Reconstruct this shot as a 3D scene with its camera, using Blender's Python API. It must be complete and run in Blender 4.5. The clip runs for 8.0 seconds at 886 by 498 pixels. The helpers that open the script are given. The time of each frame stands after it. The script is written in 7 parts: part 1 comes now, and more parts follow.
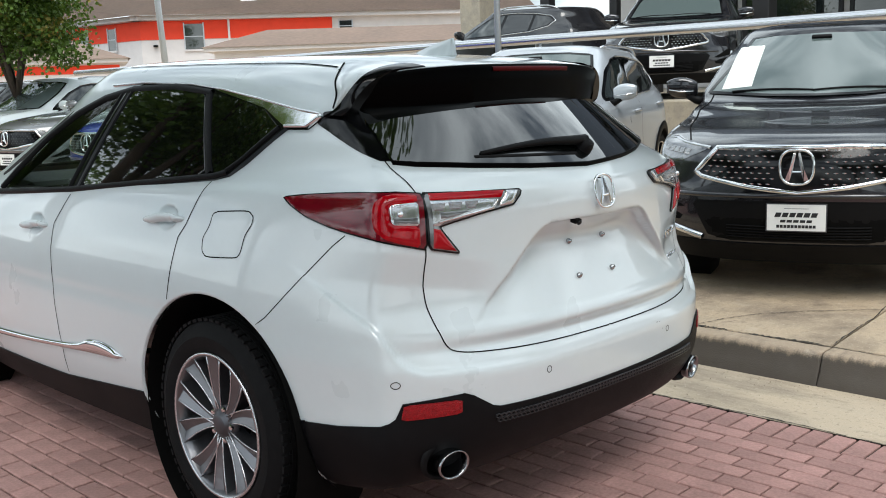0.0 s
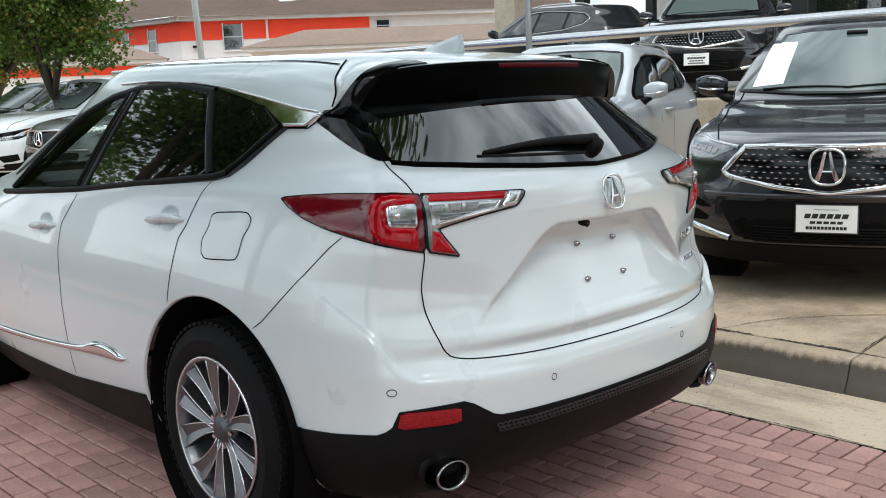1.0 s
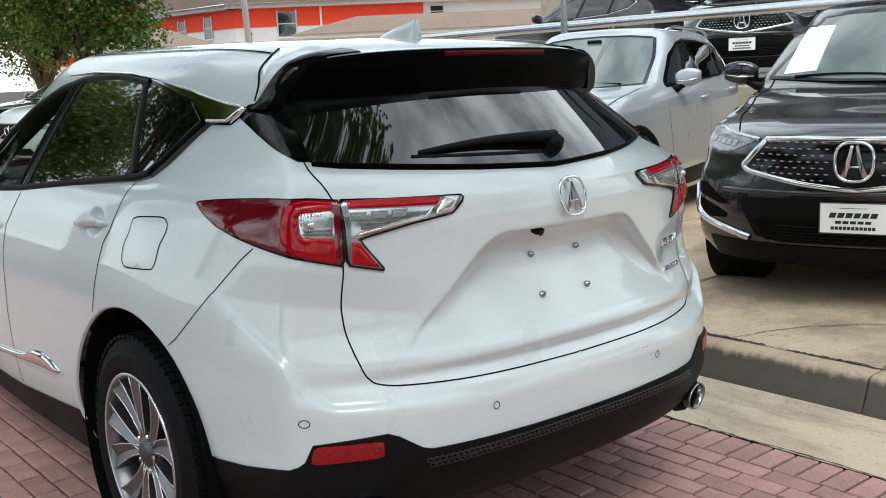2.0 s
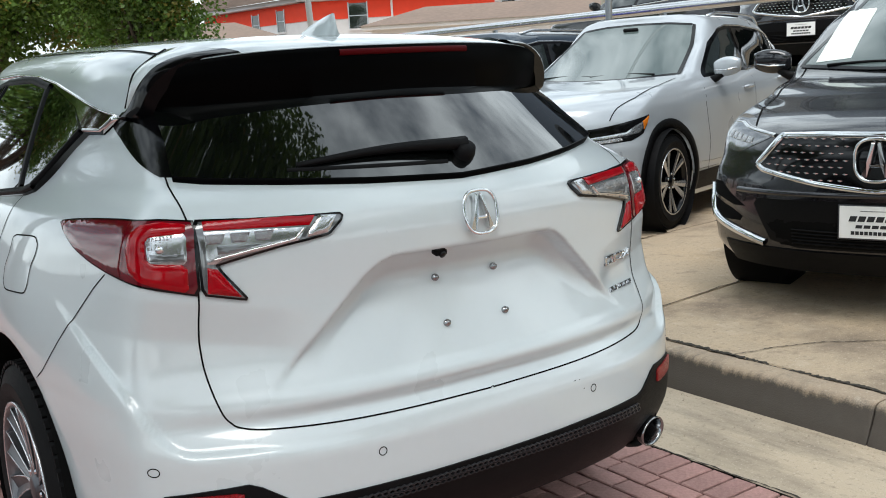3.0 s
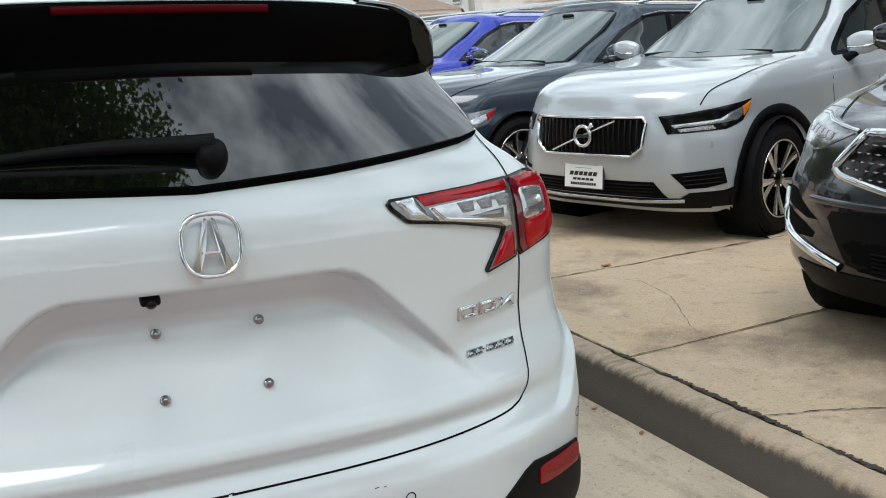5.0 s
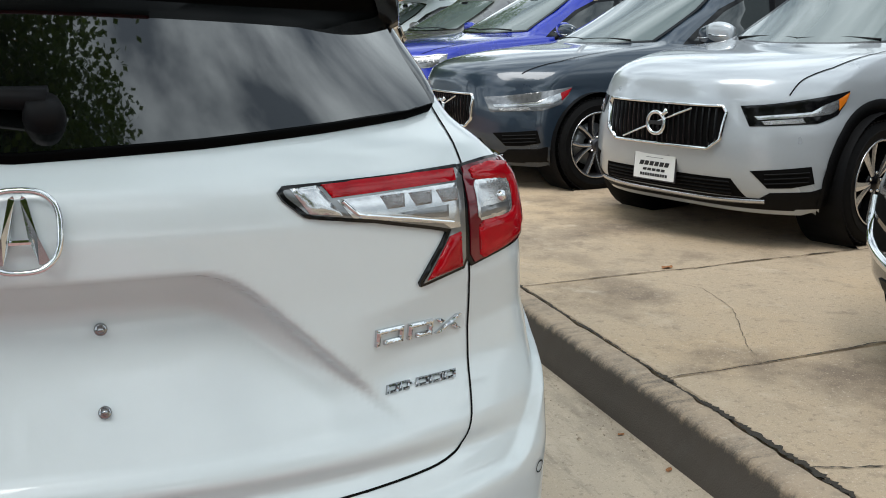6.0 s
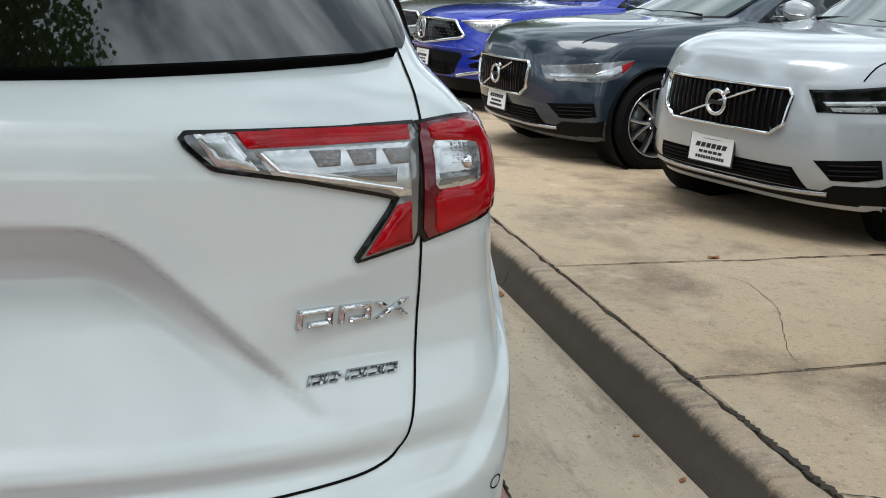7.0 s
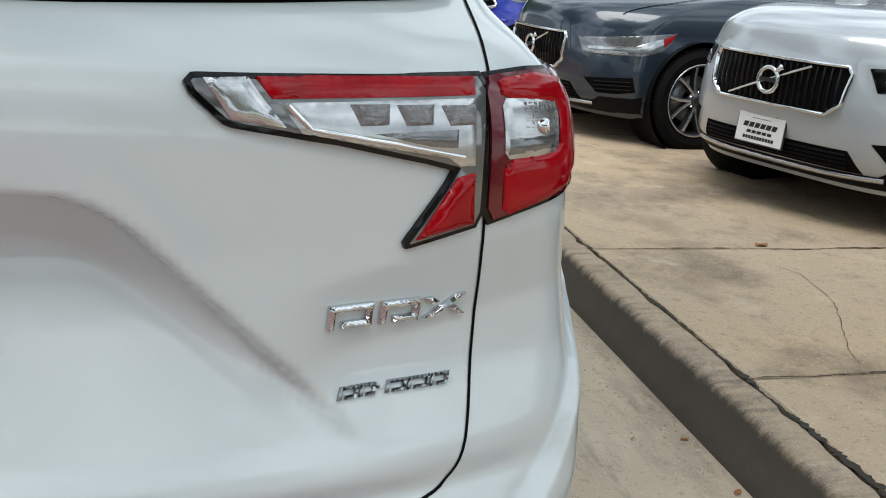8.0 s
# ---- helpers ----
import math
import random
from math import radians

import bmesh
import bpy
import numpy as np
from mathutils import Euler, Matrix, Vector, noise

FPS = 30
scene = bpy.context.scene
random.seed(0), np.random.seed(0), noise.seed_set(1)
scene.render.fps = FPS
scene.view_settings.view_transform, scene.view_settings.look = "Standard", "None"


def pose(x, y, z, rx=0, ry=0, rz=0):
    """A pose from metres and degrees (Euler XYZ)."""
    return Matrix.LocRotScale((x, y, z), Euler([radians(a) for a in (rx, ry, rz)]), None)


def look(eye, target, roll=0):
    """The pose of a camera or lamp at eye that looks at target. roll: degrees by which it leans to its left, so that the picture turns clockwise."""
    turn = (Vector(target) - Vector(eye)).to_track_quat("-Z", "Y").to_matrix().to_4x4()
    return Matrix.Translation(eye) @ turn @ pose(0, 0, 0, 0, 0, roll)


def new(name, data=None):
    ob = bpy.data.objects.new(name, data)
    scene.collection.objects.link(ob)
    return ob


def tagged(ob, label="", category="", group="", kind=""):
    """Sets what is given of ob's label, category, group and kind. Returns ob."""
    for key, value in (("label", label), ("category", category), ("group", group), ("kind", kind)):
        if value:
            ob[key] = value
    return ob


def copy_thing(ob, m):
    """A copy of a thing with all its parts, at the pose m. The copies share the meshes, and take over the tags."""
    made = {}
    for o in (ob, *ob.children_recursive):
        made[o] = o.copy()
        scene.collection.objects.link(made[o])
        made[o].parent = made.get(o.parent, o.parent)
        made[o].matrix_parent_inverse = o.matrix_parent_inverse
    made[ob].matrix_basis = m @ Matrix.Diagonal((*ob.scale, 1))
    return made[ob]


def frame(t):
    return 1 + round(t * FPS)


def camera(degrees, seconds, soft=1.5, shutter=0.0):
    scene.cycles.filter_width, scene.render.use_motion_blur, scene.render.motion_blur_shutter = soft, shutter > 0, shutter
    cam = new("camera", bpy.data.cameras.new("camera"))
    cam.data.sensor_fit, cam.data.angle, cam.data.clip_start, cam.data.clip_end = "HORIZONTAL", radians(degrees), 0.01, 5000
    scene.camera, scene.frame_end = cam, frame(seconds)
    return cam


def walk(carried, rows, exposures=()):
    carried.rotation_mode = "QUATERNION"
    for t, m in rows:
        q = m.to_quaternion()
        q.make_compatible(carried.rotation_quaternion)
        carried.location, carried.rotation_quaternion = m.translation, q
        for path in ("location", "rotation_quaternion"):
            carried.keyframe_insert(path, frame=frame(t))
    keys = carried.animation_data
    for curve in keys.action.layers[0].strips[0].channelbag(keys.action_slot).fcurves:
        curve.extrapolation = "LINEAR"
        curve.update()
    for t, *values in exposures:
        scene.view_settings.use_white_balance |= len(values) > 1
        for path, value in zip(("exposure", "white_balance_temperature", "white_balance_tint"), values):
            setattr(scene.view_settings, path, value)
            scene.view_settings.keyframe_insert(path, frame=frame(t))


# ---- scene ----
cam = camera(47.8, 8.0, soft=1.0)
PATH = [
    (0, (-2.702, -2.815, 1.492), (-1.298, -1.429, 1.162), -2.1),
    (0.5, (-2.679, -2.796, 1.485), (-1.3, -1.385, 1.16), -2.3),
    (1, (-2.551, -2.825, 1.481), (-1.203, -1.385, 1.153), -2.3),
    (1.2, (-2.448, -2.856, 1.483), (-1.115, -1.402, 1.149), -2.3),
    (2.5, (-1.794, -2.791, 1.478), (-0.6, -1.227, 1.122), -2.9),
    (3, (-1.478, -2.854, 1.482), (-0.354, -1.239, 1.12), -3.4),
    (3.5, (-1.207, -2.817, 1.464), (-0.161, -1.153, 1.097), -3.5),
    (4, (-0.928, -2.721, 1.456), (0.042, -1.013, 1.078), -3.1),
    (4.5, (-0.59, -2.691, 1.446), (0.301, -0.942, 1.059), -2.8),
    (4.7, (-0.474, -2.659, 1.445), (0.384, -0.896, 1.055), -2.7),
    (5.8, (0.027, -2.338, 1.391), (0.676, -0.494, 0.967), -0.7),
    (6, (0.122, -2.277, 1.386), (0.739, -0.426, 0.947), 0.3),
    (6.5, (0.309, -2.195, 1.36), (0.846, -0.327, 0.889), 2.0),
    (7, (0.361, -2.08, 1.339), (0.851, -0.207, 0.836), 3.6),
    (7.5, (0.366, -1.913, 1.305), (0.833, -0.043, 0.774), 4.7),
    (8, (0.374, -1.806, 1.276), (0.83, 0.061, 0.721), 5.3),
]
walk(cam, [(t, look(eye, target, roll)) for t, eye, target, roll in PATH], [(0, 0.66), (2.5, 0.61), (4.5, 0.53), (6, 0.50), (8, 0.38)])

# ---- world, sun ----
world = bpy.data.worlds.new("overcast_sky")
scene.world = world
world.use_nodes = True
wn, wl = world.node_tree.nodes, world.node_tree.links
sky = wn.new("ShaderNodeTexSky")
sky.sky_type = "NISHITA"
sky.sun_disc = False
SUN_UP, SUN_TURN = radians(62), radians(226)
sky.sun_elevation, sky.sun_rotation = SUN_UP, SUN_TURN
coord = wn.new("ShaderNodeTexCoord")
flat = wn.new("ShaderNodeMapping")
flat.inputs["Scale"].default_value = (1.0, 1.0, 1.6)
wl.new(coord.outputs["Generated"], flat.inputs[0])
cloud = wn.new("ShaderNodeTexNoise")
cloud.inputs["Scale"].default_value, cloud.inputs["Detail"].default_value = 4.2, 10.0
cloud.inputs["Roughness"].default_value = 0.55
wl.new(flat.outputs[0], cloud.inputs["Vector"])
ramp = wn.new("ShaderNodeValToRGB")
ramp.color_ramp.elements[0].position, ramp.color_ramp.elements[0].color = 0.36, (1.7, 2.0, 2.25, 1)
ramp.color_ramp.elements[1].position, ramp.color_ramp.elements[1].color = 0.64, (9.3, 10.3, 10.6, 1)
wl.new(cloud.outputs[0], ramp.inputs[0])
mixer = wn.new("ShaderNodeMixRGB")
mixer.inputs[0].default_value = 0.86
wl.new(sky.outputs[0], mixer.inputs[1])
wl.new(ramp.outputs[0], mixer.inputs[2])
wl.new(mixer.outputs[0], wn["Background"].inputs[0])
wn["Background"].inputs[1].default_value = 0.15
sun = new("sun", bpy.data.lights.new("sun", "SUN"))
sun.data.energy, sun.data.angle, sun.data.color = 1.9, radians(40), (1.0, 0.98, 0.94)
sun.matrix_world = look((0, 0, 30), Vector((0, 0, 30)) - Vector((math.sin(SUN_TURN) * math.cos(SUN_UP), math.cos(SUN_TURN) * math.cos(SUN_UP), math.sin(SUN_UP))))

from mathutils.bvhtree import BVHTree
from mathutils.geometry import delaunay_2d_cdt

# ---- small library ----
rng = random.Random(7)


def pchip(xs, ys):
    """A smooth curve through knots that never overshoots them."""
    xs, ys = np.asarray(xs, float), np.asarray(ys, float)
    h, d = np.diff(xs), np.diff(ys) / np.diff(xs)
    m = np.zeros(len(xs))
    for i in range(1, len(xs) - 1):
        if d[i - 1] * d[i] > 0:
            a, b = 2 * h[i] + h[i - 1], h[i] + 2 * h[i - 1]
            m[i] = (a + b) / (a / d[i - 1] + b / d[i])
    m[0], m[-1] = d[0], d[-1]

    def at(v):
        v = np.clip(v, xs[0], xs[-1])
        k = np.clip(np.searchsorted(xs, v, side="right") - 1, 0, len(h) - 1)
        s = (v - xs[k]) / h[k]
        return ((1 + 2 * s) * (1 - s) ** 2 * ys[k] + s * (1 - s) ** 2 * h[k] * m[k]
                + s * s * (3 - 2 * s) * ys[k + 1] + s * s * (s - 1) * h[k] * m[k + 1])

    return at


def smooth(a, b, v):
    s = np.clip((v - a) / (b - a), 0, 1)
    return s * s * (3 - 2 * s)


def mesh_from(name, verts, faces, material, soft=True):
    me = bpy.data.meshes.new(name)
    me.from_pydata([tuple(v) for v in verts], [], [tuple(int(i) for i in f) for f in faces])
    me.update()
    if material:
        me.materials.append(material)
    if soft:
        me.polygons.foreach_set("use_smooth", [True] * len(me.polygons))
    return me


def part(name, data, material, parent, label="", soft=False):
    """One mesh object, from a bmesh or a mesh, under a thing or a part."""
    if isinstance(data, bmesh.types.BMesh):
        bmesh.ops.recalc_face_normals(data, faces=data.faces)
        me = bpy.data.meshes.new(name)
        data.to_mesh(me)
        data.free()
        if material:
            me.materials.append(material)
        if soft:
            me.polygons.foreach_set("use_smooth", [True] * len(me.polygons))
    else:
        me = data
    ob = new(name, me)
    ob.parent = parent
    return tagged(ob, label)


def empty(name, m, label, category, group="", kind=""):
    ob = new(name)
    ob.empty_display_size = 0.1
    ob.matrix_basis = m
    return tagged(ob, label, category, group, kind)


def box(bm, size, at=(0, 0, 0), turn=(0, 0, 0), bevel=0.0, taper=None):
    """A box into a bmesh, its edges bevelled."""
    got = bmesh.ops.create_cube(bm, size=1.0)["verts"]
    for v in got:
        v.co = Vector((v.co.x * size[0], v.co.y * size[1], v.co.z * size[2]))
        if taper and v.co.z > 0:
            v.co.x *= taper[0]
            v.co.y *= taper[1]
    if bevel:
        edges = list({e for v in got for e in v.link_edges})
        res = bmesh.ops.bevel(bm, geom=edges, offset=bevel, segments=2, profile=0.5, affect="EDGES")
        got = list({v for f in res["faces"] for v in f.verts} | {v for v in got if v.is_valid})
    m = pose(*at, *turn)
    for v in got:
        v.co = m @ v.co
    return got


def tube(bm, points, radius, sides=8, closed=False, cap=True):
    """A round bar along points; radius may be one number or one a point."""
    pts = [Vector(p) for p in points]
    rad = [radius] * len(pts) if isinstance(radius, (int, float)) else list(radius)
    rings, ref = [], None
    n = len(pts)
    for i, p in enumerate(pts):
        a = pts[(i - 1) % n] if closed or i else p
        b = pts[(i + 1) % n] if closed or i < n - 1 else p
        d = (b - a).normalized()
        if ref is None:
            ref = d.orthogonal().normalized()
        ref = (ref - d * ref.dot(d)).normalized()
        side = d.cross(ref)
        rings.append([bm.verts.new(p + rad[i] * (math.cos(2 * math.pi * k / sides) * ref + math.sin(2 * math.pi * k / sides) * side)) for k in range(sides)])
    for i in range(n if closed else n - 1):
        a, b = rings[i], rings[(i + 1) % n]
        for k in range(sides):
            bm.faces.new((a[k], a[(k + 1) % sides], b[(k + 1) % sides], b[k]))
    if cap and not closed:
        bm.faces.new(rings[0][::-1])
        bm.faces.new(rings[-1])


def lathe(bm, profile, m=Matrix(), steps=48, arc=2 * math.pi):
    """Turns (radius, height) pairs round the z axis of m."""
    rings = []
    whole = arc > 6.28
    count = steps if whole else steps + 1
    for r, h in profile:
        rings.append([bm.verts.new(m @ Vector((r * math.cos(arc * k / steps), r * math.sin(arc * k / steps), h))) for k in range(count)])
    for a, b in zip(rings, rings[1:]):
        for k in range(steps):
            j = (k + 1) % count
            bm.faces.new((a[k], a[j], b[j], b[k]))


def resample(poly, step, closed=True):
    """Points along a polygon or a line at about even steps; its corners stay."""
    pts = [np.asarray(p, float) for p in poly]
    out = []
    pairs = list(zip(pts, pts[1:] + pts[:1])) if closed else list(zip(pts, pts[1:]))
    for a, b in pairs:
        k = max(1, int(np.linalg.norm(b - a) / step))
        out += [a + (b - a) * i / k for i in range(k)]
    if not closed:
        out.append(pts[-1])
    return out


def rounded(poly, amount=0.25, rounds=2, closed=True):
    """Cuts the corners of a polygon again and again, into a soft outline."""
    pts = [np.asarray(p, float) for p in poly]
    for _ in range(rounds):
        out = []
        n = len(pts)
        for i in range(n if closed else n - 1):
            a, b = pts[i], pts[(i + 1) % n]
            out += [a + (b - a) * amount, a + (b - a) * (1 - amount)]
        pts = out if closed else [pts[0]] + out + [pts[-1]]
    return pts


def inside(p, poly):
    x, y = p
    hit = False
    n = len(poly)
    for i in range(n):
        (x0, y0), (x1, y1) = poly[i], poly[i - 1]
        if (y0 > y) != (y1 > y) and x < (x1 - x0) * (y - y0) / (y1 - y0) + x0:
            hit = not hit
    return hit


def sheet_2d(poly, step):
    """A flat net of triangles inside a polygon: points, triangles and the outline's order."""
    rim = resample(poly, step)
    lo, hi = np.min(rim, 0), np.max(rim, 0)
    pts = [Vector(p) for p in rim]
    near = np.array(rim)
    flat_rim = [tuple(p) for p in rim]
    for i, a in enumerate(np.arange(lo[0] + step * 0.5, hi[0], step)):
        bs = np.arange(lo[1] + step * (0.25 + 0.5 * (i % 2)), hi[1], step)
        if len(bs):
            bs = bs[inside_many(np.full(len(bs), a), bs, flat_rim)]
        for b in bs:
            if np.min(np.sum((near - (a, b)) ** 2, 1)) > (0.45 * step) ** 2:
                pts.append(Vector((a, b)))
    n = len(rim)
    vs, _, fs, *_ = delaunay_2d_cdt(pts, [(i, (i + 1) % n) for i in range(n)], [], 1, 1e-7)
    return [np.array(v) for v in vs], fs, n


class Skin:
    """The surface of a body on which trim, lamps and panes are laid. Rays run along an axis of the body:
    rear: (x, z); front: (x, z); left, right: (y, z); top: (x, y); corner_left, corner_right: (degrees from the rear, z) round an upright axis."""

    def __init__(self, me, axis=(0.4, -0.3)):
        self.tree = BVHTree.FromPolygons([v.co.copy() for v in me.vertices], [tuple(p.vertices) for p in me.polygons])
        self.axis = axis

    def ray(self, way, a, b):
        if way == "rear":
            return Vector((a, -9, b)), Vector((0, 1, 0))
        if way == "front":
            return Vector((a, 9, b)), Vector((0, -1, 0))
        if way == "left":
            return Vector((-9, a, b)), Vector((1, 0, 0))
        if way == "right":
            return Vector((9, a, b)), Vector((-1, 0, 0))
        if way == "top":
            return Vector((a, b, 9)), Vector((0, 0, -1))
        if way == "round":
            d = Vector((math.sin(radians(a)), -math.cos(radians(a)), 0))
            return Vector((0, -0.15, b)) + d * 5, -d
        s = -1 if way.endswith("left") else 1
        f = -1 if way.startswith("corner") else 1
        d = Vector((s * math.sin(radians(a)), f * math.cos(radians(a)), 0))
        c = Vector((s * self.axis[0], self.axis[1] if f < 0 else self.axis[2], b))
        return c + d * 5, -d

    def at(self, way, a, b, lift=0.0):
        o, d = self.ray(way, a, b)
        place, normal, *_ = self.tree.ray_cast(o, d)
        if place is None:
            place, normal, *_ = self.tree.find_nearest(o + d * 8.2)
        if normal.dot(d) > 0:
            normal = -normal
        return place + normal * lift, normal

    def turn_of(self, way, a, b):
        """The place (a, b) of another view as degrees and height round the car's middle."""
        p, _ = self.at(way, a, b)
        return math.degrees(math.atan2(p.x, -(p.y + 0.15))), p.z

    def faired(self, way, outline, order=(5, 2), count=30, upto=9.0, bow=0.0):
        """A smooth sheet through the skin inside an outline, for panes: a function of a, b and lift, like at().
        upto: the height above which the skin is not followed; bow: outward swell of the pane in its height."""
        k = {"rear": 1, "front": 1, "left": 0, "right": 0}[way]
        lo, hi = np.min(outline, 0), np.max(outline, 0)
        mid, half = (lo + hi) / 2, (hi - lo) / 2
        powers = [(i, j) for i in range(order[0] + 1) for j in range(order[1] + 1)]
        spots = [(a, b) for a in np.linspace(lo[0], hi[0], count) for b in np.linspace(lo[1], hi[1], count) if inside((a, b), outline)] + [tuple(p) for p in resample(outline, 0.03)]
        spots = [p for p in spots if p[1] < upto]
        out_ = {"rear": -1, "front": 1, "left": -1, "right": 1}[way] * bow
        uv = (np.array(spots) - mid) / half
        depth = np.array([self.at(way, *p)[0][k] for p in spots])
        basis = lambda u, v: np.stack([u ** i * v ** j for i, j in powers], -1)
        c = np.linalg.lstsq(basis(uv[:, 0], uv[:, 1]), depth, rcond=None)[0]

        def at(a, b, lift=0.0):
            u, v = (np.array((a, b)) - mid) / half
            d = float(basis(u, v) @ c) + out_ * (b - lo[1]) * (hi[1] - b)
            da = float((basis(u + 1e-4, v) - basis(u - 1e-4, v)) @ c) / 2e-4 / half[0]
            db = float((basis(u, v + 1e-4) - basis(u, v - 1e-4)) @ c) / 2e-4 / half[1] + out_ * (hi[1] + lo[1] - 2 * b)
            place = Vector((a, d, b)) if k else Vector((d, a, b))
            n = Vector((da, -1, db)) if k else Vector((-1, da, db))
            n.normalize()
            if n.dot(self.ray(way, a, b)[1]) > 0:
                n = -n
            return place + n * lift, n
        return at

    def shell(self, name, way, poly, material, lift=0.003, step=0.02, sink=0.006, drop=0.0012, squeeze=1.0, on=None, dome=0.0, reach=0.02):
        """A thin curved plate of an outline, laid on the skin; squeeze: units of a for one of b; dome: how far its middle swells, over reach from its rim."""
        poly = [(p[0] / squeeze, p[1]) for p in poly]
        pts, fs, n = sheet_2d(poly, step)
        verts, low, normals = [], [], []
        rim_ = np.array(pts[:n])
        for i, p in enumerate(pts):
            place, normal = on(p[0], p[1]) if on else self.at(way, p[0] * squeeze, p[1])
            normals.append(normal)
            swell = 0.0
            if dome and i >= n:
                far_ = math.sqrt(min(1.0, np.min(np.sum((rim_ - p) ** 2, 1)) ** 0.5 / reach))
                swell = dome * far_
            verts.append(place + normal * (max(lift - drop, 0.0004) if i < n else lift + swell))
            if i < n:
                low.append(place - normal * sink)
        faces = [tuple(f) for f in fs]
        base = len(verts)
        verts += low
        normals += normals[:n]
        for i in range(n):
            j = (i + 1) % n
            faces.append((i, base + i, base + j, j))
        bm = bmesh.new()
        vs = [bm.verts.new(v) for v in verts]
        for f in faces:
            try:
                bm.faces.new([vs[i] for i in f])
            except ValueError:
                pass
        bmesh.ops.recalc_face_normals(bm, faces=bm.faces)
        mid = bm.faces[:][0]
        _, want = self.at(way, *(np.mean([pts[i] for i in fs[0]], 0) * (squeeze, 1)))
        if mid.normal.dot(want) < 0:
            bmesh.ops.reverse_faces(bm, faces=bm.faces)
        me = bpy.data.meshes.new(name)
        bm.to_mesh(me)
        bm.free()
        me.materials.append(material)
        me.polygons.foreach_set("use_smooth", [True] * len(me.polygons))
        if on and not dome:
            me.normals_split_custom_set_from_vertices([tuple(v) for v in normals])
        else:
            me.set_sharp_from_angle(angle=radians(40))
        return me

    def ribbon(self, name, way, line, width, material, lift=0.0008, step=0.015, closed=False, squeeze=1.0, height=None, on=None):
        """A narrow band along a line on the skin; with a height it is a raised strip."""
        pts = resample([(p[0] / squeeze, p[1]) for p in line], step, closed)
        n = len(pts)
        verts, faces = [], []
        places = [on(p[0], p[1]) if on else self.at(way, p[0] * squeeze, p[1]) for p in pts]
        for i, (place, normal) in enumerate(places):
            a = places[(i - 1) % n][0] if closed or i else place
            b = places[(i + 1) % n][0] if closed or i < n - 1 else place
            side = (b - a).cross(normal)
            side = side.normalized() * width / 2 if side.length > 1e-9 else Vector((0, 0, width / 2))
            top = height or lift
            if height:
                verts += [place - side - normal * 0.004, place - side * 0.7 + normal * top, place + side * 0.7 + normal * top, place + side - normal * 0.004]
            else:
                verts += [place - side + normal * top, place + side + normal * top]
        k = 4 if height else 2
        for i in range(n if closed else n - 1):
            j = (i + 1) % n
            for q in range(k - 1):
                faces.append((i * k + q, i * k + q + 1, j * k + q + 1, j * k + q))
        return mesh_from(name, verts, faces, material, soft=bool(height))


def half_plan(hw, y0, p, xc, yc, ymid, soft, count):
    """Half of one end of a ring, as distances from ymid: a bowed face, a soft corner, a flank that draws in."""
    a = np.linspace(0, 1, 160)
    fx, fy = xc * a, y0 + (yc - y0) * a ** p
    gy = yc + (ymid - yc) * a[1:]
    gx = hw - (hw - xc) * ((ymid - gy) / (ymid - yc)) ** 2
    x, y = np.r_[fx, gx], np.r_[fy, gy]
    s = np.r_[0, np.cumsum(np.hypot(np.diff(x), np.diff(y)))]
    t = np.linspace(0, s[-1], 400)
    x, y = np.interp(t, s, x), np.interp(t, s, y)
    k = max(1, int(soft / (t[1] - t[0]) * 2))
    w = np.hanning(2 * k + 3)[1:-1]
    w /= w.sum()
    ex = np.convolve(np.r_[-x[k:0:-1], x, x[-1] + (x[-1] - x[-2]) * np.arange(1, k + 1)], w, "valid")
    ey = np.convolve(np.r_[y[k:0:-1], y, y[-1] + (y[-1] - y[-2]) * np.arange(1, k + 1)], w, "valid")
    s = np.r_[0, np.cumsum(np.hypot(np.diff(ex), np.diff(ey)))]
    t = np.linspace(0, s[-1], count)
    ex, ey = np.interp(t, s, ex), np.interp(t, s, ey)
    ex[0] = 0
    return ex, ey


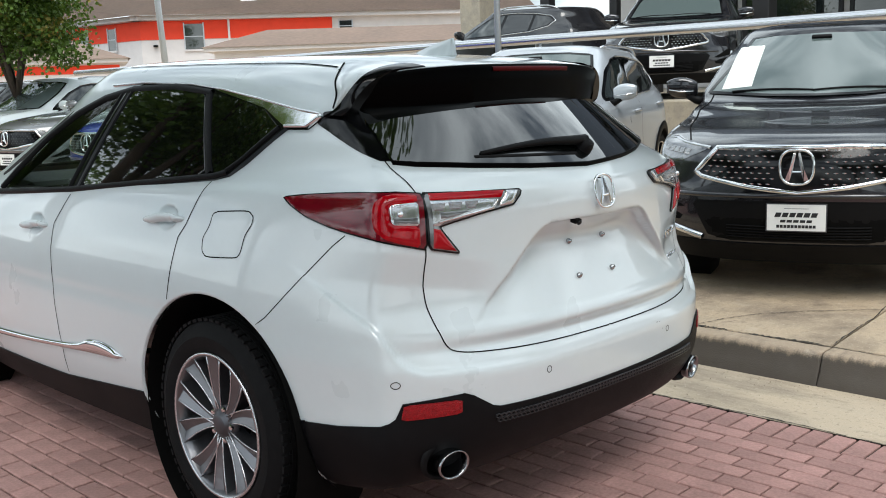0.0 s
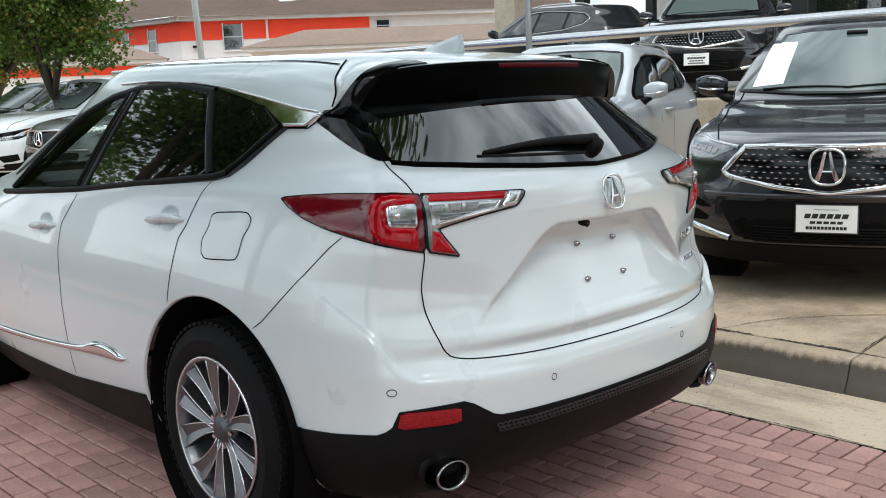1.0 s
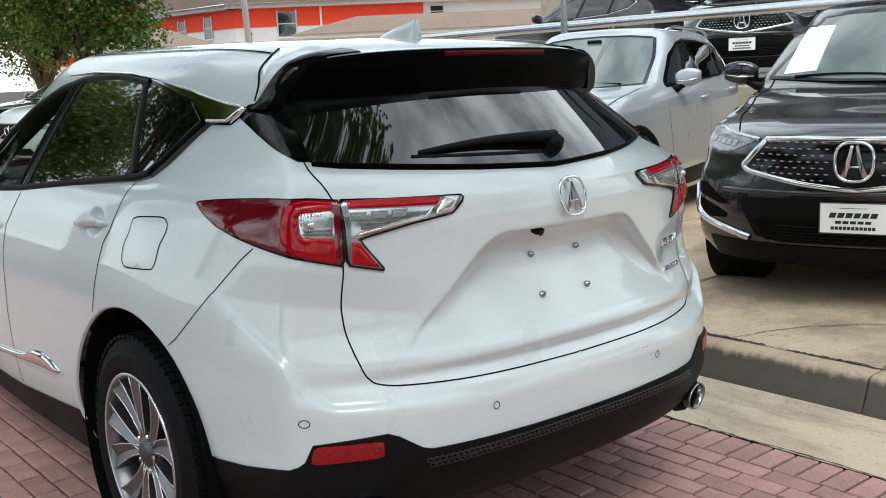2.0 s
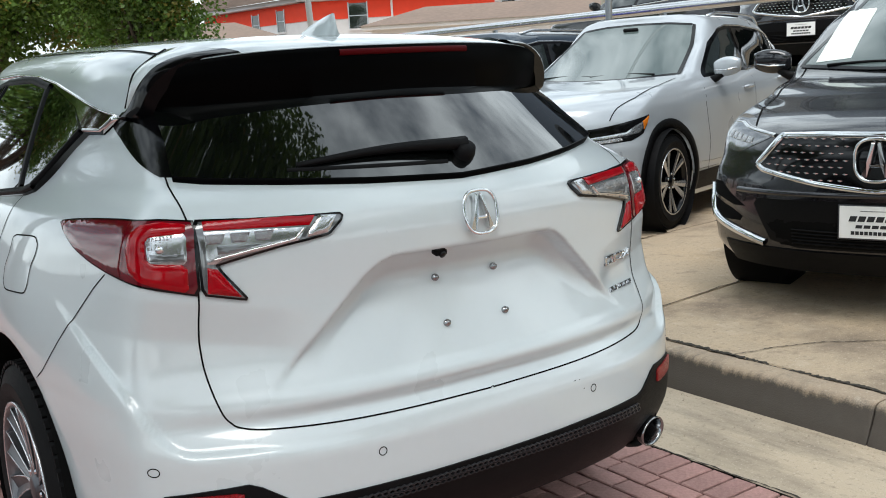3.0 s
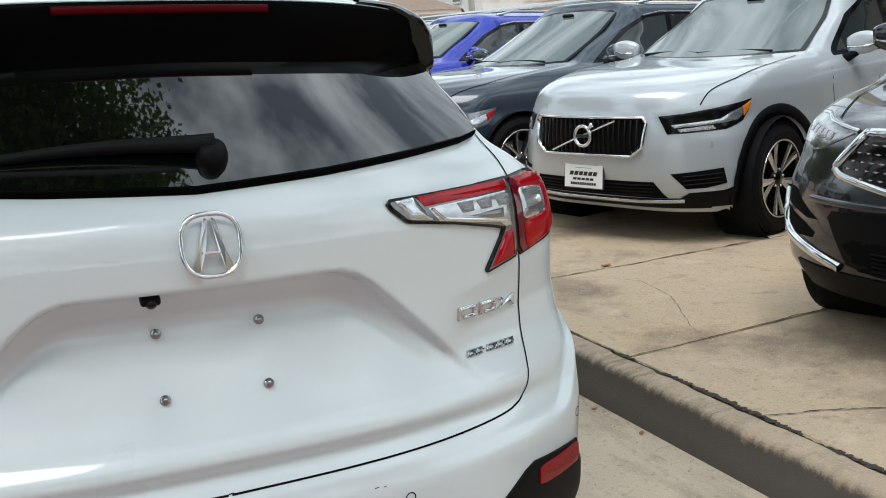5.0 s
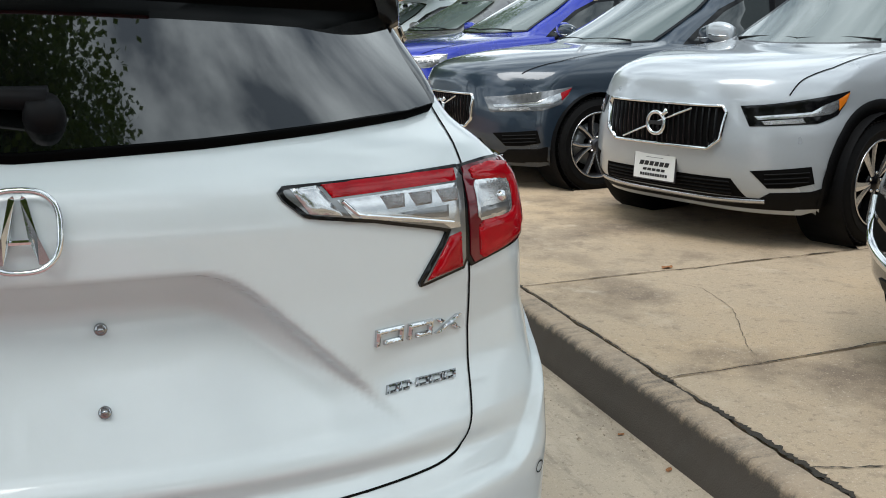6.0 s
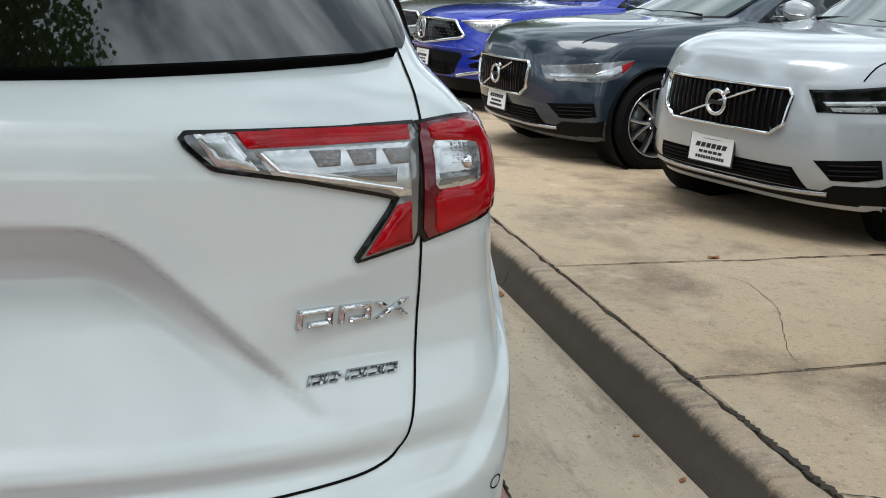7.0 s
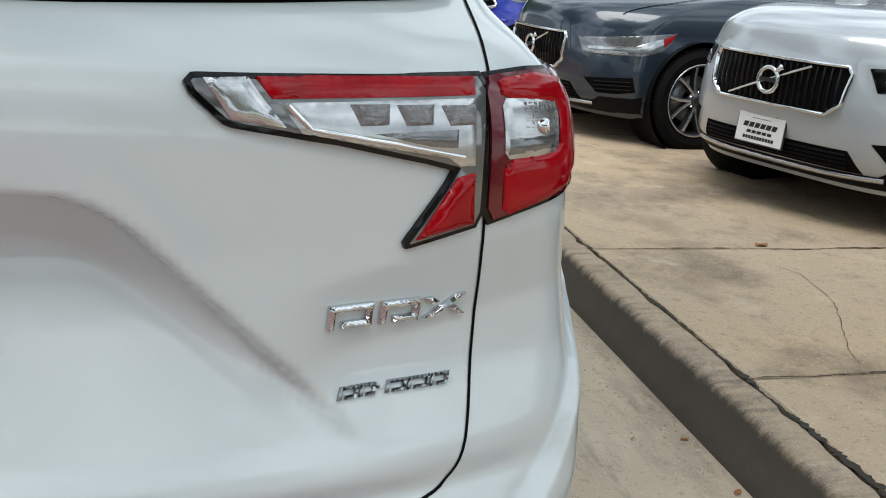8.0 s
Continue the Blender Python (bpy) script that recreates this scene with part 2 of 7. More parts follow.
def loft_body(name, levels, mid, roof, material, rings=90, arc=60, side=60, press=None, wheels=(), soft=0.04):
    """A car's body as rings from the sill to the roof. levels: rows of height, half width, then for the rear and for the front
    the end, its bow, the corner's x and y; mid: the y between which the flanks run straight; roof: (its highest y, fall, from height, to height);
    press(x, y, z) moves points; wheels: (y, z, radius) of the arches."""
    lv = np.array(levels)
    knots = np.r_[0, np.cumsum(np.hypot(np.diff(lv[:, 0]), 0.35 * np.hypot(np.diff(lv[:, 2]), np.diff(lv[:, 1]))) + 1e-4)]
    curves = [pchip(knots, lv[:, k]) for k in range(10)]
    verts, faces = [], []
    for v in np.linspace(0, knots[-1], rings):
        z, hw, r0, rp, rx, ry, f0, fp, fx, fy = (float(c(v)) for c in curves)
        ax, ay = half_plan(hw, r0, rp, rx, ry, mid[0], soft, arc)
        bx, by = half_plan(hw, -f0, fp, fx, -fy, -mid[1], soft, arc)
        sy = np.linspace(mid[0], mid[1], side + 2)[1:-1]
        x = np.r_[ax, np.full(side, hw), bx[::-1]]
        y = np.r_[ay, sy, -by[::-1]]
        zz = z - smooth(roof[2], roof[3], z) * roof[1] * (y - roof[0]) ** 2
        if press:
            x, y, zz = press(x, y, zz)
        half = list(zip(x, y, zz))
        verts += half + [(-a, b, c) for a, b, c in half[-2:0:-1]]
        n = 2 * len(half) - 2
    for r in range(rings - 1):
        for k in range(n):
            faces.append((r * n + k, r * n + (k + 1) % n, (r + 1) * n + (k + 1) % n, (r + 1) * n + k))
    vs = np.array(verts)
    fa = np.array(faces)
    for wy, wz, wr in wheels:
        flank = np.abs(vs[:, 0]) > 0.6 * lv[:, 1].max()
        rr = np.hypot(vs[:, 1] - wy, vs[:, 2] - wz)
        mean = rr[fa].mean(1)
        keep = ~((mean < wr) & flank[fa].all(1))
        fa = fa[keep]
        # the cut edge is drawn onto the circle
        used, count = np.unique(np.sort(np.r_[fa[:, :2], fa[:, 1:3], fa[:, 2:4], fa[:, [3, 0]]], 1), axis=0, return_counts=True)
        rim = np.unique(used[count == 1])
        rim = rim[(np.abs(rr[rim] - wr) < 0.06) & flank[rim]]
        vs[rim, 1] = wy + (vs[rim, 1] - wy) * wr / rr[rim]
        vs[rim, 2] = np.maximum(lv[0, 0], wz + (vs[rim, 2] - wz) * wr / rr[rim])
    faces = [tuple(f) for f in fa]
    last = (rings - 1) * n
    faces.append(tuple(last + k for k in range(n)))
    return mesh_from(name, vs, faces, material)


def inside_many(a, b, poly):
    """inside() for arrays of points."""
    hit = np.zeros(len(a), bool)
    for (x0, y0), (x1, y1) in zip(poly, list(poly[-1:]) + list(poly[:-1])):
        if y0 != y1:
            hit ^= ((y0 > b) != (y1 > b)) & (a < (x1 - x0) * (b - y0) / (y1 - y0) + x0)
    return hit


def split_panel(me, name, way_axes, outline, test):
    """Takes the faces of a body whose middles lie in an outline (two axes of it) out into a panel of their own, with the same shading."""
    a, b = way_axes
    co, no = np.empty(len(me.vertices) * 3), np.empty(len(me.vertices) * 3)
    me.vertices.foreach_get("co", co)
    me.vertex_normals.foreach_get("vector", no)
    co, no = co.reshape(-1, 3), no.reshape(-1, 3)
    if me.has_custom_normals:
        loop_n, loop_v = np.empty(len(me.loops) * 3), np.empty(len(me.loops), int)
        me.corner_normals.foreach_get("vector", loop_n)
        me.loops.foreach_get("vertex_index", loop_v)
        no[loop_v] = loop_n.reshape(-1, 3)
    polys = [tuple(p.vertices) for p in me.polygons]
    mid = np.array([co[f[0]] if len(f) != 4 else (0, 0, 0) for f in polys])
    quad = np.array([len(f) == 4 for f in polys])
    mid[quad] = co[np.array([f for f in polys if len(f) == 4])].mean(1)
    mine = inside_many(mid[:, a], mid[:, b], outline) & test(mid)
    out = []
    for nm, want in ((name, mine), (me.name, ~mine)):
        fs = [f for f, w in zip(polys, want) if w]
        used = np.array(sorted({i for f in fs for i in f}))
        at = np.full(len(co), -1)
        at[used] = np.arange(len(used))
        m = mesh_from(nm, co[used], [tuple(at[list(f)]) for f in fs], me.materials[0])
        m.normals_split_custom_set_from_vertices([tuple(v) for v in no[used]])
        out.append(m)
    return out

# ---- materials ----
def surface(name, color, rough=0.5, metal=0.0, coat=0.0, vary=0.12, grain=40.0, blotch=3.0, bump=0.0, bump_scale=120.0, rough_vary=0.1,
            spec=0.5, trans=0.0, ior=1.45, per_piece=0.0, alpha=1.0, island=False):
    """A node material: base colour broken up at two scales, uneven gloss, fine relief."""
    m = bpy.data.materials.new(name)
    m.use_nodes = True
    n, l = m.node_tree.nodes, m.node_tree.links
    b = n["Principled BSDF"]
    b.inputs["Metallic"].default_value, b.inputs["IOR"].default_value = metal, ior
    b.inputs["Coat Weight"].default_value, b.inputs["Coat Roughness"].default_value = coat, 0.03
    b.inputs["Specular IOR Level"].default_value = spec
    b.inputs["Transmission Weight"].default_value = trans
    b.inputs["Alpha"].default_value = alpha
    tc = n.new("ShaderNodeTexCoord")
    big, fine = n.new("ShaderNodeTexNoise"), n.new("ShaderNodeTexNoise")
    big.inputs["Scale"].default_value, big.inputs["Detail"].default_value = blotch, 6
    fine.inputs["Scale"].default_value, fine.inputs["Detail"].default_value = grain, 4
    for t in (big, fine):
        l.new(tc.outputs["Object"], t.inputs["Vector"])
    add = n.new("ShaderNodeMath")
    add.operation = "ADD"
    l.new(big.outputs[0], add.inputs[0])
    l.new(fine.outputs[0], add.inputs[1])
    span = n.new("ShaderNodeMapRange")
    span.inputs["From Min"].default_value, span.inputs["From Max"].default_value = 0.6, 1.4
    span.inputs["To Min"].default_value, span.inputs["To Max"].default_value = 1 - vary, 1 + vary
    l.new(add.outputs[0], span.inputs["Value"])
    shade = n.new("ShaderNodeMixRGB")
    shade.blend_type, shade.inputs[0].default_value = "MULTIPLY", 1.0
    shade.inputs[1].default_value = (*color, 1)
    l.new(span.outputs[0], shade.inputs[2])
    out = shade
    if per_piece:
        info = n.new("ShaderNodeNewGeometry" if island else "ShaderNodeObjectInfo")
        pr = n.new("ShaderNodeMapRange")
        pr.inputs["To Min"].default_value, pr.inputs["To Max"].default_value = 1 - per_piece, 1 + per_piece
        l.new(info.outputs["Random Per Island" if island else "Random"], pr.inputs["Value"])
        out = n.new("ShaderNodeMixRGB")
        out.blend_type, out.inputs[0].default_value = "MULTIPLY", 1.0
        l.new(shade.outputs[0], out.inputs[1])
        l.new(pr.outputs[0], out.inputs[2])
    l.new(out.outputs[0], b.inputs["Base Color"])
    rr = n.new("ShaderNodeMapRange")
    rr.inputs["From Min"].default_value, rr.inputs["From Max"].default_value = 0.3, 0.7
    rr.inputs["To Min"].default_value, rr.inputs["To Max"].default_value = rough * (1 - rough_vary), min(1, rough * (1 + rough_vary))
    l.new(big.outputs[0], rr.inputs["Value"])
    l.new(rr.outputs[0], b.inputs["Roughness"])
    if bump:
        relief = n.new("ShaderNodeTexNoise")
        relief.inputs["Scale"].default_value, relief.inputs["Detail"].default_value = bump_scale, 5
        l.new(tc.outputs["Object"], relief.inputs["Vector"])
        bp = n.new("ShaderNodeBump")
        bp.inputs["Strength"].default_value, bp.inputs["Distance"].default_value = bump, 0.01
        l.new(relief.outputs[0], bp.inputs["Height"])
        l.new(bp.outputs[0], b.inputs["Normal"])
    return m


WHITE = surface("pearl_white_paint", (0.59, 0.645, 0.66), 0.30, coat=1.0, vary=0.012, spec=0.6)
BLACK_GLOSS = surface("gloss_black", (0.003, 0.003, 0.0035), 0.10, vary=0.1, spec=0.35)
PLASTIC = surface("black_plastic", (0.0052, 0.0052, 0.0058), 0.5, vary=0.2, bump=0.12, bump_scale=900, spec=0.13)
PLASTIC_SHEEN = surface("satin_black_plastic", (0.025, 0.025, 0.027), 0.32, vary=0.15, spec=0.5)
VISOR = surface("visor_black", (0.001, 0.001, 0.0011), 0.35, vary=0.1, spec=0.03)
SEAM = surface("dark_gap", (0.004, 0.004, 0.004), 0.9, spec=0.1)
GLASS = surface("tinted_glass", (0.002, 0.0025, 0.0025), 0.008, coat=0.85, vary=0.0, spec=0.8, rough_vary=0.0)
HEAD = surface("headlamp_dark", (0.20, 0.205, 0.215), 0.15, metal=0.6, coat=1.0, vary=0.4, grain=40, blotch=12)
BADGE = surface("badge_chrome", (0.62, 0.63, 0.64), 0.06, metal=1.0, vary=0.05, grain=30)
BRAKE_RED = surface("brake_light_red", (0.075, 0.001, 0.003), 0.35, vary=0.1, spec=0.1)
CHROME = surface("chrome", (0.75, 0.76, 0.77), 0.07, metal=1.0, vary=0.02)
DARK_CHROME = surface("dark_chrome", (0.33, 0.34, 0.35), 0.15, metal=1.0, vary=0.03)
RED = surface("red_lens", (0.32, 0.0012, 0.006), 0.10, coat=0.25, vary=0.3, grain=26, blotch=8, spec=0.25)
DEEP_RED = surface("deep_red_lens", (0.12, 0.002, 0.008), 0.06, coat=0.8, vary=0.3, grain=14, blotch=5, spec=0.3)
CLEAR = surface("clear_lens_backing", (0.50, 0.51, 0.52), 0.2, metal=0.85, coat=1.0, vary=0.25, grain=45, blotch=14)
RUBBER = surface("tyre_rubber", (0.0065, 0.0065, 0.007), 0.7, vary=0.3, bump=0.2, bump_scale=300, spec=0.14)
ALLOY = surface("machined_alloy", (0.62, 0.63, 0.65), 0.24, metal=0.9, vary=0.05)
GUN = surface("gunmetal_alloy", (0.10, 0.10, 0.11), 0.35, metal=0.8, vary=0.1)
SATIN = surface("satin_grey_alloy", (0.21, 0.21, 0.225), 0.3, metal=0.85, vary=0.08)
STEEL = surface("galvanised_steel", (0.50, 0.52, 0.54), 0.4, metal=0.7, vary=0.12)


def concrete(name, base, tan, grey, dust, big=0.55, run=1.0, rough=0.85, bump=0.35):
    """Old concrete: wide tan and grey stains, smaller spots, pale dust and fine grain; run stretches the stains along y."""
    m = surface(name, base, rough, vary=0.10, grain=140, blotch=9, bump=bump, bump_scale=170)
    n, l = m.node_tree.nodes, m.node_tree.links
    b = n["Principled BSDF"]
    last = b.inputs["Base Color"].links[0].from_socket
    tc = n.new("ShaderNodeTexCoord")
    mp = n.new("ShaderNodeMapping")
    mp.inputs["Scale"].default_value = (1, 1 / run, 1)
    l.new(tc.outputs["Object"], mp.inputs[0])
    for color, scale, lo, hi, top, off, detail in ((tan, big, 0.44, 0.62, 0.75, 3.0, 7), (grey, big * 1.7, 0.50, 0.68, 0.8, 11.0, 8), (grey, big * 7, 0.57, 0.70, 0.5, 29.0, 6), (dust, big * 5, 0.58, 0.72, 0.55, 17.0, 9), (grey, 38, 0.56, 0.68, 0.45, 23.0, 5), (dust, 70, 0.61, 0.67, 0.5, 13.0, 3), (dust, 130, 0.64, 0.69, 0.65, 7.0, 2), (grey, 210, 0.65, 0.70, 0.75, 5.0, 2)):
        t = n.new("ShaderNodeTexNoise")
        t.inputs["Scale"].default_value, t.inputs["Detail"].default_value, t.inputs["Roughness"].default_value = scale, detail, 0.62
        sh = n.new("ShaderNodeMapping")
        sh.inputs["Location"].default_value = (off, off * 0.7, 0)
        l.new((mp if scale < 20 else tc).outputs["Vector" if scale < 20 else "Object"], sh.inputs[0])
        l.new(sh.outputs[0], t.inputs["Vector"])
        f = n.new("ShaderNodeMapRange")
        f.inputs["From Min"].default_value, f.inputs["From Max"].default_value, f.inputs["To Max"].default_value = lo, hi, top
        l.new(t.outputs[0], f.inputs["Value"])
        mx = n.new("ShaderNodeMixRGB")
        mx.inputs[2].default_value = (*color, 1)
        l.new(f.outputs[0], mx.inputs[0])
        l.new(last, mx.inputs[1])
        last = mx.outputs[0]
    l.new(last, b.inputs["Base Color"])
    return m


CONCRETE = concrete("stained_concrete", (0.50, 0.39, 0.275), (0.55, 0.41, 0.265), (0.19, 0.145, 0.108), (0.68, 0.57, 0.44), 0.9, bump=0.45)
GUTTER = concrete("gutter_concrete", (0.52, 0.43, 0.325), (0.56, 0.45, 0.325), (0.17, 0.137, 0.105), (0.68, 0.58, 0.46), 1.5, 4.0, bump=0.25)
KERB = concrete("kerb_concrete", (0.38, 0.335, 0.265), (0.42, 0.36, 0.27), (0.25, 0.23, 0.20), (0.50, 0.45, 0.37), 2.0)


def grimy_shaded(m, low, high, color):
    """Black road dirt and the shade on the face of a kerb as one colour, up to a ragged line, thin and streaky at its
    upper edge.
    """
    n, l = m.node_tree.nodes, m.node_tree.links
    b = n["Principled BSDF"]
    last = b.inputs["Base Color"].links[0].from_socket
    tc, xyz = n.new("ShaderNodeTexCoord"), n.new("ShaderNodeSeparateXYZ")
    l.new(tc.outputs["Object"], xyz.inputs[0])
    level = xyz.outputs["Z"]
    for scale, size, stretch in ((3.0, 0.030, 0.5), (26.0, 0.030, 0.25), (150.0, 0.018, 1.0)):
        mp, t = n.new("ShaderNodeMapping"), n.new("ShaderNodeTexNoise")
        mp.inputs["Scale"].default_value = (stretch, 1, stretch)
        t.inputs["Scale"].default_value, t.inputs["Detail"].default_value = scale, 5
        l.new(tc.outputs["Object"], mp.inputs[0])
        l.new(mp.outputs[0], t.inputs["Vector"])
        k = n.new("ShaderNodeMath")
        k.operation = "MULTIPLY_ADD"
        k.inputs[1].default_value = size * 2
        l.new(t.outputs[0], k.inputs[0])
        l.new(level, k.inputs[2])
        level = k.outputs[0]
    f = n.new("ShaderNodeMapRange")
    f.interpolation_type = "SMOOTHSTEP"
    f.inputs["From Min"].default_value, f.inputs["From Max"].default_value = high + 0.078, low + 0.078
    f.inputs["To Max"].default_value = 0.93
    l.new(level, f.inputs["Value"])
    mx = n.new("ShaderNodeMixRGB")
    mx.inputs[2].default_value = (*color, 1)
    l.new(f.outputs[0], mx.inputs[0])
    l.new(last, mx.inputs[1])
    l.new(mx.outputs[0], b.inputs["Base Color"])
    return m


# road grime whose dark tone also holds the shade on the kerb's face
KERB_GRIMY_SHADED = grimy_shaded(concrete("grimy_shaded_kerb_concrete", (0.42, 0.325, 0.235), (0.45, 0.345, 0.24), (0.24, 0.195, 0.15), (0.58, 0.49, 0.385), 2.0, bump=0.22), 0.122, 0.160, (0.078, 0.070, 0.063))
CRACK = surface("dirt_in_cracks", (0.045, 0.038, 0.03), 0.95, vary=0.4, grain=200)
BRICK = surface("red_paver", (0.41, 0.235, 0.21), 0.85, vary=0.28, grain=70, blotch=7, bump=0.7, bump_scale=160, per_piece=0.13)
SAND = surface("joint_sand", (0.055, 0.042, 0.034), 0.95, vary=0.3, grain=90)
GRAPHITE = surface("dark_grey_metallic_paint", (0.020, 0.020, 0.0245), 0.22, metal=0.5, spec=0.5, coat=1.0, vary=0.05)
SILVER = surface("pale_silver_paint", (0.45, 0.485, 0.52), 0.3, metal=0.25, coat=1.0, vary=0.02)
DENIM = surface("blue_grey_metallic_paint", (0.022, 0.036, 0.056), 0.3, metal=0.25, coat=1.0, vary=0.04)
BLUE = surface("bright_blue_paint", (0.006, 0.022, 0.33), 0.28, metal=0.2, coat=1.0, vary=0.04)
CAR_BLACK = surface("black_paint", (0.012, 0.012, 0.014), 0.25, coat=1.0, vary=0.05)
SCREEN = surface("windscreen_glass", (0.085, 0.11, 0.108), 0.012, coat=0.25, vary=0.0, spec=0.7, rough_vary=0.0)
PAPER = surface("white_paper", (0.78, 0.85, 0.80), 0.7, vary=0.03)
PLATE = surface("plate_white", (0.80, 0.80, 0.78), 0.4, vary=0.03)
INK = surface("black_ink", (0.015, 0.015, 0.016), 0.5)
AMBER = surface("amber_lens", (0.75, 0.20, 0.01), 0.1, coat=1.0)
STUCCO = surface("white_stucco", (0.66, 0.63, 0.62), 0.9, vary=0.08, blotch=0.4, grain=3)
ORANGE = surface("orange_red_stucco", (0.80, 0.065, 0.03), 0.9, vary=0.08, blotch=0.4, grain=3)
SHINGLE = surface("brown_shingles", (0.20, 0.145, 0.115), 0.9, vary=0.2, blotch=0.6, grain=6)

def leafy(name, color, back):
    """Leaves let some of the light through."""
    m = surface(name, color, 0.5, vary=0.4, grain=1.7, blotch=0.6)
    n, l = m.node_tree.nodes, m.node_tree.links
    thin, mix = n.new("ShaderNodeBsdfTranslucent"), n.new("ShaderNodeMixShader")
    thin.inputs["Color"].default_value = (*back, 1)
    mix.inputs[0].default_value = 0.18
    l.new(n["Principled BSDF"].outputs[0], mix.inputs[1])
    l.new(thin.outputs[0], mix.inputs[2])
    l.new(mix.outputs[0], n["Material Output"].inputs["Surface"])
    return m


BARK = surface("bark", (0.10, 0.075, 0.055), 0.9, vary=0.3, bump=0.8, bump_scale=30)
LEAF = leafy("green_leaves", (0.085, 0.155, 0.022), (0.20, 0.31, 0.03))
LEAF_DRY = leafy("yellowing_leaves", (0.24, 0.21, 0.04), (0.30, 0.24, 0.04))
REFLEX = surface("red_reflex_lens", (0.24, 0.002, 0.005), 0.3, coat=0.25, vary=0.35, grain=160, blotch=90, bump=0.4, bump_scale=260, spec=0.3)
CLEAR_DARK = surface("smoky_lens", (0.16, 0.165, 0.17), 0.12, metal=0.5, coat=1.0, vary=0.25, grain=50)
RIBBED = surface("ribbed_silver_lens", (0.36, 0.37, 0.38), 0.25, metal=0.85, coat=1.0, vary=0.4, grain=300, bump=0.8, bump_scale=400)
STEEL_PAINT = surface("grey_metallic_paint", (0.16, 0.165, 0.17), 0.28, metal=0.4, coat=1.0, vary=0.04)
GLASS_GREY = surface("grey_tinted_glass", (0.02, 0.026, 0.026), 0.015, coat=0.8, vary=0.0, spec=0.8, rough_vary=0.0)
BRICK_FIELD = surface("red_paver_field", (0.41, 0.235, 0.21), 0.85, vary=0.28, grain=70, blotch=7, bump=0.7, bump_scale=160, per_piece=0.13, island=True)
DRY = surface("dry_leaf", (0.30, 0.13, 0.05), 0.8, vary=0.3, grain=60)
ASPHALT = surface("asphalt", (0.06, 0.06, 0.062), 0.9, vary=0.25, grain=60, blotch=0.5, bump=0.5, bump_scale=200)
SLATE = surface("slate_cladding", (0.07, 0.085, 0.11), 0.5, vary=0.1, blotch=0.5)

# ---- ground, kerb and forecourt ----
KERB_FOOT, KERB_TOP, SLAB_X, BRICK_X, DECK = 1.775, 1.825, 1.955, 1.215, 0.155


def plate_mesh(name, x0, x1, y0, y1, z, material, step=1.0):
    bm = bmesh.new()
    bmesh.ops.create_grid(bm, x_segments=max(1, int((x1 - x0) / step)), y_segments=max(1, int((y1 - y0) / step)), size=0.5)
    for v in bm.verts:
        v.co = Vector((x0 + (v.co.x + 0.5) * (x1 - x0), y0 + (v.co.y + 0.5) * (y1 - y0), z))
    me = bpy.data.meshes.new(name)
    bm.to_mesh(me)
    bm.free()
    me.materials.append(material)
    return me


ground = tagged(new("ground", plate_mesh("ground", -900, 900, -900, 900, -0.06, SAND, 100)), "bare dusty earth far out under the lot", "ground", kind="structure")
bed = tagged(new("paver_bed", plate_mesh("paver_bed", -3.175, BRICK_X, -14, 40, -0.012, SAND, 4)), "sand bed showing in the joints between red pavers", "ground", kind="structure")
gutter = tagged(new("gutter", plate_mesh("gutter", BRICK_X, KERB_FOOT + 0.02, -14, 40, 0.0, GUTTER, 4)), "stained sandy concrete gutter beside the kerb", "gutter", kind="structure")


def kerb_piece(y0, y1, seed):
    """A kerb stone with a rounded nose; its top edge towards the slabs is chipped."""
    bm = bmesh.new()
    r_ = random.Random(seed)
    nose = [(KERB_TOP + 0.030 - 0.036 * math.cos(q), DECK - 0.034 + 0.034 * math.sin(q)) for q in (math.pi / 2 * k / 6 for k in range(7))]
    prof = [(KERB_FOOT, -0.05), (KERB_FOOT, 0.0), (KERB_FOOT + 0.022, 0.06)] + nose + [(SLAB_X - 0.022, DECK + 0.002), (SLAB_X - 0.012, DECK - 0.001), (SLAB_X - 0.006, DECK - 0.014), (SLAB_X - 0.004, -0.05)]
    ys_ = [y0 + 0.003, y0 + 0.010] + list(np.linspace(y0 + 0.03, y1 - 0.03, 60)) + [y1 - 0.010, y1 - 0.003]
    rows, chip = [], 0.0
    for i, y in enumerate(ys_):
        end = 0.005 if i in (0, len(ys_) - 1) else 0.0
        chip = max(0.0, chip * 0.5 + r_.gauss(-0.002, 0.006))
        wave = 0.002 * math.sin(y * 4.3) + r_.uniform(-0.0008, 0.0008)
        rows.append([bm.verts.new((x + (end if z > 0 and x < 1.9 else 0) + (wave if 0 < z < DECK - 0.01 and x < 1.9 else 0) - (chip if x > 1.92 and z > 0.1 else 0), y, z - (end if z > 0.1 else 0) - (chip * 0.5 if x > 1.94 and z > 0.1 else 0))) for x, z in prof])
    for a, b in zip(rows, rows[1:]):
        for i in range(len(prof) - 1):
            bm.faces.new((a[i], a[i + 1], b[i + 1], b[i]))
    bm.faces.new(rows[0])
    bm.faces.new(rows[-1][::-1])
    return bm


kerb = empty("kerb", Matrix(), "weathered concrete kerb, its face darkened by road grime and painted shade", "kerb", kind="structure")
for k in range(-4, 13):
    stone = part("kerb_stone", kerb_piece(-0.85 + 3.05 * k, -0.85 + 3.05 * (k + 1), 40 + k), KERB_GRIMY_SHADED, kerb, soft=True)
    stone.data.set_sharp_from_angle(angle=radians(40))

forecourt = empty("forecourt", Matrix(), "raised stained concrete forecourt of large slabs", "pavement", kind="structure")
SLANT = 0.09


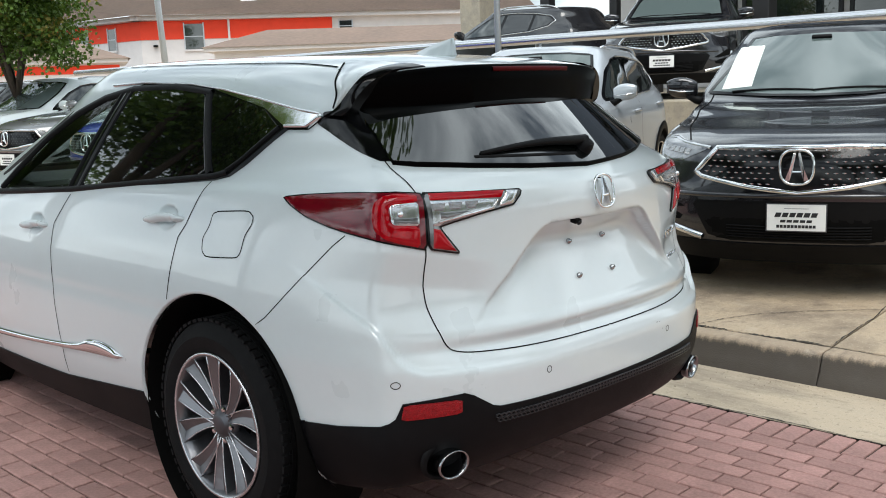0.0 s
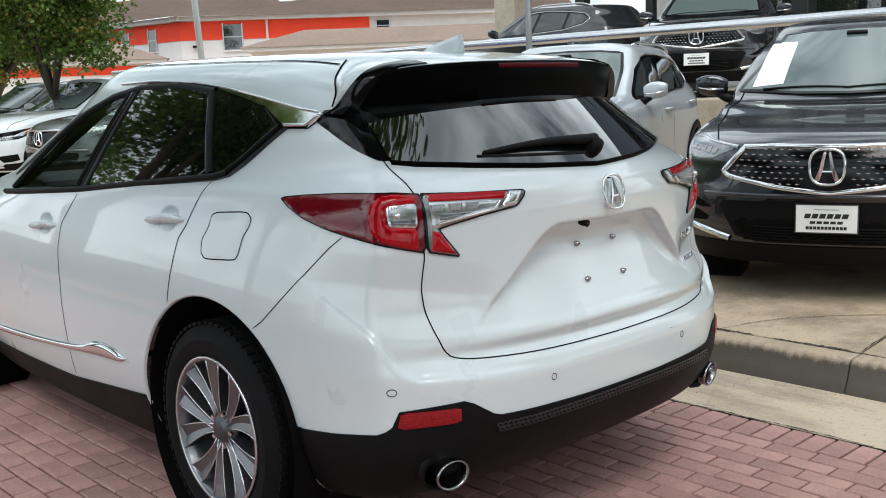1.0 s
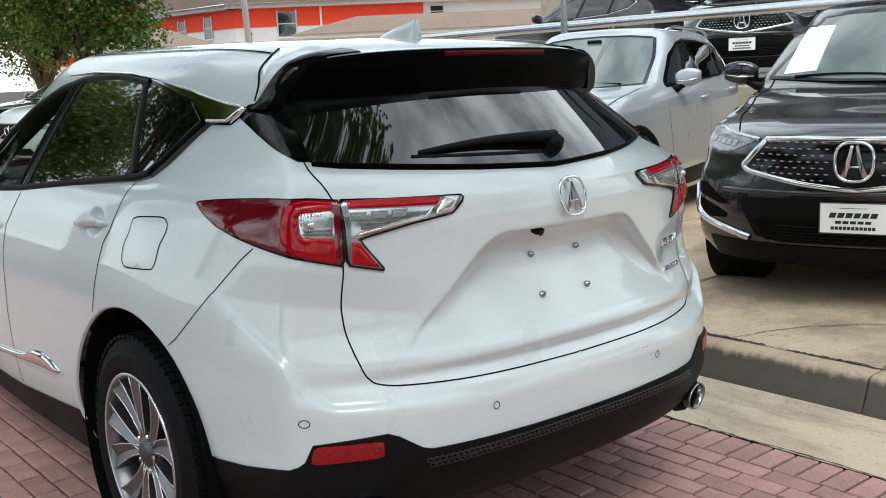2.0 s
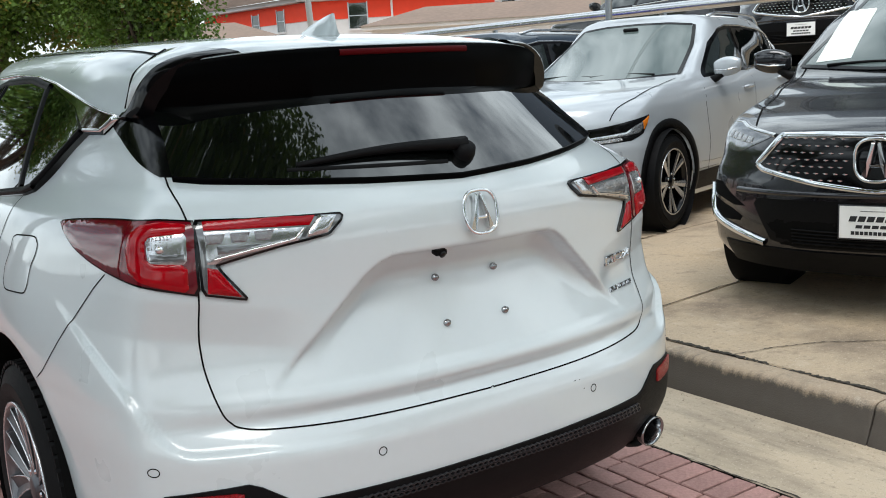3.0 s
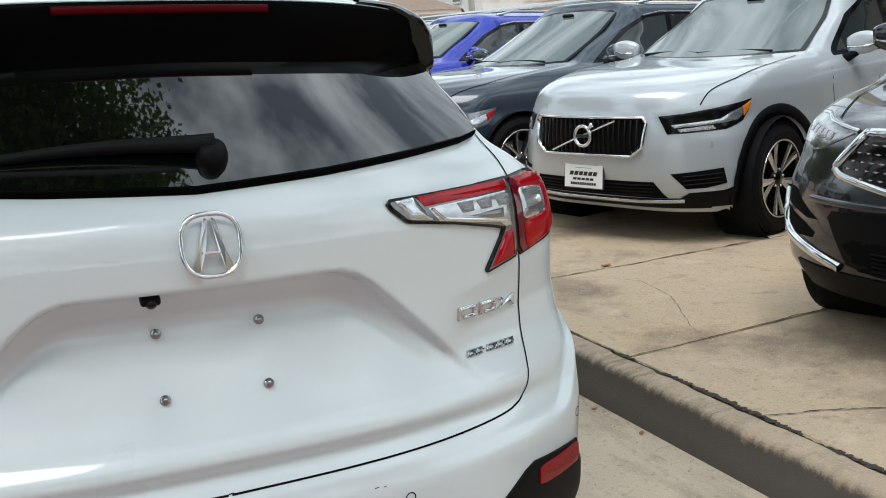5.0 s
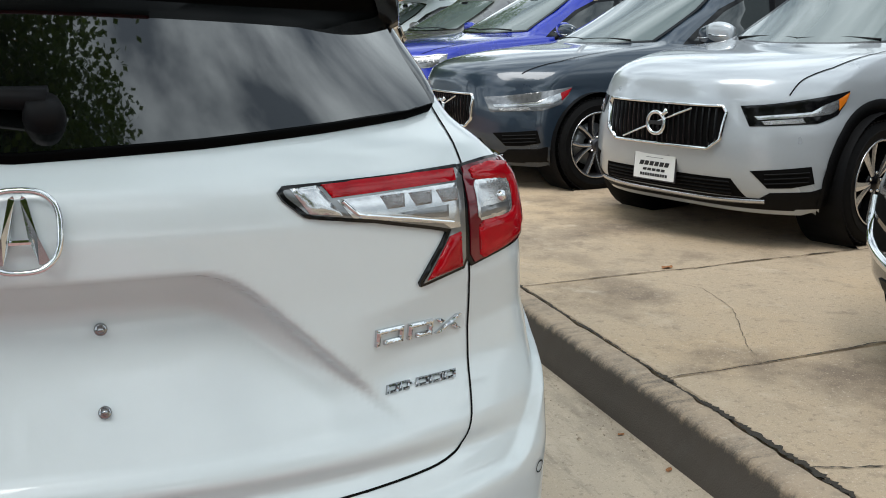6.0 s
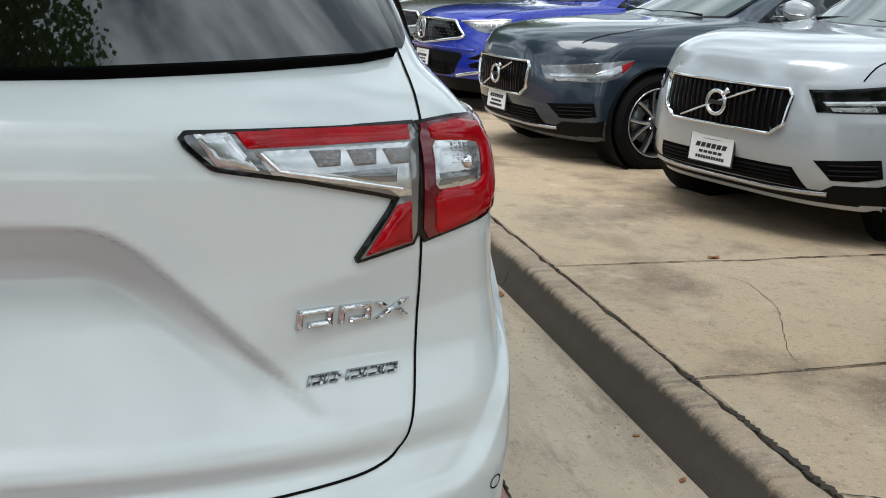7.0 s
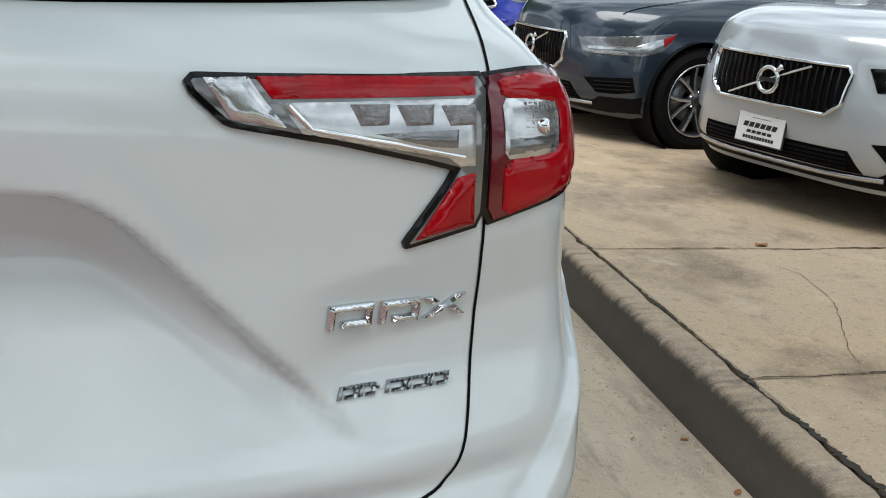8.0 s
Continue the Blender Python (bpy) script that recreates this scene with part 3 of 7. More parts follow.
def slab(x0, x1, y0, y1):
    g = 0.006
    pts = [(x0 + g, y0 + g), (x1 - g, y0 + g), (x1 - g, y1 - g), (x0 + g, y1 - g)]
    bm = bmesh.new()
    rows = []
    for inset, z in ((0, -0.05), (0, DECK - 0.008), (0.006, DECK)):
        ring = []
        for (x, y), (sx, sy) in zip(pts, ((1, 1), (-1, 1), (-1, -1), (1, -1))):
            px, py = x + sx * inset, y + sy * inset
            ring.append(bm.verts.new((px, py + SLANT * (px - SLAB_X), z )))
        rows.append(ring)
    for a, b in zip(rows, rows[1:]):
        for i in range(4):
            bm.faces.new((a[i], a[(i + 1) % 4], b[(i + 1) % 4], b[i]))
    bm.faces.new(rows[-1])
    return bm


xs = [SLAB_X, 4.95, 8.0, 11.0, 14.0, 18.0, 40.0]
for i, (a, b) in enumerate(zip(xs, xs[1:])):
    ys = [-16, -9, -6.2, -3.6, -0.84, 0.68, 2.02, 4.9, 7.8, 10.7, 13.6, 16.5, 20, 28, 40] if i == 0 else [-16, -9.5, -6.4, -3.4, 0.7, 3.6, 6.5, 9.4, 12.3, 15.2, 20, 28, 40]
    for c, d in zip(ys, ys[1:]):
        part("slab", slab(a, b, c, d), CONCRETE, forecourt)


def jagged(name, pts, width, seed, z, parent, rough=0.6, step=0.012):
    """A thin band of dirt along a wandering line, its edges broken."""
    rng = random.Random(seed)
    line = resample(pts, step, closed=False)
    vs, n, drift = [], len(line), 0.0
    for i, p in enumerate(line):
        d = np.asarray(line[min(n - 1, i + 1)]) - np.asarray(line[max(0, i - 1)])
        d = d / max(1e-9, np.linalg.norm(d))
        s = np.array((-d[1], d[0]))
        drift = drift * 0.92 + rng.uniform(-1, 1) * step * 0.22
        taper = min(1, (i + 1) / 4, (n - i) / 4)
        a, b = (width * taper * (0.5 + rough * rng.uniform(-0.5, 0.5)) for _ in (0, 1))
        q = np.asarray(p) + s * drift
        vs += [(*(q - s * a), z), (*(q + s * b), z)]
    part(name, mesh_from(name, vs, [(2 * i, 2 * i + 1, 2 * i + 3, 2 * i + 2) for i in range(n - 1)], CRACK, False), CRACK, parent)


on_slab = lambda x, y: (x, y + SLANT * (x - SLAB_X))
jagged("joint_dirt", [(SLAB_X - 0.002, -8), (SLAB_X - 0.002, 20)], 0.011, 1, DECK - 0.002, forecourt, 0.9, 0.016)
for k, (y, ln, w) in enumerate(((0.68, 0.10, 0.030), (0.80, 0.05, 0.018), (-0.02, 0.55, 0.022), (0.35, 0.2, 0.018), (2.02, 0.06, 0.022), (-0.6, 0.4, 0.020), (1.3, 0.12, 0.016))):
    jagged("broken_edge", [(SLAB_X - 0.006, y - ln / 2), (SLAB_X - 0.006, y + ln / 2)], w, 60 + k, DECK + 0.0042, forecourt, 1.0, 0.010)
jagged("crack", [(2.692, 1.861), (2.777, 1.726), (2.727, 1.515), (2.674, 1.343), (2.543, 1.097), (2.463, 0.933), (2.408, 0.783)], 0.0022, 3, DECK + 0.0035, forecourt, 0.9, 0.02)
jagged("crack", [(SLAB_X, -0.10), (2.227, -0.184), (2.387, -0.269), (2.577, -0.442), (2.855, -0.762)], 0.006, 5, DECK + 0.0045, forecourt, 0.9, 0.015)
for k, y in enumerate((-3.6, -0.84, 0.68, 2.02, 4.9)):
    jagged("joint_dirt", [on_slab(SLAB_X + 0.01, y), on_slab(3.4, y), on_slab(4.9, y)], 0.0065, 80 + k, DECK + 0.003, forecourt, 0.8, 0.03)
jagged("joint_dirt", [(BRICK_X + 0.003, -5), (BRICK_X + 0.003, 12)], 0.006, 8, 0.003, gutter, 0.9, 0.02)

# ---- the white crossover ----
CAR_MID, CAR_ROOF = (0.15, 1.2), (1.2, 0.017, 1.40, 1.60)
# height, half width, then rear end, bow, corner x, corner y, then the same for the front
CAR_LEVELS = [
    (0.225, 0.885, -0.60, 3.0, 0.74, -0.45, 3.40, 2.5, 0.70, 3.05), (0.30, 0.91, -0.79, 3.0, 0.79, -0.66, 3.55, 2.5, 0.75, 3.15),
    (0.38, 0.935, -0.885, 3.2, 0.82, -0.70, 3.62, 2.5, 0.78, 3.20), (0.46, 0.950, -0.925, 3.3, 0.835, -0.72, 3.66, 2.5, 0.80, 3.22),
    (0.54, 0.956, -0.945, 3.3, 0.832, -0.725, 3.67, 2.4, 0.81, 3.22), (0.62, 0.956, -0.945, 3.3, 0.836, -0.722, 3.67, 2.4, 0.81, 3.20),
    (0.665, 0.955, -0.935, 3.3, 0.839, -0.720, 3.67, 2.3, 0.81, 3.18), (0.695, 0.954, -0.915, 3.1, 0.840, -0.715, 3.66, 2.3, 0.81, 3.16),
    (0.712, 0.953, -0.902, 2.9, 0.840, -0.712, 3.66, 2.3, 0.81, 3.16), (0.748, 0.951, -0.9235, 2.6, 0.838, -0.709, 3.65, 2.2, 0.81, 3.14), (0.762, 0.951, -0.9205, 2.55, 0.8375, -0.708, 3.645, 2.2, 0.81, 3.135), (0.785, 0.950, -0.907, 2.45, 0.836, -0.7065, 3.635, 2.2, 0.81, 3.12),
    (0.85, 0.945, -0.898, 2.2, 0.828, -0.702, 3.58, 2.2, 0.80, 3.05), (0.93, 0.932, -0.896, 2.05, 0.813, -0.700, 3.48, 2.2, 0.79, 2.95),
    (1.00, 0.915, -0.893, 2.0, 0.803, -0.700, 3.30, 2.2, 0.77, 2.8), (1.10, 0.887, -0.893, 2.0, 0.790, -0.695, 2.70, 2.2, 0.76, 2.3),
    (1.16, 0.860, -0.880, 2.0, 0.776, -0.680, 2.38, 2.2, 0.74, 2.06), (1.20, 0.822, -0.845, 2.05, 0.745, -0.650, 2.27, 2.2, 0.73, 1.99),
    (1.245, 0.790, -0.790, 2.1, 0.700, -0.585, 2.16, 2.2, 0.71, 1.90), (1.32, 0.752, -0.705, 2.2, 0.675, -0.490, 1.98, 2.2, 0.68, 1.75),
    (1.40, 0.706, -0.615, 2.3, 0.650, -0.375, 1.80, 2.2, 0.64, 1.60), (1.52, 0.645, -0.560, 2.4, 0.590, -0.330, 1.56, 2.2, 0.59, 1.42),
    (1.585, 0.575, -0.500, 2.5, 0.510, -0.270, 1.42, 2.2, 0.52, 1.33), (1.615, 0.46, -0.40, 2.5, 0.40, -0.20, 1.34, 2.2, 0.42, 1.29),
    (1.628, 0.30, -0.20, 2.5, 0.26, -0.10, 1.26, 2.2, 0.25, 1.25), (1.632, 0.02, 0.10, 2.5, 0.015, 0.11, 1.22, 2.2, 0.015, 1.21),
]


def press_rear(x, y, z):
    """The pressed-in bay for the plate, and the bumper's blade that sweeps up at the corners."""
    rear = smooth(-0.50, -0.62, y)
    ax = np.abs(x)
    down = 1.052 - z
    flank = (0.268 + np.clip(down, 0, 1) * 1.045 - ax) * 0.69
    k = 0.040
    h = np.clip(0.5 + 0.5 * (flank - down) / k, 0, 1)
    d = flank * (1 - h) + down * h - k * h * (1 - h)
    y = y + rear * (0.60 * smooth(-0.001, 0.010, d) + 0.40 * smooth(0.0, 0.06, d)) * smooth(0.745, 0.985, z) * 0.072
    crease = np.minimum(1.013, 0.955 + (ax - 0.47) * 0.17)
    y = y + 0.021 * np.clip((crease - z) / 0.09, 0, 1) * smooth(0.42, 0.56, ax) * smooth(0.76, 0.86, z) * smooth(-0.35, -0.60, y)
    line = 0.652 + 0.012 * smooth(0.3, 0.75, ax) + 0.20 * np.clip((ax - 0.735) / 0.125, 0, 1.4) ** 2.2
    blade = smooth(0.010, -0.010, z - line) * smooth(-0.30, -0.60, y) * smooth(0.25, 0.70, ax)
    x = x + np.sign(x) * 0.010 * blade * smooth(0.6, 0.85, ax)
    y = y - 0.017 * blade
    # cups behind the door handles
    for hy, hz in ((0.305, 1.060), (1.325, 0.967)):
        cup = np.clip(1 - ((y - hy) / 0.062) ** 2 - ((z - hz) / 0.040) ** 2, 0, 1)
        x = x - np.sign(x) * 0.020 * np.sqrt(cup) * (ax > 0.7)
    return x, y, z


CAR_AT = pose(-0.016, 0, -0.009, 0, 0.6, 0)
car = empty("white_suv", CAR_AT, "glossy pearl white crossover parked on red pavers", "car")
ARCHES = ((0.032, 0.372, 0.455), (2.78, 0.372, 0.455))
body_mesh = loft_body("body", CAR_LEVELS, CAR_MID, CAR_ROOF, WHITE, rings=245, arc=170, side=120, press=press_rear, wheels=ARCHES)
skin = Skin(body_mesh, (0.35, -0.25, 3.0))

# ---- trim of the white crossover ----
def mirrored(points):
    return [(-a, b) for a, b in points][::-1]


def circle(cx, cz, r, n=20):
    return [(cx + r * math.cos(2 * math.pi * k / n), cz + r * math.sin(2 * math.pi * k / n)) for k in range(n)]


# tailgate panel below the glass
GATE = [(0.675, 1.175), (0.677, 1.005), (0.682, 0.93), (0.680, 0.82), (0.672, 0.755), (0.655, 0.722), (0.625, 0.706), (0.56, 0.699), (0.35, 0.690), (0.0, 0.686)]
GATE_TOP = [(0.675, 1.175), (0.668, 1.255), (0.44, 1.232), (0.25, 1.220), (0.0, 1.210)]
right_half = GATE_TOP[::-1] + GATE[1:]
gate_line = right_half + mirrored(right_half)[1:-1]
gate_mesh, body_mesh = split_panel(body_mesh, "tailgate", (0, 2), gate_line, lambda c: c[:, 1] < -0.3)
tailgate = part("tailgate", gate_mesh, WHITE, car)
R_DOOR = [(0.115, 1.20), (0.150, 1.105), (0.180, 1.045), (0.218, 1.00), (0.240, 0.90), (0.265, 0.78), (0.40, 0.62), (0.50, 0.40), (1.13, 0.345), (1.12, 0.48), (1.15, 0.65), (1.172, 0.88), (1.165, 0.98), (1.065, 1.12)]
F_DOOR = [(1.065, 1.12), (1.165, 0.98), (1.172, 0.88), (1.15, 0.65), (1.12, 0.48), (1.13, 0.345), (2.15, 0.33), (2.20, 0.80), (2.12, 1.05), (1.95, 1.08)]
for s in (1, -1):
    for nm, ol in (("rear_door", R_DOOR), ("front_door", F_DOOR)):
        dm, body_mesh = split_panel(body_mesh, nm, (1, 2), ol, lambda c: c[:, 0] * s > 0)
        part(nm, dm, WHITE, car)
# openings for the front windows and the windscreen
FRONT_HOLE = [(1.060, 1.120), (1.82, 1.080), (1.73, 1.165), (1.51, 1.318), (1.31, 1.415), (1.12, 1.474), (0.985, 1.490)]
SCREEN_HOLE = [(-0.64, 1.15), (0.64, 1.15), (0.57, 1.36), (0.50, 1.50), (0.0, 1.535), (-0.50, 1.50), (-0.57, 1.36)]
for s in (1, -1):
    _, body_mesh = split_panel(body_mesh, "opening", (1, 2), FRONT_HOLE, lambda c: c[:, 0] * s > 0)
_, body_mesh = split_panel(body_mesh, "opening", (0, 2), SCREEN_HOLE, lambda c: c[:, 1] > 1.25)
part("body", body_mesh, WHITE, car)
seam_line = [(0.0, 0.686)] + GATE[::-1][1:] + [(0.668, 1.255), (0.640, 1.32), (0.628, 1.40), (0.622, 1.444), (0.598, 1.498), (0.530, 1.548)]
for s in (1, -1):
    part("shut_line", skin.ribbon("shut_line", "rear", [(s * (a + 0.003), b - (0.003 if b < 0.72 else 0)) for a, b in rounded(seam_line, 0.25, 2, closed=False)], 0.0042, SEAM, lift=0.0012, step=0.01), SEAM, car)

# rear glass
g_half = [(0.0, 1.214), (0.25, 1.2245), (0.44, 1.2365), (0.60, 1.249), (0.655, 1.258), (0.652, 1.275), (0.632, 1.33), (0.616, 1.40), (0.60, 1.45), (0.55, 1.49), (0.30, 1.505), (0.0, 1.510)]
pane_line = g_half + mirrored(g_half)[1:-1]
rear_glass = part("rear_window", skin.shell("rear_window", "rear", pane_line, GLASS, lift=0.014, step=0.025, sink=0.04, on=skin.faired("rear", pane_line, (6, 1), upto=1.40, bow=0.30)), GLASS, car, "dark tinted rear window")
part("window_seal", skin.ribbon("window_seal", "rear", [(a, b - 0.003) for a, b in mirrored(g_half[:5])[:-1] + g_half[:5]], 0.008, VISOR, height=0.016), VISOR, rear_glass, "black rubber seal")
for s in (1, -1):
    side = "right" if s > 0 else "left"
    quarter = [(41.3, 1.262), (46, 1.264), (55, 1.291), (64, 1.320), (74, 1.349), (84, 1.374), (86, 1.388), (82, 1.412), (66, 1.42), (58, 1.452), (50, 1.488), (45, 1.47), (44, 1.40), (43, 1.33)]
    part("quarter_trim", skin.shell("quarter_trim", "corner_" + side, quarter, BLACK_GLOSS, lift=0.0035, step=0.02, squeeze=110), BLACK_GLOSS, car, "gloss black rear quarter panel")

# spoiler: white top skin and black visor
def spoiler_edge(x):
    a = abs(x) / 0.64
    return -0.603 + 0.185 * a ** 2.4, 1.549 - 0.030 * a ** 3 - 0.022 * a ** 10


top_bm, visor_bm = bmesh.new(), bmesh.new()
top_rows, visor_rows = [], []
for x in np.linspace(-0.618, 0.618, 65):
    y, z = spoiler_edge(x)
    inx = x * 0.93
    front = skin.tree.ray_cast(Vector((inx, -0.16 - 0.10 * (abs(x) / 0.64) ** 2, 3)), Vector((0, 0, -1)))[0]
    mid = front.lerp(Vector((x, y + 0.03, z + 0.004)), 0.55)
    top_rows.append([top_bm.verts.new(p) for p in (front + Vector((0, 0, -0.004)), front + Vector((0, -0.004, 0.004)), mid + Vector((0, 0, 0.010)), Vector((x, y + 0.022, z + 0.008)), Vector((x, y + 0.008, z + 0.004)), Vector((x, y + 0.012, z - 0.01)))])
    a = abs(x) / 0.64
    low = 1.404 - 0.004 * a ** 4 + 0.004 * math.cos(9 * x)
    tuck = 0.010 + 0.045 * a ** 4
    ox = x * (1 + 0.012 * smooth(0.6, 1.0, a))
    visor_rows.append([visor_bm.verts.new(p) for p in (Vector((x, y + 0.04, z + 0.002)), Vector((x, y + 0.004, z + 0.002)), Vector((x, y - 0.002, z - 0.008)), Vector((x + (ox - x) * 0.4, y + 0.002 + tuck * 0.35, z - 0.055)), Vector((ox, y + tuck - 0.004, low + 0.008)), Vector((ox, y + tuck + 0.006, low)), Vector((ox * 0.985, y + tuck + 0.09, low + 0.035)))])
for bm_, rows in ((top_bm, top_rows), (visor_bm, visor_rows)):
    for a, b in zip(rows, rows[1:]):
        for i in range(len(a) - 1):
            bm_.faces.new((a[i], b[i], b[i + 1], a[i + 1]))
    bm_.faces.new(rows[0])
    bm_.faces.new(rows[-1][::-1])
spoiler = part("spoiler", top_bm, WHITE, car, "white roof spoiler", soft=True)
visor = part("visor", visor_bm, VISOR, spoiler, "gloss black spoiler underside", soft=True)
spoiler.data.set_sharp_from_angle(angle=radians(50))
visor.data.set_sharp_from_angle(angle=radians(50))
# spoiler flanks: a white shoulder behind the roof seam, and a gloss black fin that runs down into the quarter panel


def along(points, u):
    """A smooth line through points, at u from 0 to 1."""
    k = np.linspace(0, 1, len(points))
    return Vector([float(pchip(k, [q[i] for q in points])(u)) for i in range(3)])


def flip_x(sgn, v):
    return Vector((sgn * v.x, v.y, v.z))


S_EDGE = [(0.500, -0.215, 1.566), (0.560, -0.262, 1.541), (0.628, -0.318, 1.500), (0.655, -0.352, 1.455), (0.664, -0.345, 1.420)]
A_EDGE = [(0.455, -0.432, 1.559), (0.535, -0.430, 1.547), (0.612, -0.424, 1.517), (0.650, -0.400, 1.470), (0.664, -0.352, 1.420), (0.674, -0.305, 1.398)]
B_EDGE = [(0.430, -0.520, 1.547), (0.520, -0.487, 1.538), (0.598, -0.455, 1.500), (0.636, -0.428, 1.455), (0.652, -0.405, 1.415), (0.660, -0.375, 1.396)]
for sgn in (-1, 1):
    for nm, one, two, mat_, text, bulge in (("spoiler_shoulder", S_EDGE, A_EDGE[:5], WHITE, "white spoiler shoulder", 0.012), ("spoiler_fin", A_EDGE, B_EDGE, BLACK_GLOSS, "gloss black spoiler fin", 0.005)):
        bm, rows = bmesh.new(), []
        for u in np.linspace(0, 1, 25):
            a_, b_ = along(one, u), along(two, u)
            out_ = Vector((0.7, -0.25, 0.6)).normalized()
            rows.append([bm.verts.new(flip_x(sgn, a_.lerp(b_, v) + out_ * (0.004 + bulge * min(1, (b_ - a_).length / 0.06) * math.sin(math.pi * v)))) for v in np.linspace(0, 1, 9)])
            rows[-1].append(bm.verts.new(flip_x(sgn, b_ - Vector((0.03, -0.005, 0.015)))))
            rows[-1].insert(0, bm.verts.new(flip_x(sgn, a_ - Vector((0.02, -0.005, 0.02)))))
        for a, b in zip(rows, rows[1:]):
            for i in range(len(a) - 1):
                bm.faces.new((a[i], b[i], b[i + 1], a[i + 1]))
        part(nm, bm, mat_, spoiler, text, soft=True).data.set_sharp_from_angle(angle=radians(50))
    bm = bmesh.new()
    tube(bm, [flip_x(sgn, along(S_EDGE, u) + Vector((0.003, 0.002, 0.003))) for u in np.linspace(0, 1, 20)], 0.0032, 6)
    part("shut_line", bm, SEAM, spoiler, soft=True)
bm = bmesh.new()
rows = []
for x in np.linspace(-0.19, 0.215, 24):
    y, z = spoiler_edge(x)
    rows.append([bm.verts.new((x, y - dy, z + dz)) for dy, dz in ((0.0, -0.005), (0.004, -0.007), (0.005, -0.012), (0.004, -0.019), (0.0, -0.021))])
for a, b in zip(rows, rows[1:]):
    for i in range(4):
        bm.faces.new((a[i], b[i], b[i + 1], a[i + 1]))
part("brake_light", bm, BRAKE_RED, spoiler, "thin dark red brake light", soft=True)

# antenna fin
bm = bmesh.new()
rows = []
for k in range(13):
    u = k / 12
    y = -0.235 + 0.20 * u
    h = 0.068 * (1 - u) ** 0.75 * smooth(0, 0.12, u + 0.06)
    w = 0.034 * (0.55 + 0.45 * math.sin(math.pi * min(1, u * 0.9 + 0.1)))
    base = skin.tree.ray_cast(Vector((0, y, 3)), Vector((0, 0, -1)))[0].z
    yy = -0.06 * (h / 0.068) * 0.35
    rows.append([bm.verts.new(p) for p in ((-w, y, base - 0.004), (-w * 0.5, y + yy * 0.5, base + h * 0.55), (-0.005, y + yy, base + h), (0.005, y + yy, base + h), (w * 0.5, y + yy * 0.5, base + h * 0.55), (w, y, base - 0.004))])
for a, b in zip(rows, rows[1:]):
    for i in range(5):
        bm.faces.new((a[i], a[i + 1], b[i + 1], b[i]))
bm.faces.new(rows[0][::-1])
bm.faces.new(rows[-1])
part("antenna", bm, WHITE, car, "white shark fin antenna", soft=True)
for s in (1, -1):
    part("roof_ditch", skin.ribbon("roof_ditch", "top", [(s * 0.520, -0.20), (s * 0.535, 0.2), (s * 0.54, 0.7), (s * 0.53, 1.15)], 0.010, SEAM, lift=0.002), SEAM, car)

# tail lamps: outer half round the corner, inner half on the tailgate
OUTER = [(32.9, 1.173), (41, 1.181), (51, 1.180), (62, 1.175), (74, 1.168), (83.5, 1.160), (85, 1.154), (80, 1.130), (72, 1.100), (63, 1.077), (55, 1.060), (48, 1.047), (41.5, 1.030), (32.7, 1.007)]
INNER = [(0.671, 1.174), (0.55, 1.169), (0.42, 1.166), (0.356, 1.165), (0.349, 1.158), (0.356, 1.146), (0.390, 1.118), (0.45, 1.109), (0.504, 1.101), (0.60, 1.081), (0.632, 1.073), (0.624, 1.058), (0.580, 0.997), (0.583, 0.989), (0.674, 1.010)]


def inset(poly, d, sx=1.0):
    """A polygon drawn in by about d; sx: units of a for one of b."""
    pts = [np.array((p[0] / sx, p[1])) for p in poly]
    area = sum(p[0] * q[1] - q[0] * p[1] for p, q in zip(pts, pts[1:] + pts[:1]))
    sgn = 1 if area > 0 else -1
    out = []
    n = len(pts)
    for i in range(n):
        a, b, c = pts[i - 1], pts[i], pts[(i + 1) % n]
        u, v = (b - a) / np.linalg.norm(b - a), (c - b) / np.linalg.norm(c - b)
        nu, nv = sgn * np.array((-u[1], u[0])), sgn * np.array((-v[1], v[0]))
        m = nu + nv
        m = m / max(0.55, m @ m) * 2
        m = m / max(1, np.linalg.norm(m) / 2.2)
        q = b + d * m
        out.append((q[0] * sx, q[1]))
    return out


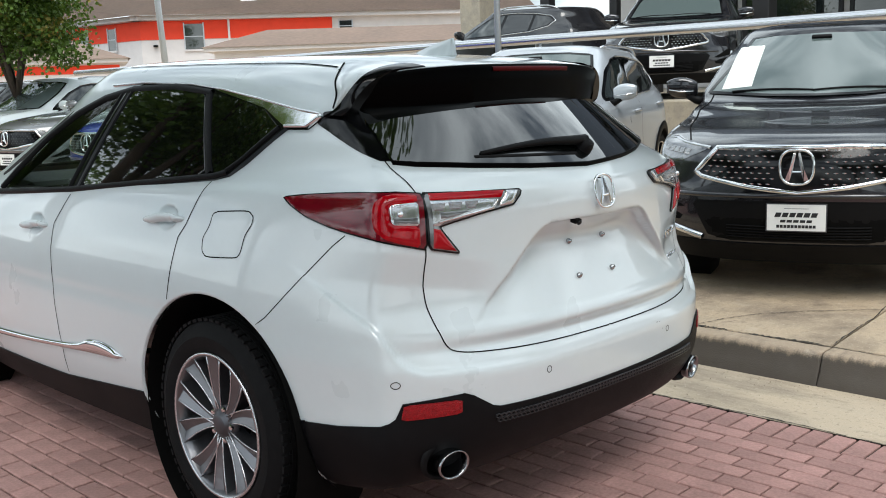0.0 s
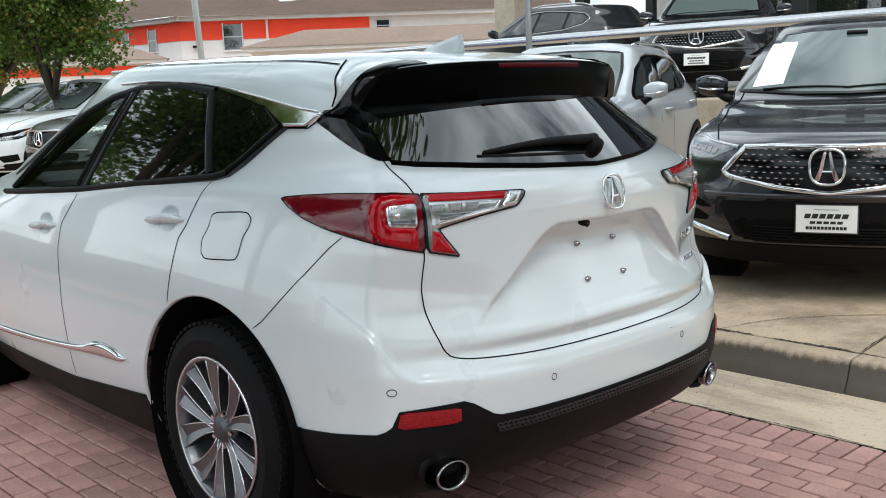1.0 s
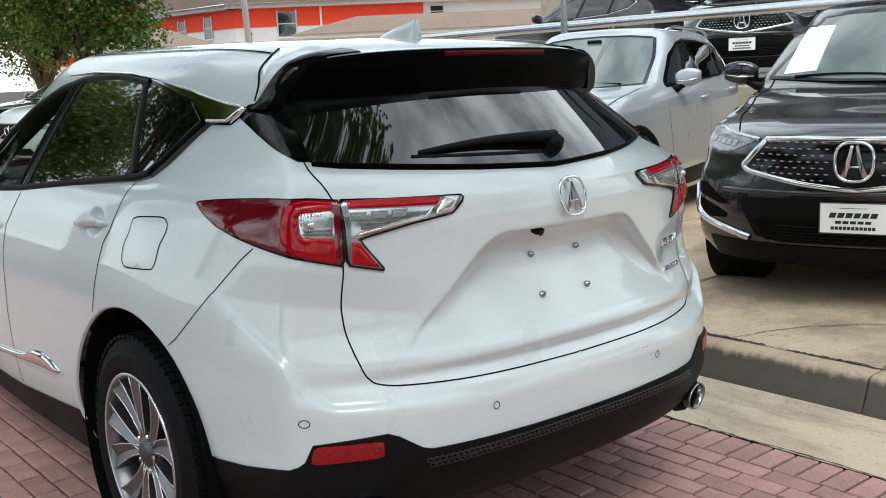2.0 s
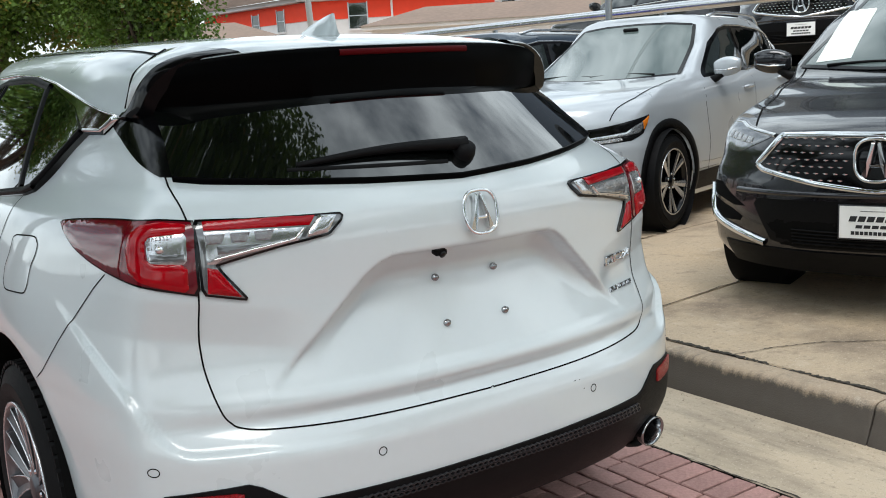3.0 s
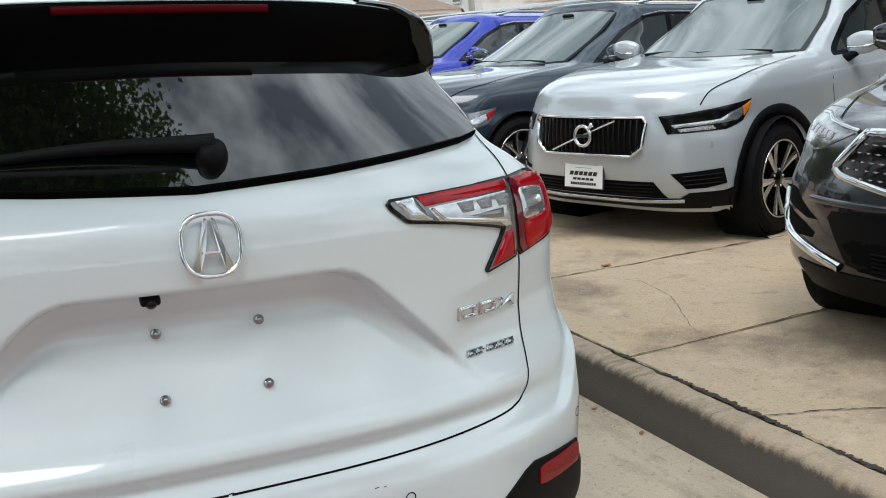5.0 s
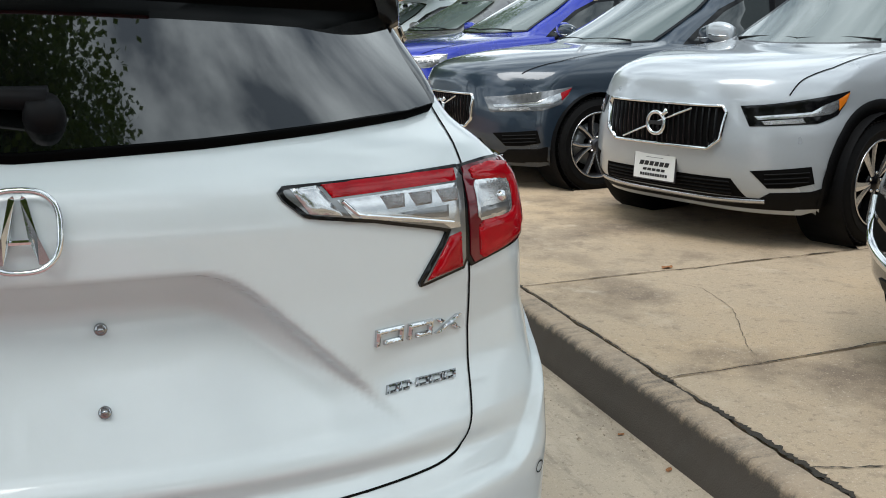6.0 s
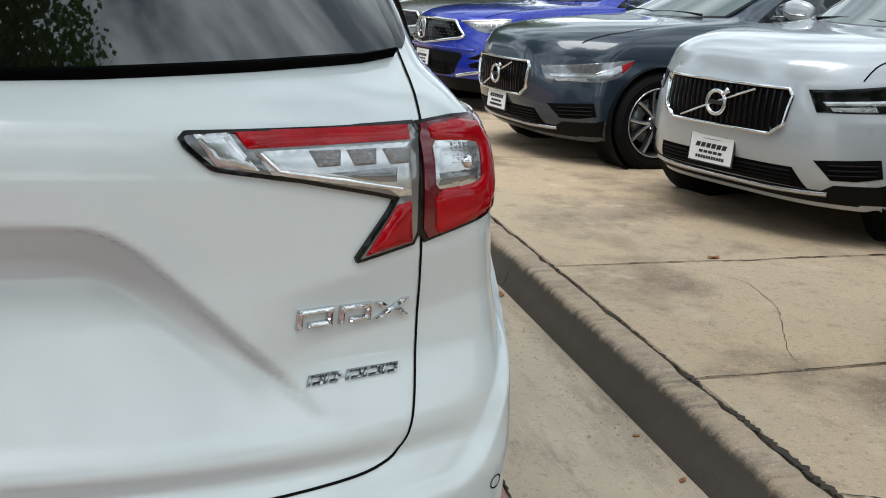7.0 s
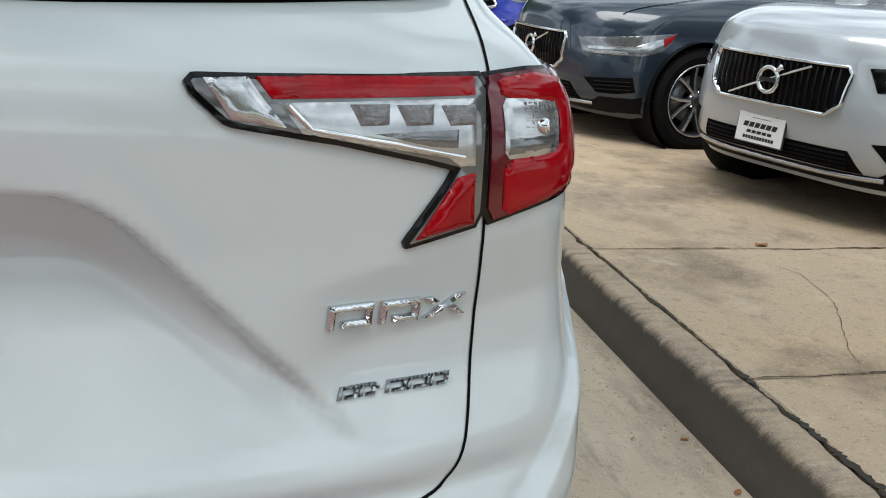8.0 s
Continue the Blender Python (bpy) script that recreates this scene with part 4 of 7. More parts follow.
def tail_lamp(side):
    s = 1 if side == "right" else -1
    c = "corner_" + side
    Q = 110
    lamp = part("tail_lamp", skin.shell("tail_lamp", c, rounded(OUTER, 0.1, 1), BLACK_GLOSS, lift=0.005, step=0.012, squeeze=Q), BLACK_GLOSS, car, "black framed tail lamp, outer half")
    deep = rounded(inset(OUTER, 0.005, Q), 0.1, 1)
    part("lens", skin.shell("lens", c, deep, DEEP_RED, lift=0.0085, step=0.012, squeeze=Q), DEEP_RED, lamp, "dark red outer lens")
    ring = [(35.2, 1.166), (41, 1.172), (44.5, 1.168), (47.0, 1.150), (47.6, 1.115), (47.0, 1.075), (44.5, 1.050), (41, 1.036), (35.0, 1.018), (35.0, 1.082), (42.9, 1.090), (43.4, 1.142), (35.2, 1.148)]
    part("light_guide", skin.shell("light_guide", c, rounded(ring, 0.15, 1), RED, lift=0.0105, step=0.006, dome=0.003, reach=0.012, squeeze=Q), RED, lamp, "bright red light guide")
    clear = [(35.0, 1.147), (40, 1.147), (43.0, 1.142), (42.6, 1.091), (40, 1.086), (35.0, 1.083)]
    cl = part("reverse_lens", skin.shell("reverse_lens", c, rounded(clear, 0.12, 1), CLEAR, lift=0.0110, step=0.008, squeeze=Q), CLEAR, lamp, "clear reversing lens")
    for k in range(7):
        for row in range(3):
            a, b = 37.8 + 0.72 * k, 1.143 - 0.0095 * row
            if a < 42.6:
                part("reflector_rib", skin.shell("reflector_rib", c, [(a, b), (a + 0.5, b), (a + 0.5, b - 0.0075), (a, b - 0.0075)], RIBBED, lift=0.0122, step=0.02, squeeze=Q), RIBBED, lamp)
    part("reflector_shelf", skin.shell("reflector_shelf", c, [(35.4, 1.106), (42.2, 1.109), (42.0, 1.094), (35.4, 1.088)], CLEAR_DARK, lift=0.0120, step=0.01, squeeze=Q), CLEAR_DARK, lamp)
    p, nrm = skin.at(c, 40.3, 1.118, 0.010)
    bm = bmesh.new()
    bmesh.ops.create_uvsphere(bm, u_segments=14, v_segments=8, radius=0.011)
    for v in bm.verts:
        v.co = p + v.co * 0.9
    part("bulb", bm, CHROME, lamp, soft=True)
    part("lower_lens", skin.shell("lower_lens", c, [(35.2, 1.078), (42.4, 1.086), (42.5, 1.062), (40, 1.050), (35.0, 1.036)], REFLEX, lift=0.0118, step=0.008, squeeze=Q), REFLEX, lamp, "red reflex lens")
    p_ = (lambda pts: pts) if s > 0 else mirrored
    inner = part("tailgate_lamp", skin.shell("tailgate_lamp", "rear", p_(rounded(INNER, 0.08, 1)), BLACK_GLOSS, lift=0.0075, step=0.010), BLACK_GLOSS, car, "arrow-shaped tail lamp half on the tailgate")
    part("lens", skin.shell("lens", "rear", p_(rounded(inset(INNER, 0.0055), 0.08, 1)), CLEAR_DARK, lift=0.0100, step=0.010), CLEAR_DARK, inner, "smoky clear lens")
    bar = [(0.415, 1.1625), (0.650, 1.167), (0.652, 1.150), (0.431, 1.143)]
    part("light_bar", skin.shell("light_bar", "rear", p_(bar), RED, lift=0.0125, step=0.008), RED, inner, "red light bar")
    line = [(0.366, 1.160), (0.408, 1.162), (0.424, 1.142), (0.446, 1.118), (0.394, 1.124)]
    part("tip_lens", skin.shell("tip_lens", "rear", p_(line), CLEAR, lift=0.0115, step=0.006, dome=0.003, reach=0.01), CLEAR, inner, "clear tip of the lens")
    body = [(0.438, 1.140), (0.652, 1.147), (0.656, 1.078), (0.638, 1.078), (0.622, 1.088), (0.462, 1.113)]
    part("clear_lens", skin.shell("clear_lens", "rear", p_(body), CLEAR, lift=0.0115, step=0.008), CLEAR, inner, "clear silvered lens")
    for a in (0.505, 0.555, 0.606):
        led = [(a + 0.004, 1.1395), (a + 0.046, 1.1405), (a + 0.046, 1.121), (a + 0.016, 1.120)]
        part("led_cell", skin.shell("led_cell", "rear", p_(led), RIBBED, lift=0.0135, step=0.006, dome=0.003, reach=0.008), RIBBED, inner)
    part("reflector_strip", skin.shell("reflector_strip", "rear", p_([(0.535, 1.113), (0.632, 1.116), (0.632, 1.098), (0.60, 1.100)]), CLEAR_DARK, lift=0.0130, step=0.008), CLEAR_DARK, inner)
    part("chrome_line", skin.ribbon("chrome_line", "rear", p_([(0.446, 1.137), (0.470, 1.1165), (0.56, 1.103), (0.640, 1.088)]), 0.006, CHROME, height=0.0150), CHROME, inner)
    low = [(0.656, 1.071), (0.636, 1.066), (0.593, 1.000), (0.661, 1.014)]
    part("lower_lens", skin.shell("lower_lens", "rear", p_(low), RED, lift=0.0120, step=0.006, dome=0.004, reach=0.012), RED, inner, "red lower lens")
    part("reflex", skin.shell("reflex", "rear", p_([(0.654, 1.064), (0.640, 1.060), (0.620, 1.032), (0.655, 1.030)]), REFLEX, lift=0.0132, step=0.008), REFLEX, inner)


for side in ("left", "right"):
    tail_lamp(side)

# lower black cladding round the tail
top = [skin.turn_of("left", -0.432, 0.478)] + [skin.turn_of("corner_left", a, b) for a, b in ((60, 0.488), (47, 0.508), (44.8, 0.519), (43.3, 0.532), (41.5, 0.577), (34, 0.584), (25.8, 0.591))]
top += [skin.turn_of("rear", a, b) for a, b in ((-0.62, 0.580), (-0.560, 0.540), (-0.535, 0.533), (-0.40, 0.529), (-0.2, 0.524))]
top_all = top + [(0.0, 0.522)] + [(-a, b) for a, b in top[::-1]]
edge = top[0][0]
clad = top_all + [(-edge + 1, 0.34), (-edge - 3, 0.25), (40, 0.24), (0, 0.25), (-40, 0.24), (edge + 3, 0.25), (edge - 1, 0.34)]
cladding = part("bumper_cladding", skin.shell("bumper_cladding", "round", clad, PLASTIC, lift=0.006, step=0.018, squeeze=62), PLASTIC, car, "matt black lower bumper cladding")
# grille strip: two rows of small cells
bm = bmesh.new()
for row in range(2):
    for k in range(64):
        a = -0.545 + 1.09 * (k + 0.5 * row) / 64
        zc = 0.5055 - 0.0135 * row
        p, nrm = skin.at("rear", a, zc, 0.0065)
        t = Vector((1, 0, 0)) - nrm * nrm.x
        t.normalize()
        u = nrm.cross(t)
        vs = [[bm.verts.new(p + nrm * h + (t * math.cos(q) * 1.35 + u * math.sin(q)) * r) for q in (math.pi / 6 + i * math.pi / 3 for i in range(6))] for r, h in ((0.0082, 0.0), (0.0078, 0.006), (0.0056, 0.006), (0.0050, 0.0))]
        for a_, b_ in zip(vs, vs[1:]):
            for i in range(6):
                bm.faces.new((a_[i], a_[(i + 1) % 6], b_[(i + 1) % 6], b_[i]))
part("grille_strip", bm, PLASTIC_SHEEN, cladding, "black honeycomb strip")
for s in (1, -1):
    side = "right" if s > 0 else "left"
    part("reflector", skin.shell("reflector", "corner_" + side, rounded([(41.2, 0.574), (26.8, 0.575), (26.8, 0.533), (42.0, 0.528)], 0.1, 1), REFLEX, lift=0.0105, step=0.01, squeeze=110), REFLEX, car, "red rear reflector")
    for way, a, b in (("rear", s * 0.338, 0.607), ("rear", s * 0.822, 0.633)):
        ring = circle(a, b, 0.0100, 22)
        part("parking_sensor", skin.ribbon("parking_sensor", way, ring, 0.0025, SEAM, lift=0.001, step=0.004, closed=True), SEAM, car)

# seams between quarter panel and bumper, doors, fuel flap
DOOR_R = [(0.115, 1.188), (0.150, 1.105), (0.180, 1.045), (0.218, 1.00), (0.240, 0.90), (0.265, 0.78)]
for s in (1, -1):
    side = "right" if s > 0 else "left"
    part("shut_line", skin.ribbon("shut_line", "corner_" + side, [(56.4, 1.056), (61, 1.022), (67.5, 0.965), (87.7, 0.785), (95, 0.738)], 0.0035, SEAM, lift=0.0008, squeeze=110), SEAM, car)
    part("shut_line", skin.ribbon("shut_line", side, DOOR_R, 0.005, SEAM), SEAM, car)
    part("shut_line", skin.ribbon("shut_line", side, [(1.065, 1.10), (1.165, 0.98), (1.172, 0.88), (1.15, 0.65), (1.12, 0.48), (1.13, 0.36)], 0.005, SEAM), SEAM, car)
FLAP = [(0.030, 1.096), (-0.150, 1.108), (-0.178, 1.090), (-0.176, 1.066), (-0.150, 1.030), (-0.140, 0.975), (-0.125, 0.958), (0.035, 0.948), (0.062, 0.966), (0.068, 1.008), (0.040, 1.048)]
flap = part("fuel_flap", skin.shell("fuel_flap", "left", rounded(FLAP, 0.15, 2), WHITE, lift=0.0015, step=0.02), WHITE, car)
part("shut_line", skin.ribbon("shut_line", "left", rounded(FLAP, 0.15, 2), 0.004, SEAM, lift=0.0012, closed=True), SEAM, car)

# clear glass: thin, with a faint sheen
CLEAR_PANE = bpy.data.materials.new("clear_glass")
CLEAR_PANE.use_nodes = True
cn, cl_ = CLEAR_PANE.node_tree.nodes, CLEAR_PANE.node_tree.links
thin, sheen, both_ = cn.new("ShaderNodeBsdfTransparent"), cn.new("ShaderNodeBsdfGlossy"), cn.new("ShaderNodeMixShader")
thin.inputs["Color"].default_value, sheen.inputs["Roughness"].default_value, both_.inputs[0].default_value = (0.66, 0.73, 0.70, 1), 0.01, 0.07
cl_.new(thin.outputs[0], both_.inputs[1])
cl_.new(sheen.outputs[0], both_.inputs[2])
cl_.new(both_.outputs[0], cn["Material Output"].inputs["Surface"])
TRIM = surface("dark_cabin_trim", (0.022, 0.019, 0.018), 0.6, vary=0.2, bump=0.2, bump_scale=400, spec=0.3)
LINER = surface("grey_headliner", (0.16, 0.155, 0.15), 0.9, vary=0.1)

# side glass
DLO = [(1.92, 1.055), (1.07, 1.106), (0.394, 1.166), (0.10, 1.192), (0.03, 1.208), (-0.02, 1.245), (-0.165, 1.362), (-0.256, 1.362), (-0.300, 1.401), (-0.226, 1.412), (-0.01, 1.450), (0.252, 1.488), (0.50, 1.512), (0.85, 1.526), (1.10, 1.508), (1.33, 1.440), (1.55, 1.328), (1.78, 1.165), (1.90, 1.08)]
DOOR_GLASS = [(0.155, 1.208), (0.985, 1.132), (0.905, 1.500), (0.60, 1.502), (0.368, 1.478)]
QUARTER_GLASS = [(0.110, 1.212), (0.045, 1.222), (-0.01, 1.255), (-0.135, 1.362), (-0.02, 1.425), (0.14, 1.455), (0.318, 1.478)]
FRONT_GLASS = [(1.075, 1.128), (1.80, 1.087), (1.71, 1.165), (1.50, 1.312), (1.30, 1.408), (1.12, 1.466), (1.00, 1.482)]
for s in (1, -1):
    side = "right" if s > 0 else "left"
    flank_at = skin.faired(side, DLO, (4, 1), bow=0.22)
    frame_ = part("window_surround", skin.shell("window_surround", side, [p for p in DLO if p[0] < 1.02] + [(0.93, 1.512), (1.06, 1.12)], BLACK_GLOSS, lift=0.007, step=0.03, sink=0.03, on=flank_at), BLACK_GLOSS, car, "gloss black window surround")
    part("rear_door_glass", skin.shell("rear_door_glass", side, rounded(DOOR_GLASS, 0.05, 1), GLASS, lift=0.010, step=0.03, on=flank_at), GLASS, frame_, "dark tinted glass")
    part("quarter_glass", skin.shell("quarter_glass", side, rounded(QUARTER_GLASS, 0.08, 1), GLASS, lift=0.010, step=0.03, on=flank_at), GLASS, frame_, "dark tinted glass")
    part("front_door_glass", skin.shell("front_door_glass", side, rounded(FRONT_GLASS, 0.05, 1), CLEAR_PANE, lift=0.004, step=0.03, sink=0.001, on=flank_at), CLEAR_PANE, frame_, "lightly tinted glass")
    wedge = [(-0.162, 1.365), (-0.254, 1.365), (-0.296, 1.399), (-0.226, 1.408), (0.02, 1.452), (0.25, 1.486), (0.32, 1.492), (0.14, 1.459), (-0.03, 1.424)]
    part("chrome_trim", skin.shell("chrome_trim", side, wedge, CHROME, lift=0.011, step=0.02, on=flank_at), CHROME, frame_, "chrome window trim")
    part("chrome_line", skin.ribbon("chrome_line", side, [(-0.16, 1.366), (-0.255, 1.366), (-0.30, 1.403), (-0.22, 1.413), (0.02, 1.455), (0.26, 1.4905), (0.50, 1.514), (0.85, 1.528), (1.10, 1.522)], 0.008, CHROME, height=0.013, on=flank_at), CHROME, frame_)
    for nm, ln, wd, mat_ in (("pillar_cover", [(1.028, 1.128), (0.990, 1.31), (0.950, 1.492)], 0.062, BLACK_GLOSS), ("window_bar", [(0.133, 1.210), (0.235, 1.345), (0.343, 1.480)], 0.034, PLASTIC),
                             ("window_bar", [(1.075, 1.125), (1.033, 1.31), (0.985, 1.490)], 0.014, PLASTIC), ("window_bar", [(0.985, 1.130), (0.950, 1.31), (0.915, 1.492)], 0.014, PLASTIC),
                             ("window_bar", [(0.33, 1.482), (0.60, 1.508), (0.91, 1.506), (1.12, 1.474), (1.31, 1.414), (1.51, 1.318), (1.72, 1.170), (1.80, 1.09)], 0.030, PLASTIC),
                             ("window_bar", [(0.045, 1.222), (-0.01, 1.255), (-0.138, 1.364)], 0.014, PLASTIC)):
        part(nm, skin.ribbon(nm, side, ln, wd, mat_, height=0.0135 if mat_ is PLASTIC else 0.0125, on=flank_at, step=0.03), mat_, frame_)
    part("belt_strip", skin.ribbon("belt_strip", side, [(1.92, 1.066), (1.07, 1.118), (0.394, 1.178), (0.10, 1.204), (0.035, 1.219)], 0.022, PLASTIC, height=0.013, on=flank_at), PLASTIC, frame_)
    # door handles
    for y0, z0 in ((0.325, 1.048), (1.345, 0.955)):
        bm = bmesh.new()
        rows = []
        for k in range(17):
            u = k / 16
            y = y0 + 0.125 - 0.25 * u
            z = z0 - 0.008 + 0.020 * u
            p, nrm = skin.at(side, y, z)
            out = 0.034 * math.sin(math.pi * u) ** 0.35 + 0.002
            w = 0.016 * math.sin(math.pi * min(0.97, u * 0.94 + 0.03)) ** 0.4
            rows.append([bm.verts.new(p + nrm * (out - 0.014 + 0.014 * math.cos(q)) + Vector((0, 0, w * math.sin(q)))) for q in (2 * math.pi * i / 12 for i in range(12))])
        for a, b in zip(rows, rows[1:]):
            for i in range(12):
                bm.faces.new((a[i], a[(i + 1) % 12], b[(i + 1) % 12], b[i]))
        bm.faces.new(rows[0])
        bm.faces.new(rows[-1][::-1])
        part("door_handle", bm, WHITE, car, "white door handle", soft=True)
    # sill: chrome strip and black cladding
    up_ = [(0.600, 0.519), (0.70, 0.546), (0.78, 0.553), (0.857, 0.548), (0.95, 0.522), (1.118, 0.499), (1.8, 0.455), (2.3, 0.43)]
    dn_ = [(0.600, 0.517), (0.645, 0.503), (0.80, 0.494), (0.923, 0.487), (1.14, 0.471), (1.8, 0.425), (2.3, 0.40)]
    flank = skin.faired(side, up_ + dn_[::-1], (4, 2))
    cu, cd = pchip(*zip(*up_)), pchip(*zip(*dn_))
    bm, rows = bmesh.new(), []
    for y in np.r_[np.linspace(0.600, 1.2, 46), np.linspace(1.23, 2.3, 18)]:
        zu, zd = float(cu(y)), float(cd(y))
        rows.append([bm.verts.new(flank(y, zd + (zu - zd) * (0.5 - 0.5 * math.cos(q)), 0.001 + 0.016 * min(1, (zu - zd) / 0.03) * math.sin(q) ** 0.8)[0]) for q in (math.pi * k / 10 for k in range(11))])
    for a, b in zip(rows, rows[1:]):
        for i in range(10):
            bm.faces.new((a[i], a[i + 1], b[i + 1], b[i]))
    part("sill_trim", bm, CHROME, car, "chrome sill trim", soft=True)
    part("sill_cladding", skin.shell("sill_cladding", side, [(0.40, 0.410), (0.49, 0.402), (1.158, 0.345), (2.29, 0.33), (2.33, 0.21), (0.42, 0.21)], PLASTIC, lift=0.006, step=0.03), PLASTIC, car, "matt black sill cladding")

# cabin seen through the front windows
SCREEN_LINE = [(-0.66, 1.14), (0.0, 1.12), (0.66, 1.14), (0.59, 1.36), (0.52, 1.51), (0.0, 1.545), (-0.52, 1.51), (-0.59, 1.36)]
part("windscreen", skin.shell("windscreen", "front", SCREEN_LINE, CLEAR_PANE, lift=0.003, step=0.05, sink=0.001, on=skin.faired("front", SCREEN_LINE, (4, 2))), CLEAR_PANE, car, "clear windscreen")
bm = bmesh.new()
box(bm, (1.52, 0.46, 0.30), (0, 2.03, 0.96), (4, 0, 0), 0.06)
part("dashboard", bm, TRIM, car, "dark soft dashboard")
bm = bmesh.new()
hub_ = pose(-0.38, 1.72, 1.00, -68, 0, 0)
tube(bm, [hub_ @ Vector((0.185 * math.cos(q), 0.185 * math.sin(q), 0)) for q in (2 * math.pi * k / 30 for k in range(30))], 0.015, 8, closed=True)
for q in (0.1, math.pi - 0.1, 1.5 * math.pi):
    tube(bm, [hub_ @ Vector((0, 0, -0.02)), hub_ @ Vector((0.18 * math.cos(q), 0.18 * math.sin(q), 0))], [0.03, 0.014], 6)
part("steering_wheel", bm, TRIM, car, "black steering wheel", soft=True)
bm = bmesh.new()
box(bm, (0.96, 1.1, 0.02), (0, 0.85, 1.535), (0, 0, 0), 0.008)
box(bm, (1.62, 3.0, 0.02), (0, 0.9, 0.62), (0, 0, 0), 0.008)
part("cabin_lining", bm, LINER, car, "grey headliner and floor")
# added dark panel, closes off the empty rear of the body from view
bm = bmesh.new()
box(bm, (1.24, 0.05, 0.80), (0, 0.62, 1.04), (-8, 0, 0), 0.02, (0.85, 1))
part("rear_bench", bm, TRIM, car, "dark bulkhead added behind the front seats to block the view")
for s in (1, -1):
    bm = bmesh.new()
    box(bm, (0.50, 0.52, 0.18), (s * 0.37, 1.28, 0.80), (6, 0, 0), 0.05)
    box(bm, (0.50, 0.14, 0.62), (s * 0.37, 0.98, 1.10), (-14, 0, 0), 0.06, (0.82, 0.8))
    seat = part("seat", bm, TRIM, car, "dark leather front seat")
    bm = bmesh.new()
    box(bm, (0.26, 0.10, 0.17), (s * 0.37, 0.90, 1.475), (-10, 0, 0), 0.04)
    part("headrest", bm, TRIM, seat)
    bm = bmesh.new()
    tube(bm, [(s * 0.765, 1.93, 1.12), (s * 0.70, 1.66, 1.27), (s * 0.625, 1.40, 1.42), (s * 0.58, 1.20, 1.50), (s * 0.57, 0.9, 1.53)], 0.040, 8)
    part("pillar_trim", bm, TRIM, car, "dark pillar trim", soft=True)
    bm = bmesh.new()
    box(bm, (0.05, 1.0, 0.46), (s * 0.80, 1.42, 0.87), (0, 0, 0), 0.02)
    part("door_trim", bm, TRIM, car, "dark door lining")
    bm = bmesh.new()
    tube(bm, [(s * 0.79, 0.93, 1.10), (s * 0.70, 0.90, 1.32), (s * 0.60, 0.88, 1.50)], 0.05, 8)
    part("pillar_trim", bm, TRIM, car, "dark pillar trim", soft=True)

# wheel arch lips and dark wells
for wy, wz, wr in ARCHES:
    for s in (1, -1):
        side = "right" if s > 0 else "left"
        # the lip is painted, and black where the tail's cladding meets it
        for mat_, k0, k1, out in ((WHITE, 0, 34 if wy < 1 else 40, 0.010), (PLASTIC, 34, 40, 0.026)):
            if mat_ is PLASTIC and wy > 1:
                continue
            bm = bmesh.new()
            rows = []
            for k in range(k0, k1 + 1):
                q = math.pi * (-0.07 + 1.17 * k / 40)
                c, n_ = math.cos(q), math.sin(q)
                x = skin.at(side, wy + c * (wr + out), max(0.24, wz + n_ * (wr + out)))[0].x
                rows.append([bm.verts.new((x + s * d, wy + c * (wr + e), max(0.225, wz + n_ * (wr + e)))) for d, e in ((0.001 if mat_ is WHITE else 0.0065, out), (0.003 if mat_ is WHITE else 0.008, 0.002), (-0.002, -0.003), (-0.008, -0.004))])
            for a, b in zip(rows, rows[1:]):
                for i in range(3):
                    bm.faces.new((a[i], b[i], b[i + 1], a[i + 1]))
            part("arch_lip", bm, mat_, car, soft=True)
        bm = bmesh.new()
        lathe(bm, [(wr - 0.004, 0.0), (wr, 0.30), (0.25, 0.31), (0.0, 0.31)], pose(s * 0.932, wy, wz, 0, -s * 90, 0), 48)
        part("wheel_well", bm, SEAM, car, "black wheel arch liner", soft=True)

# exhaust tips
for s in (1, -1):
    ex = pose(s * 0.657 - 0.018, -0.765, 0.390, 97, 0, s * 9) @ Matrix.Diagonal((1.12, 0.92, 1, 1))
    bm = bmesh.new()
    lathe(bm, [(0.044, -0.10), (0.046, 0.05), (0.049, 0.085), (0.0495, 0.092), (0.047, 0.095), (0.043, 0.088), (0.040, 0.05), (0.039, -0.05)], ex, 40)
    pipe = part("exhaust_tip", bm, DARK_CHROME, car, "polished oval exhaust tip", soft=True)
    bm = bmesh.new()
    lathe(bm, [(0.0385, -0.02), (0.0, -0.021)], ex, 24)
    part("exhaust_bore", bm, SEAM, pipe)
    bm = bmesh.new()
    lathe(bm, [(0.075, 0.035), (0.066, 0.055), (0.060, 0.02), (0.055, -0.05)], ex, 32)
    part("exhaust_surround", bm, PLASTIC, car, soft=True)

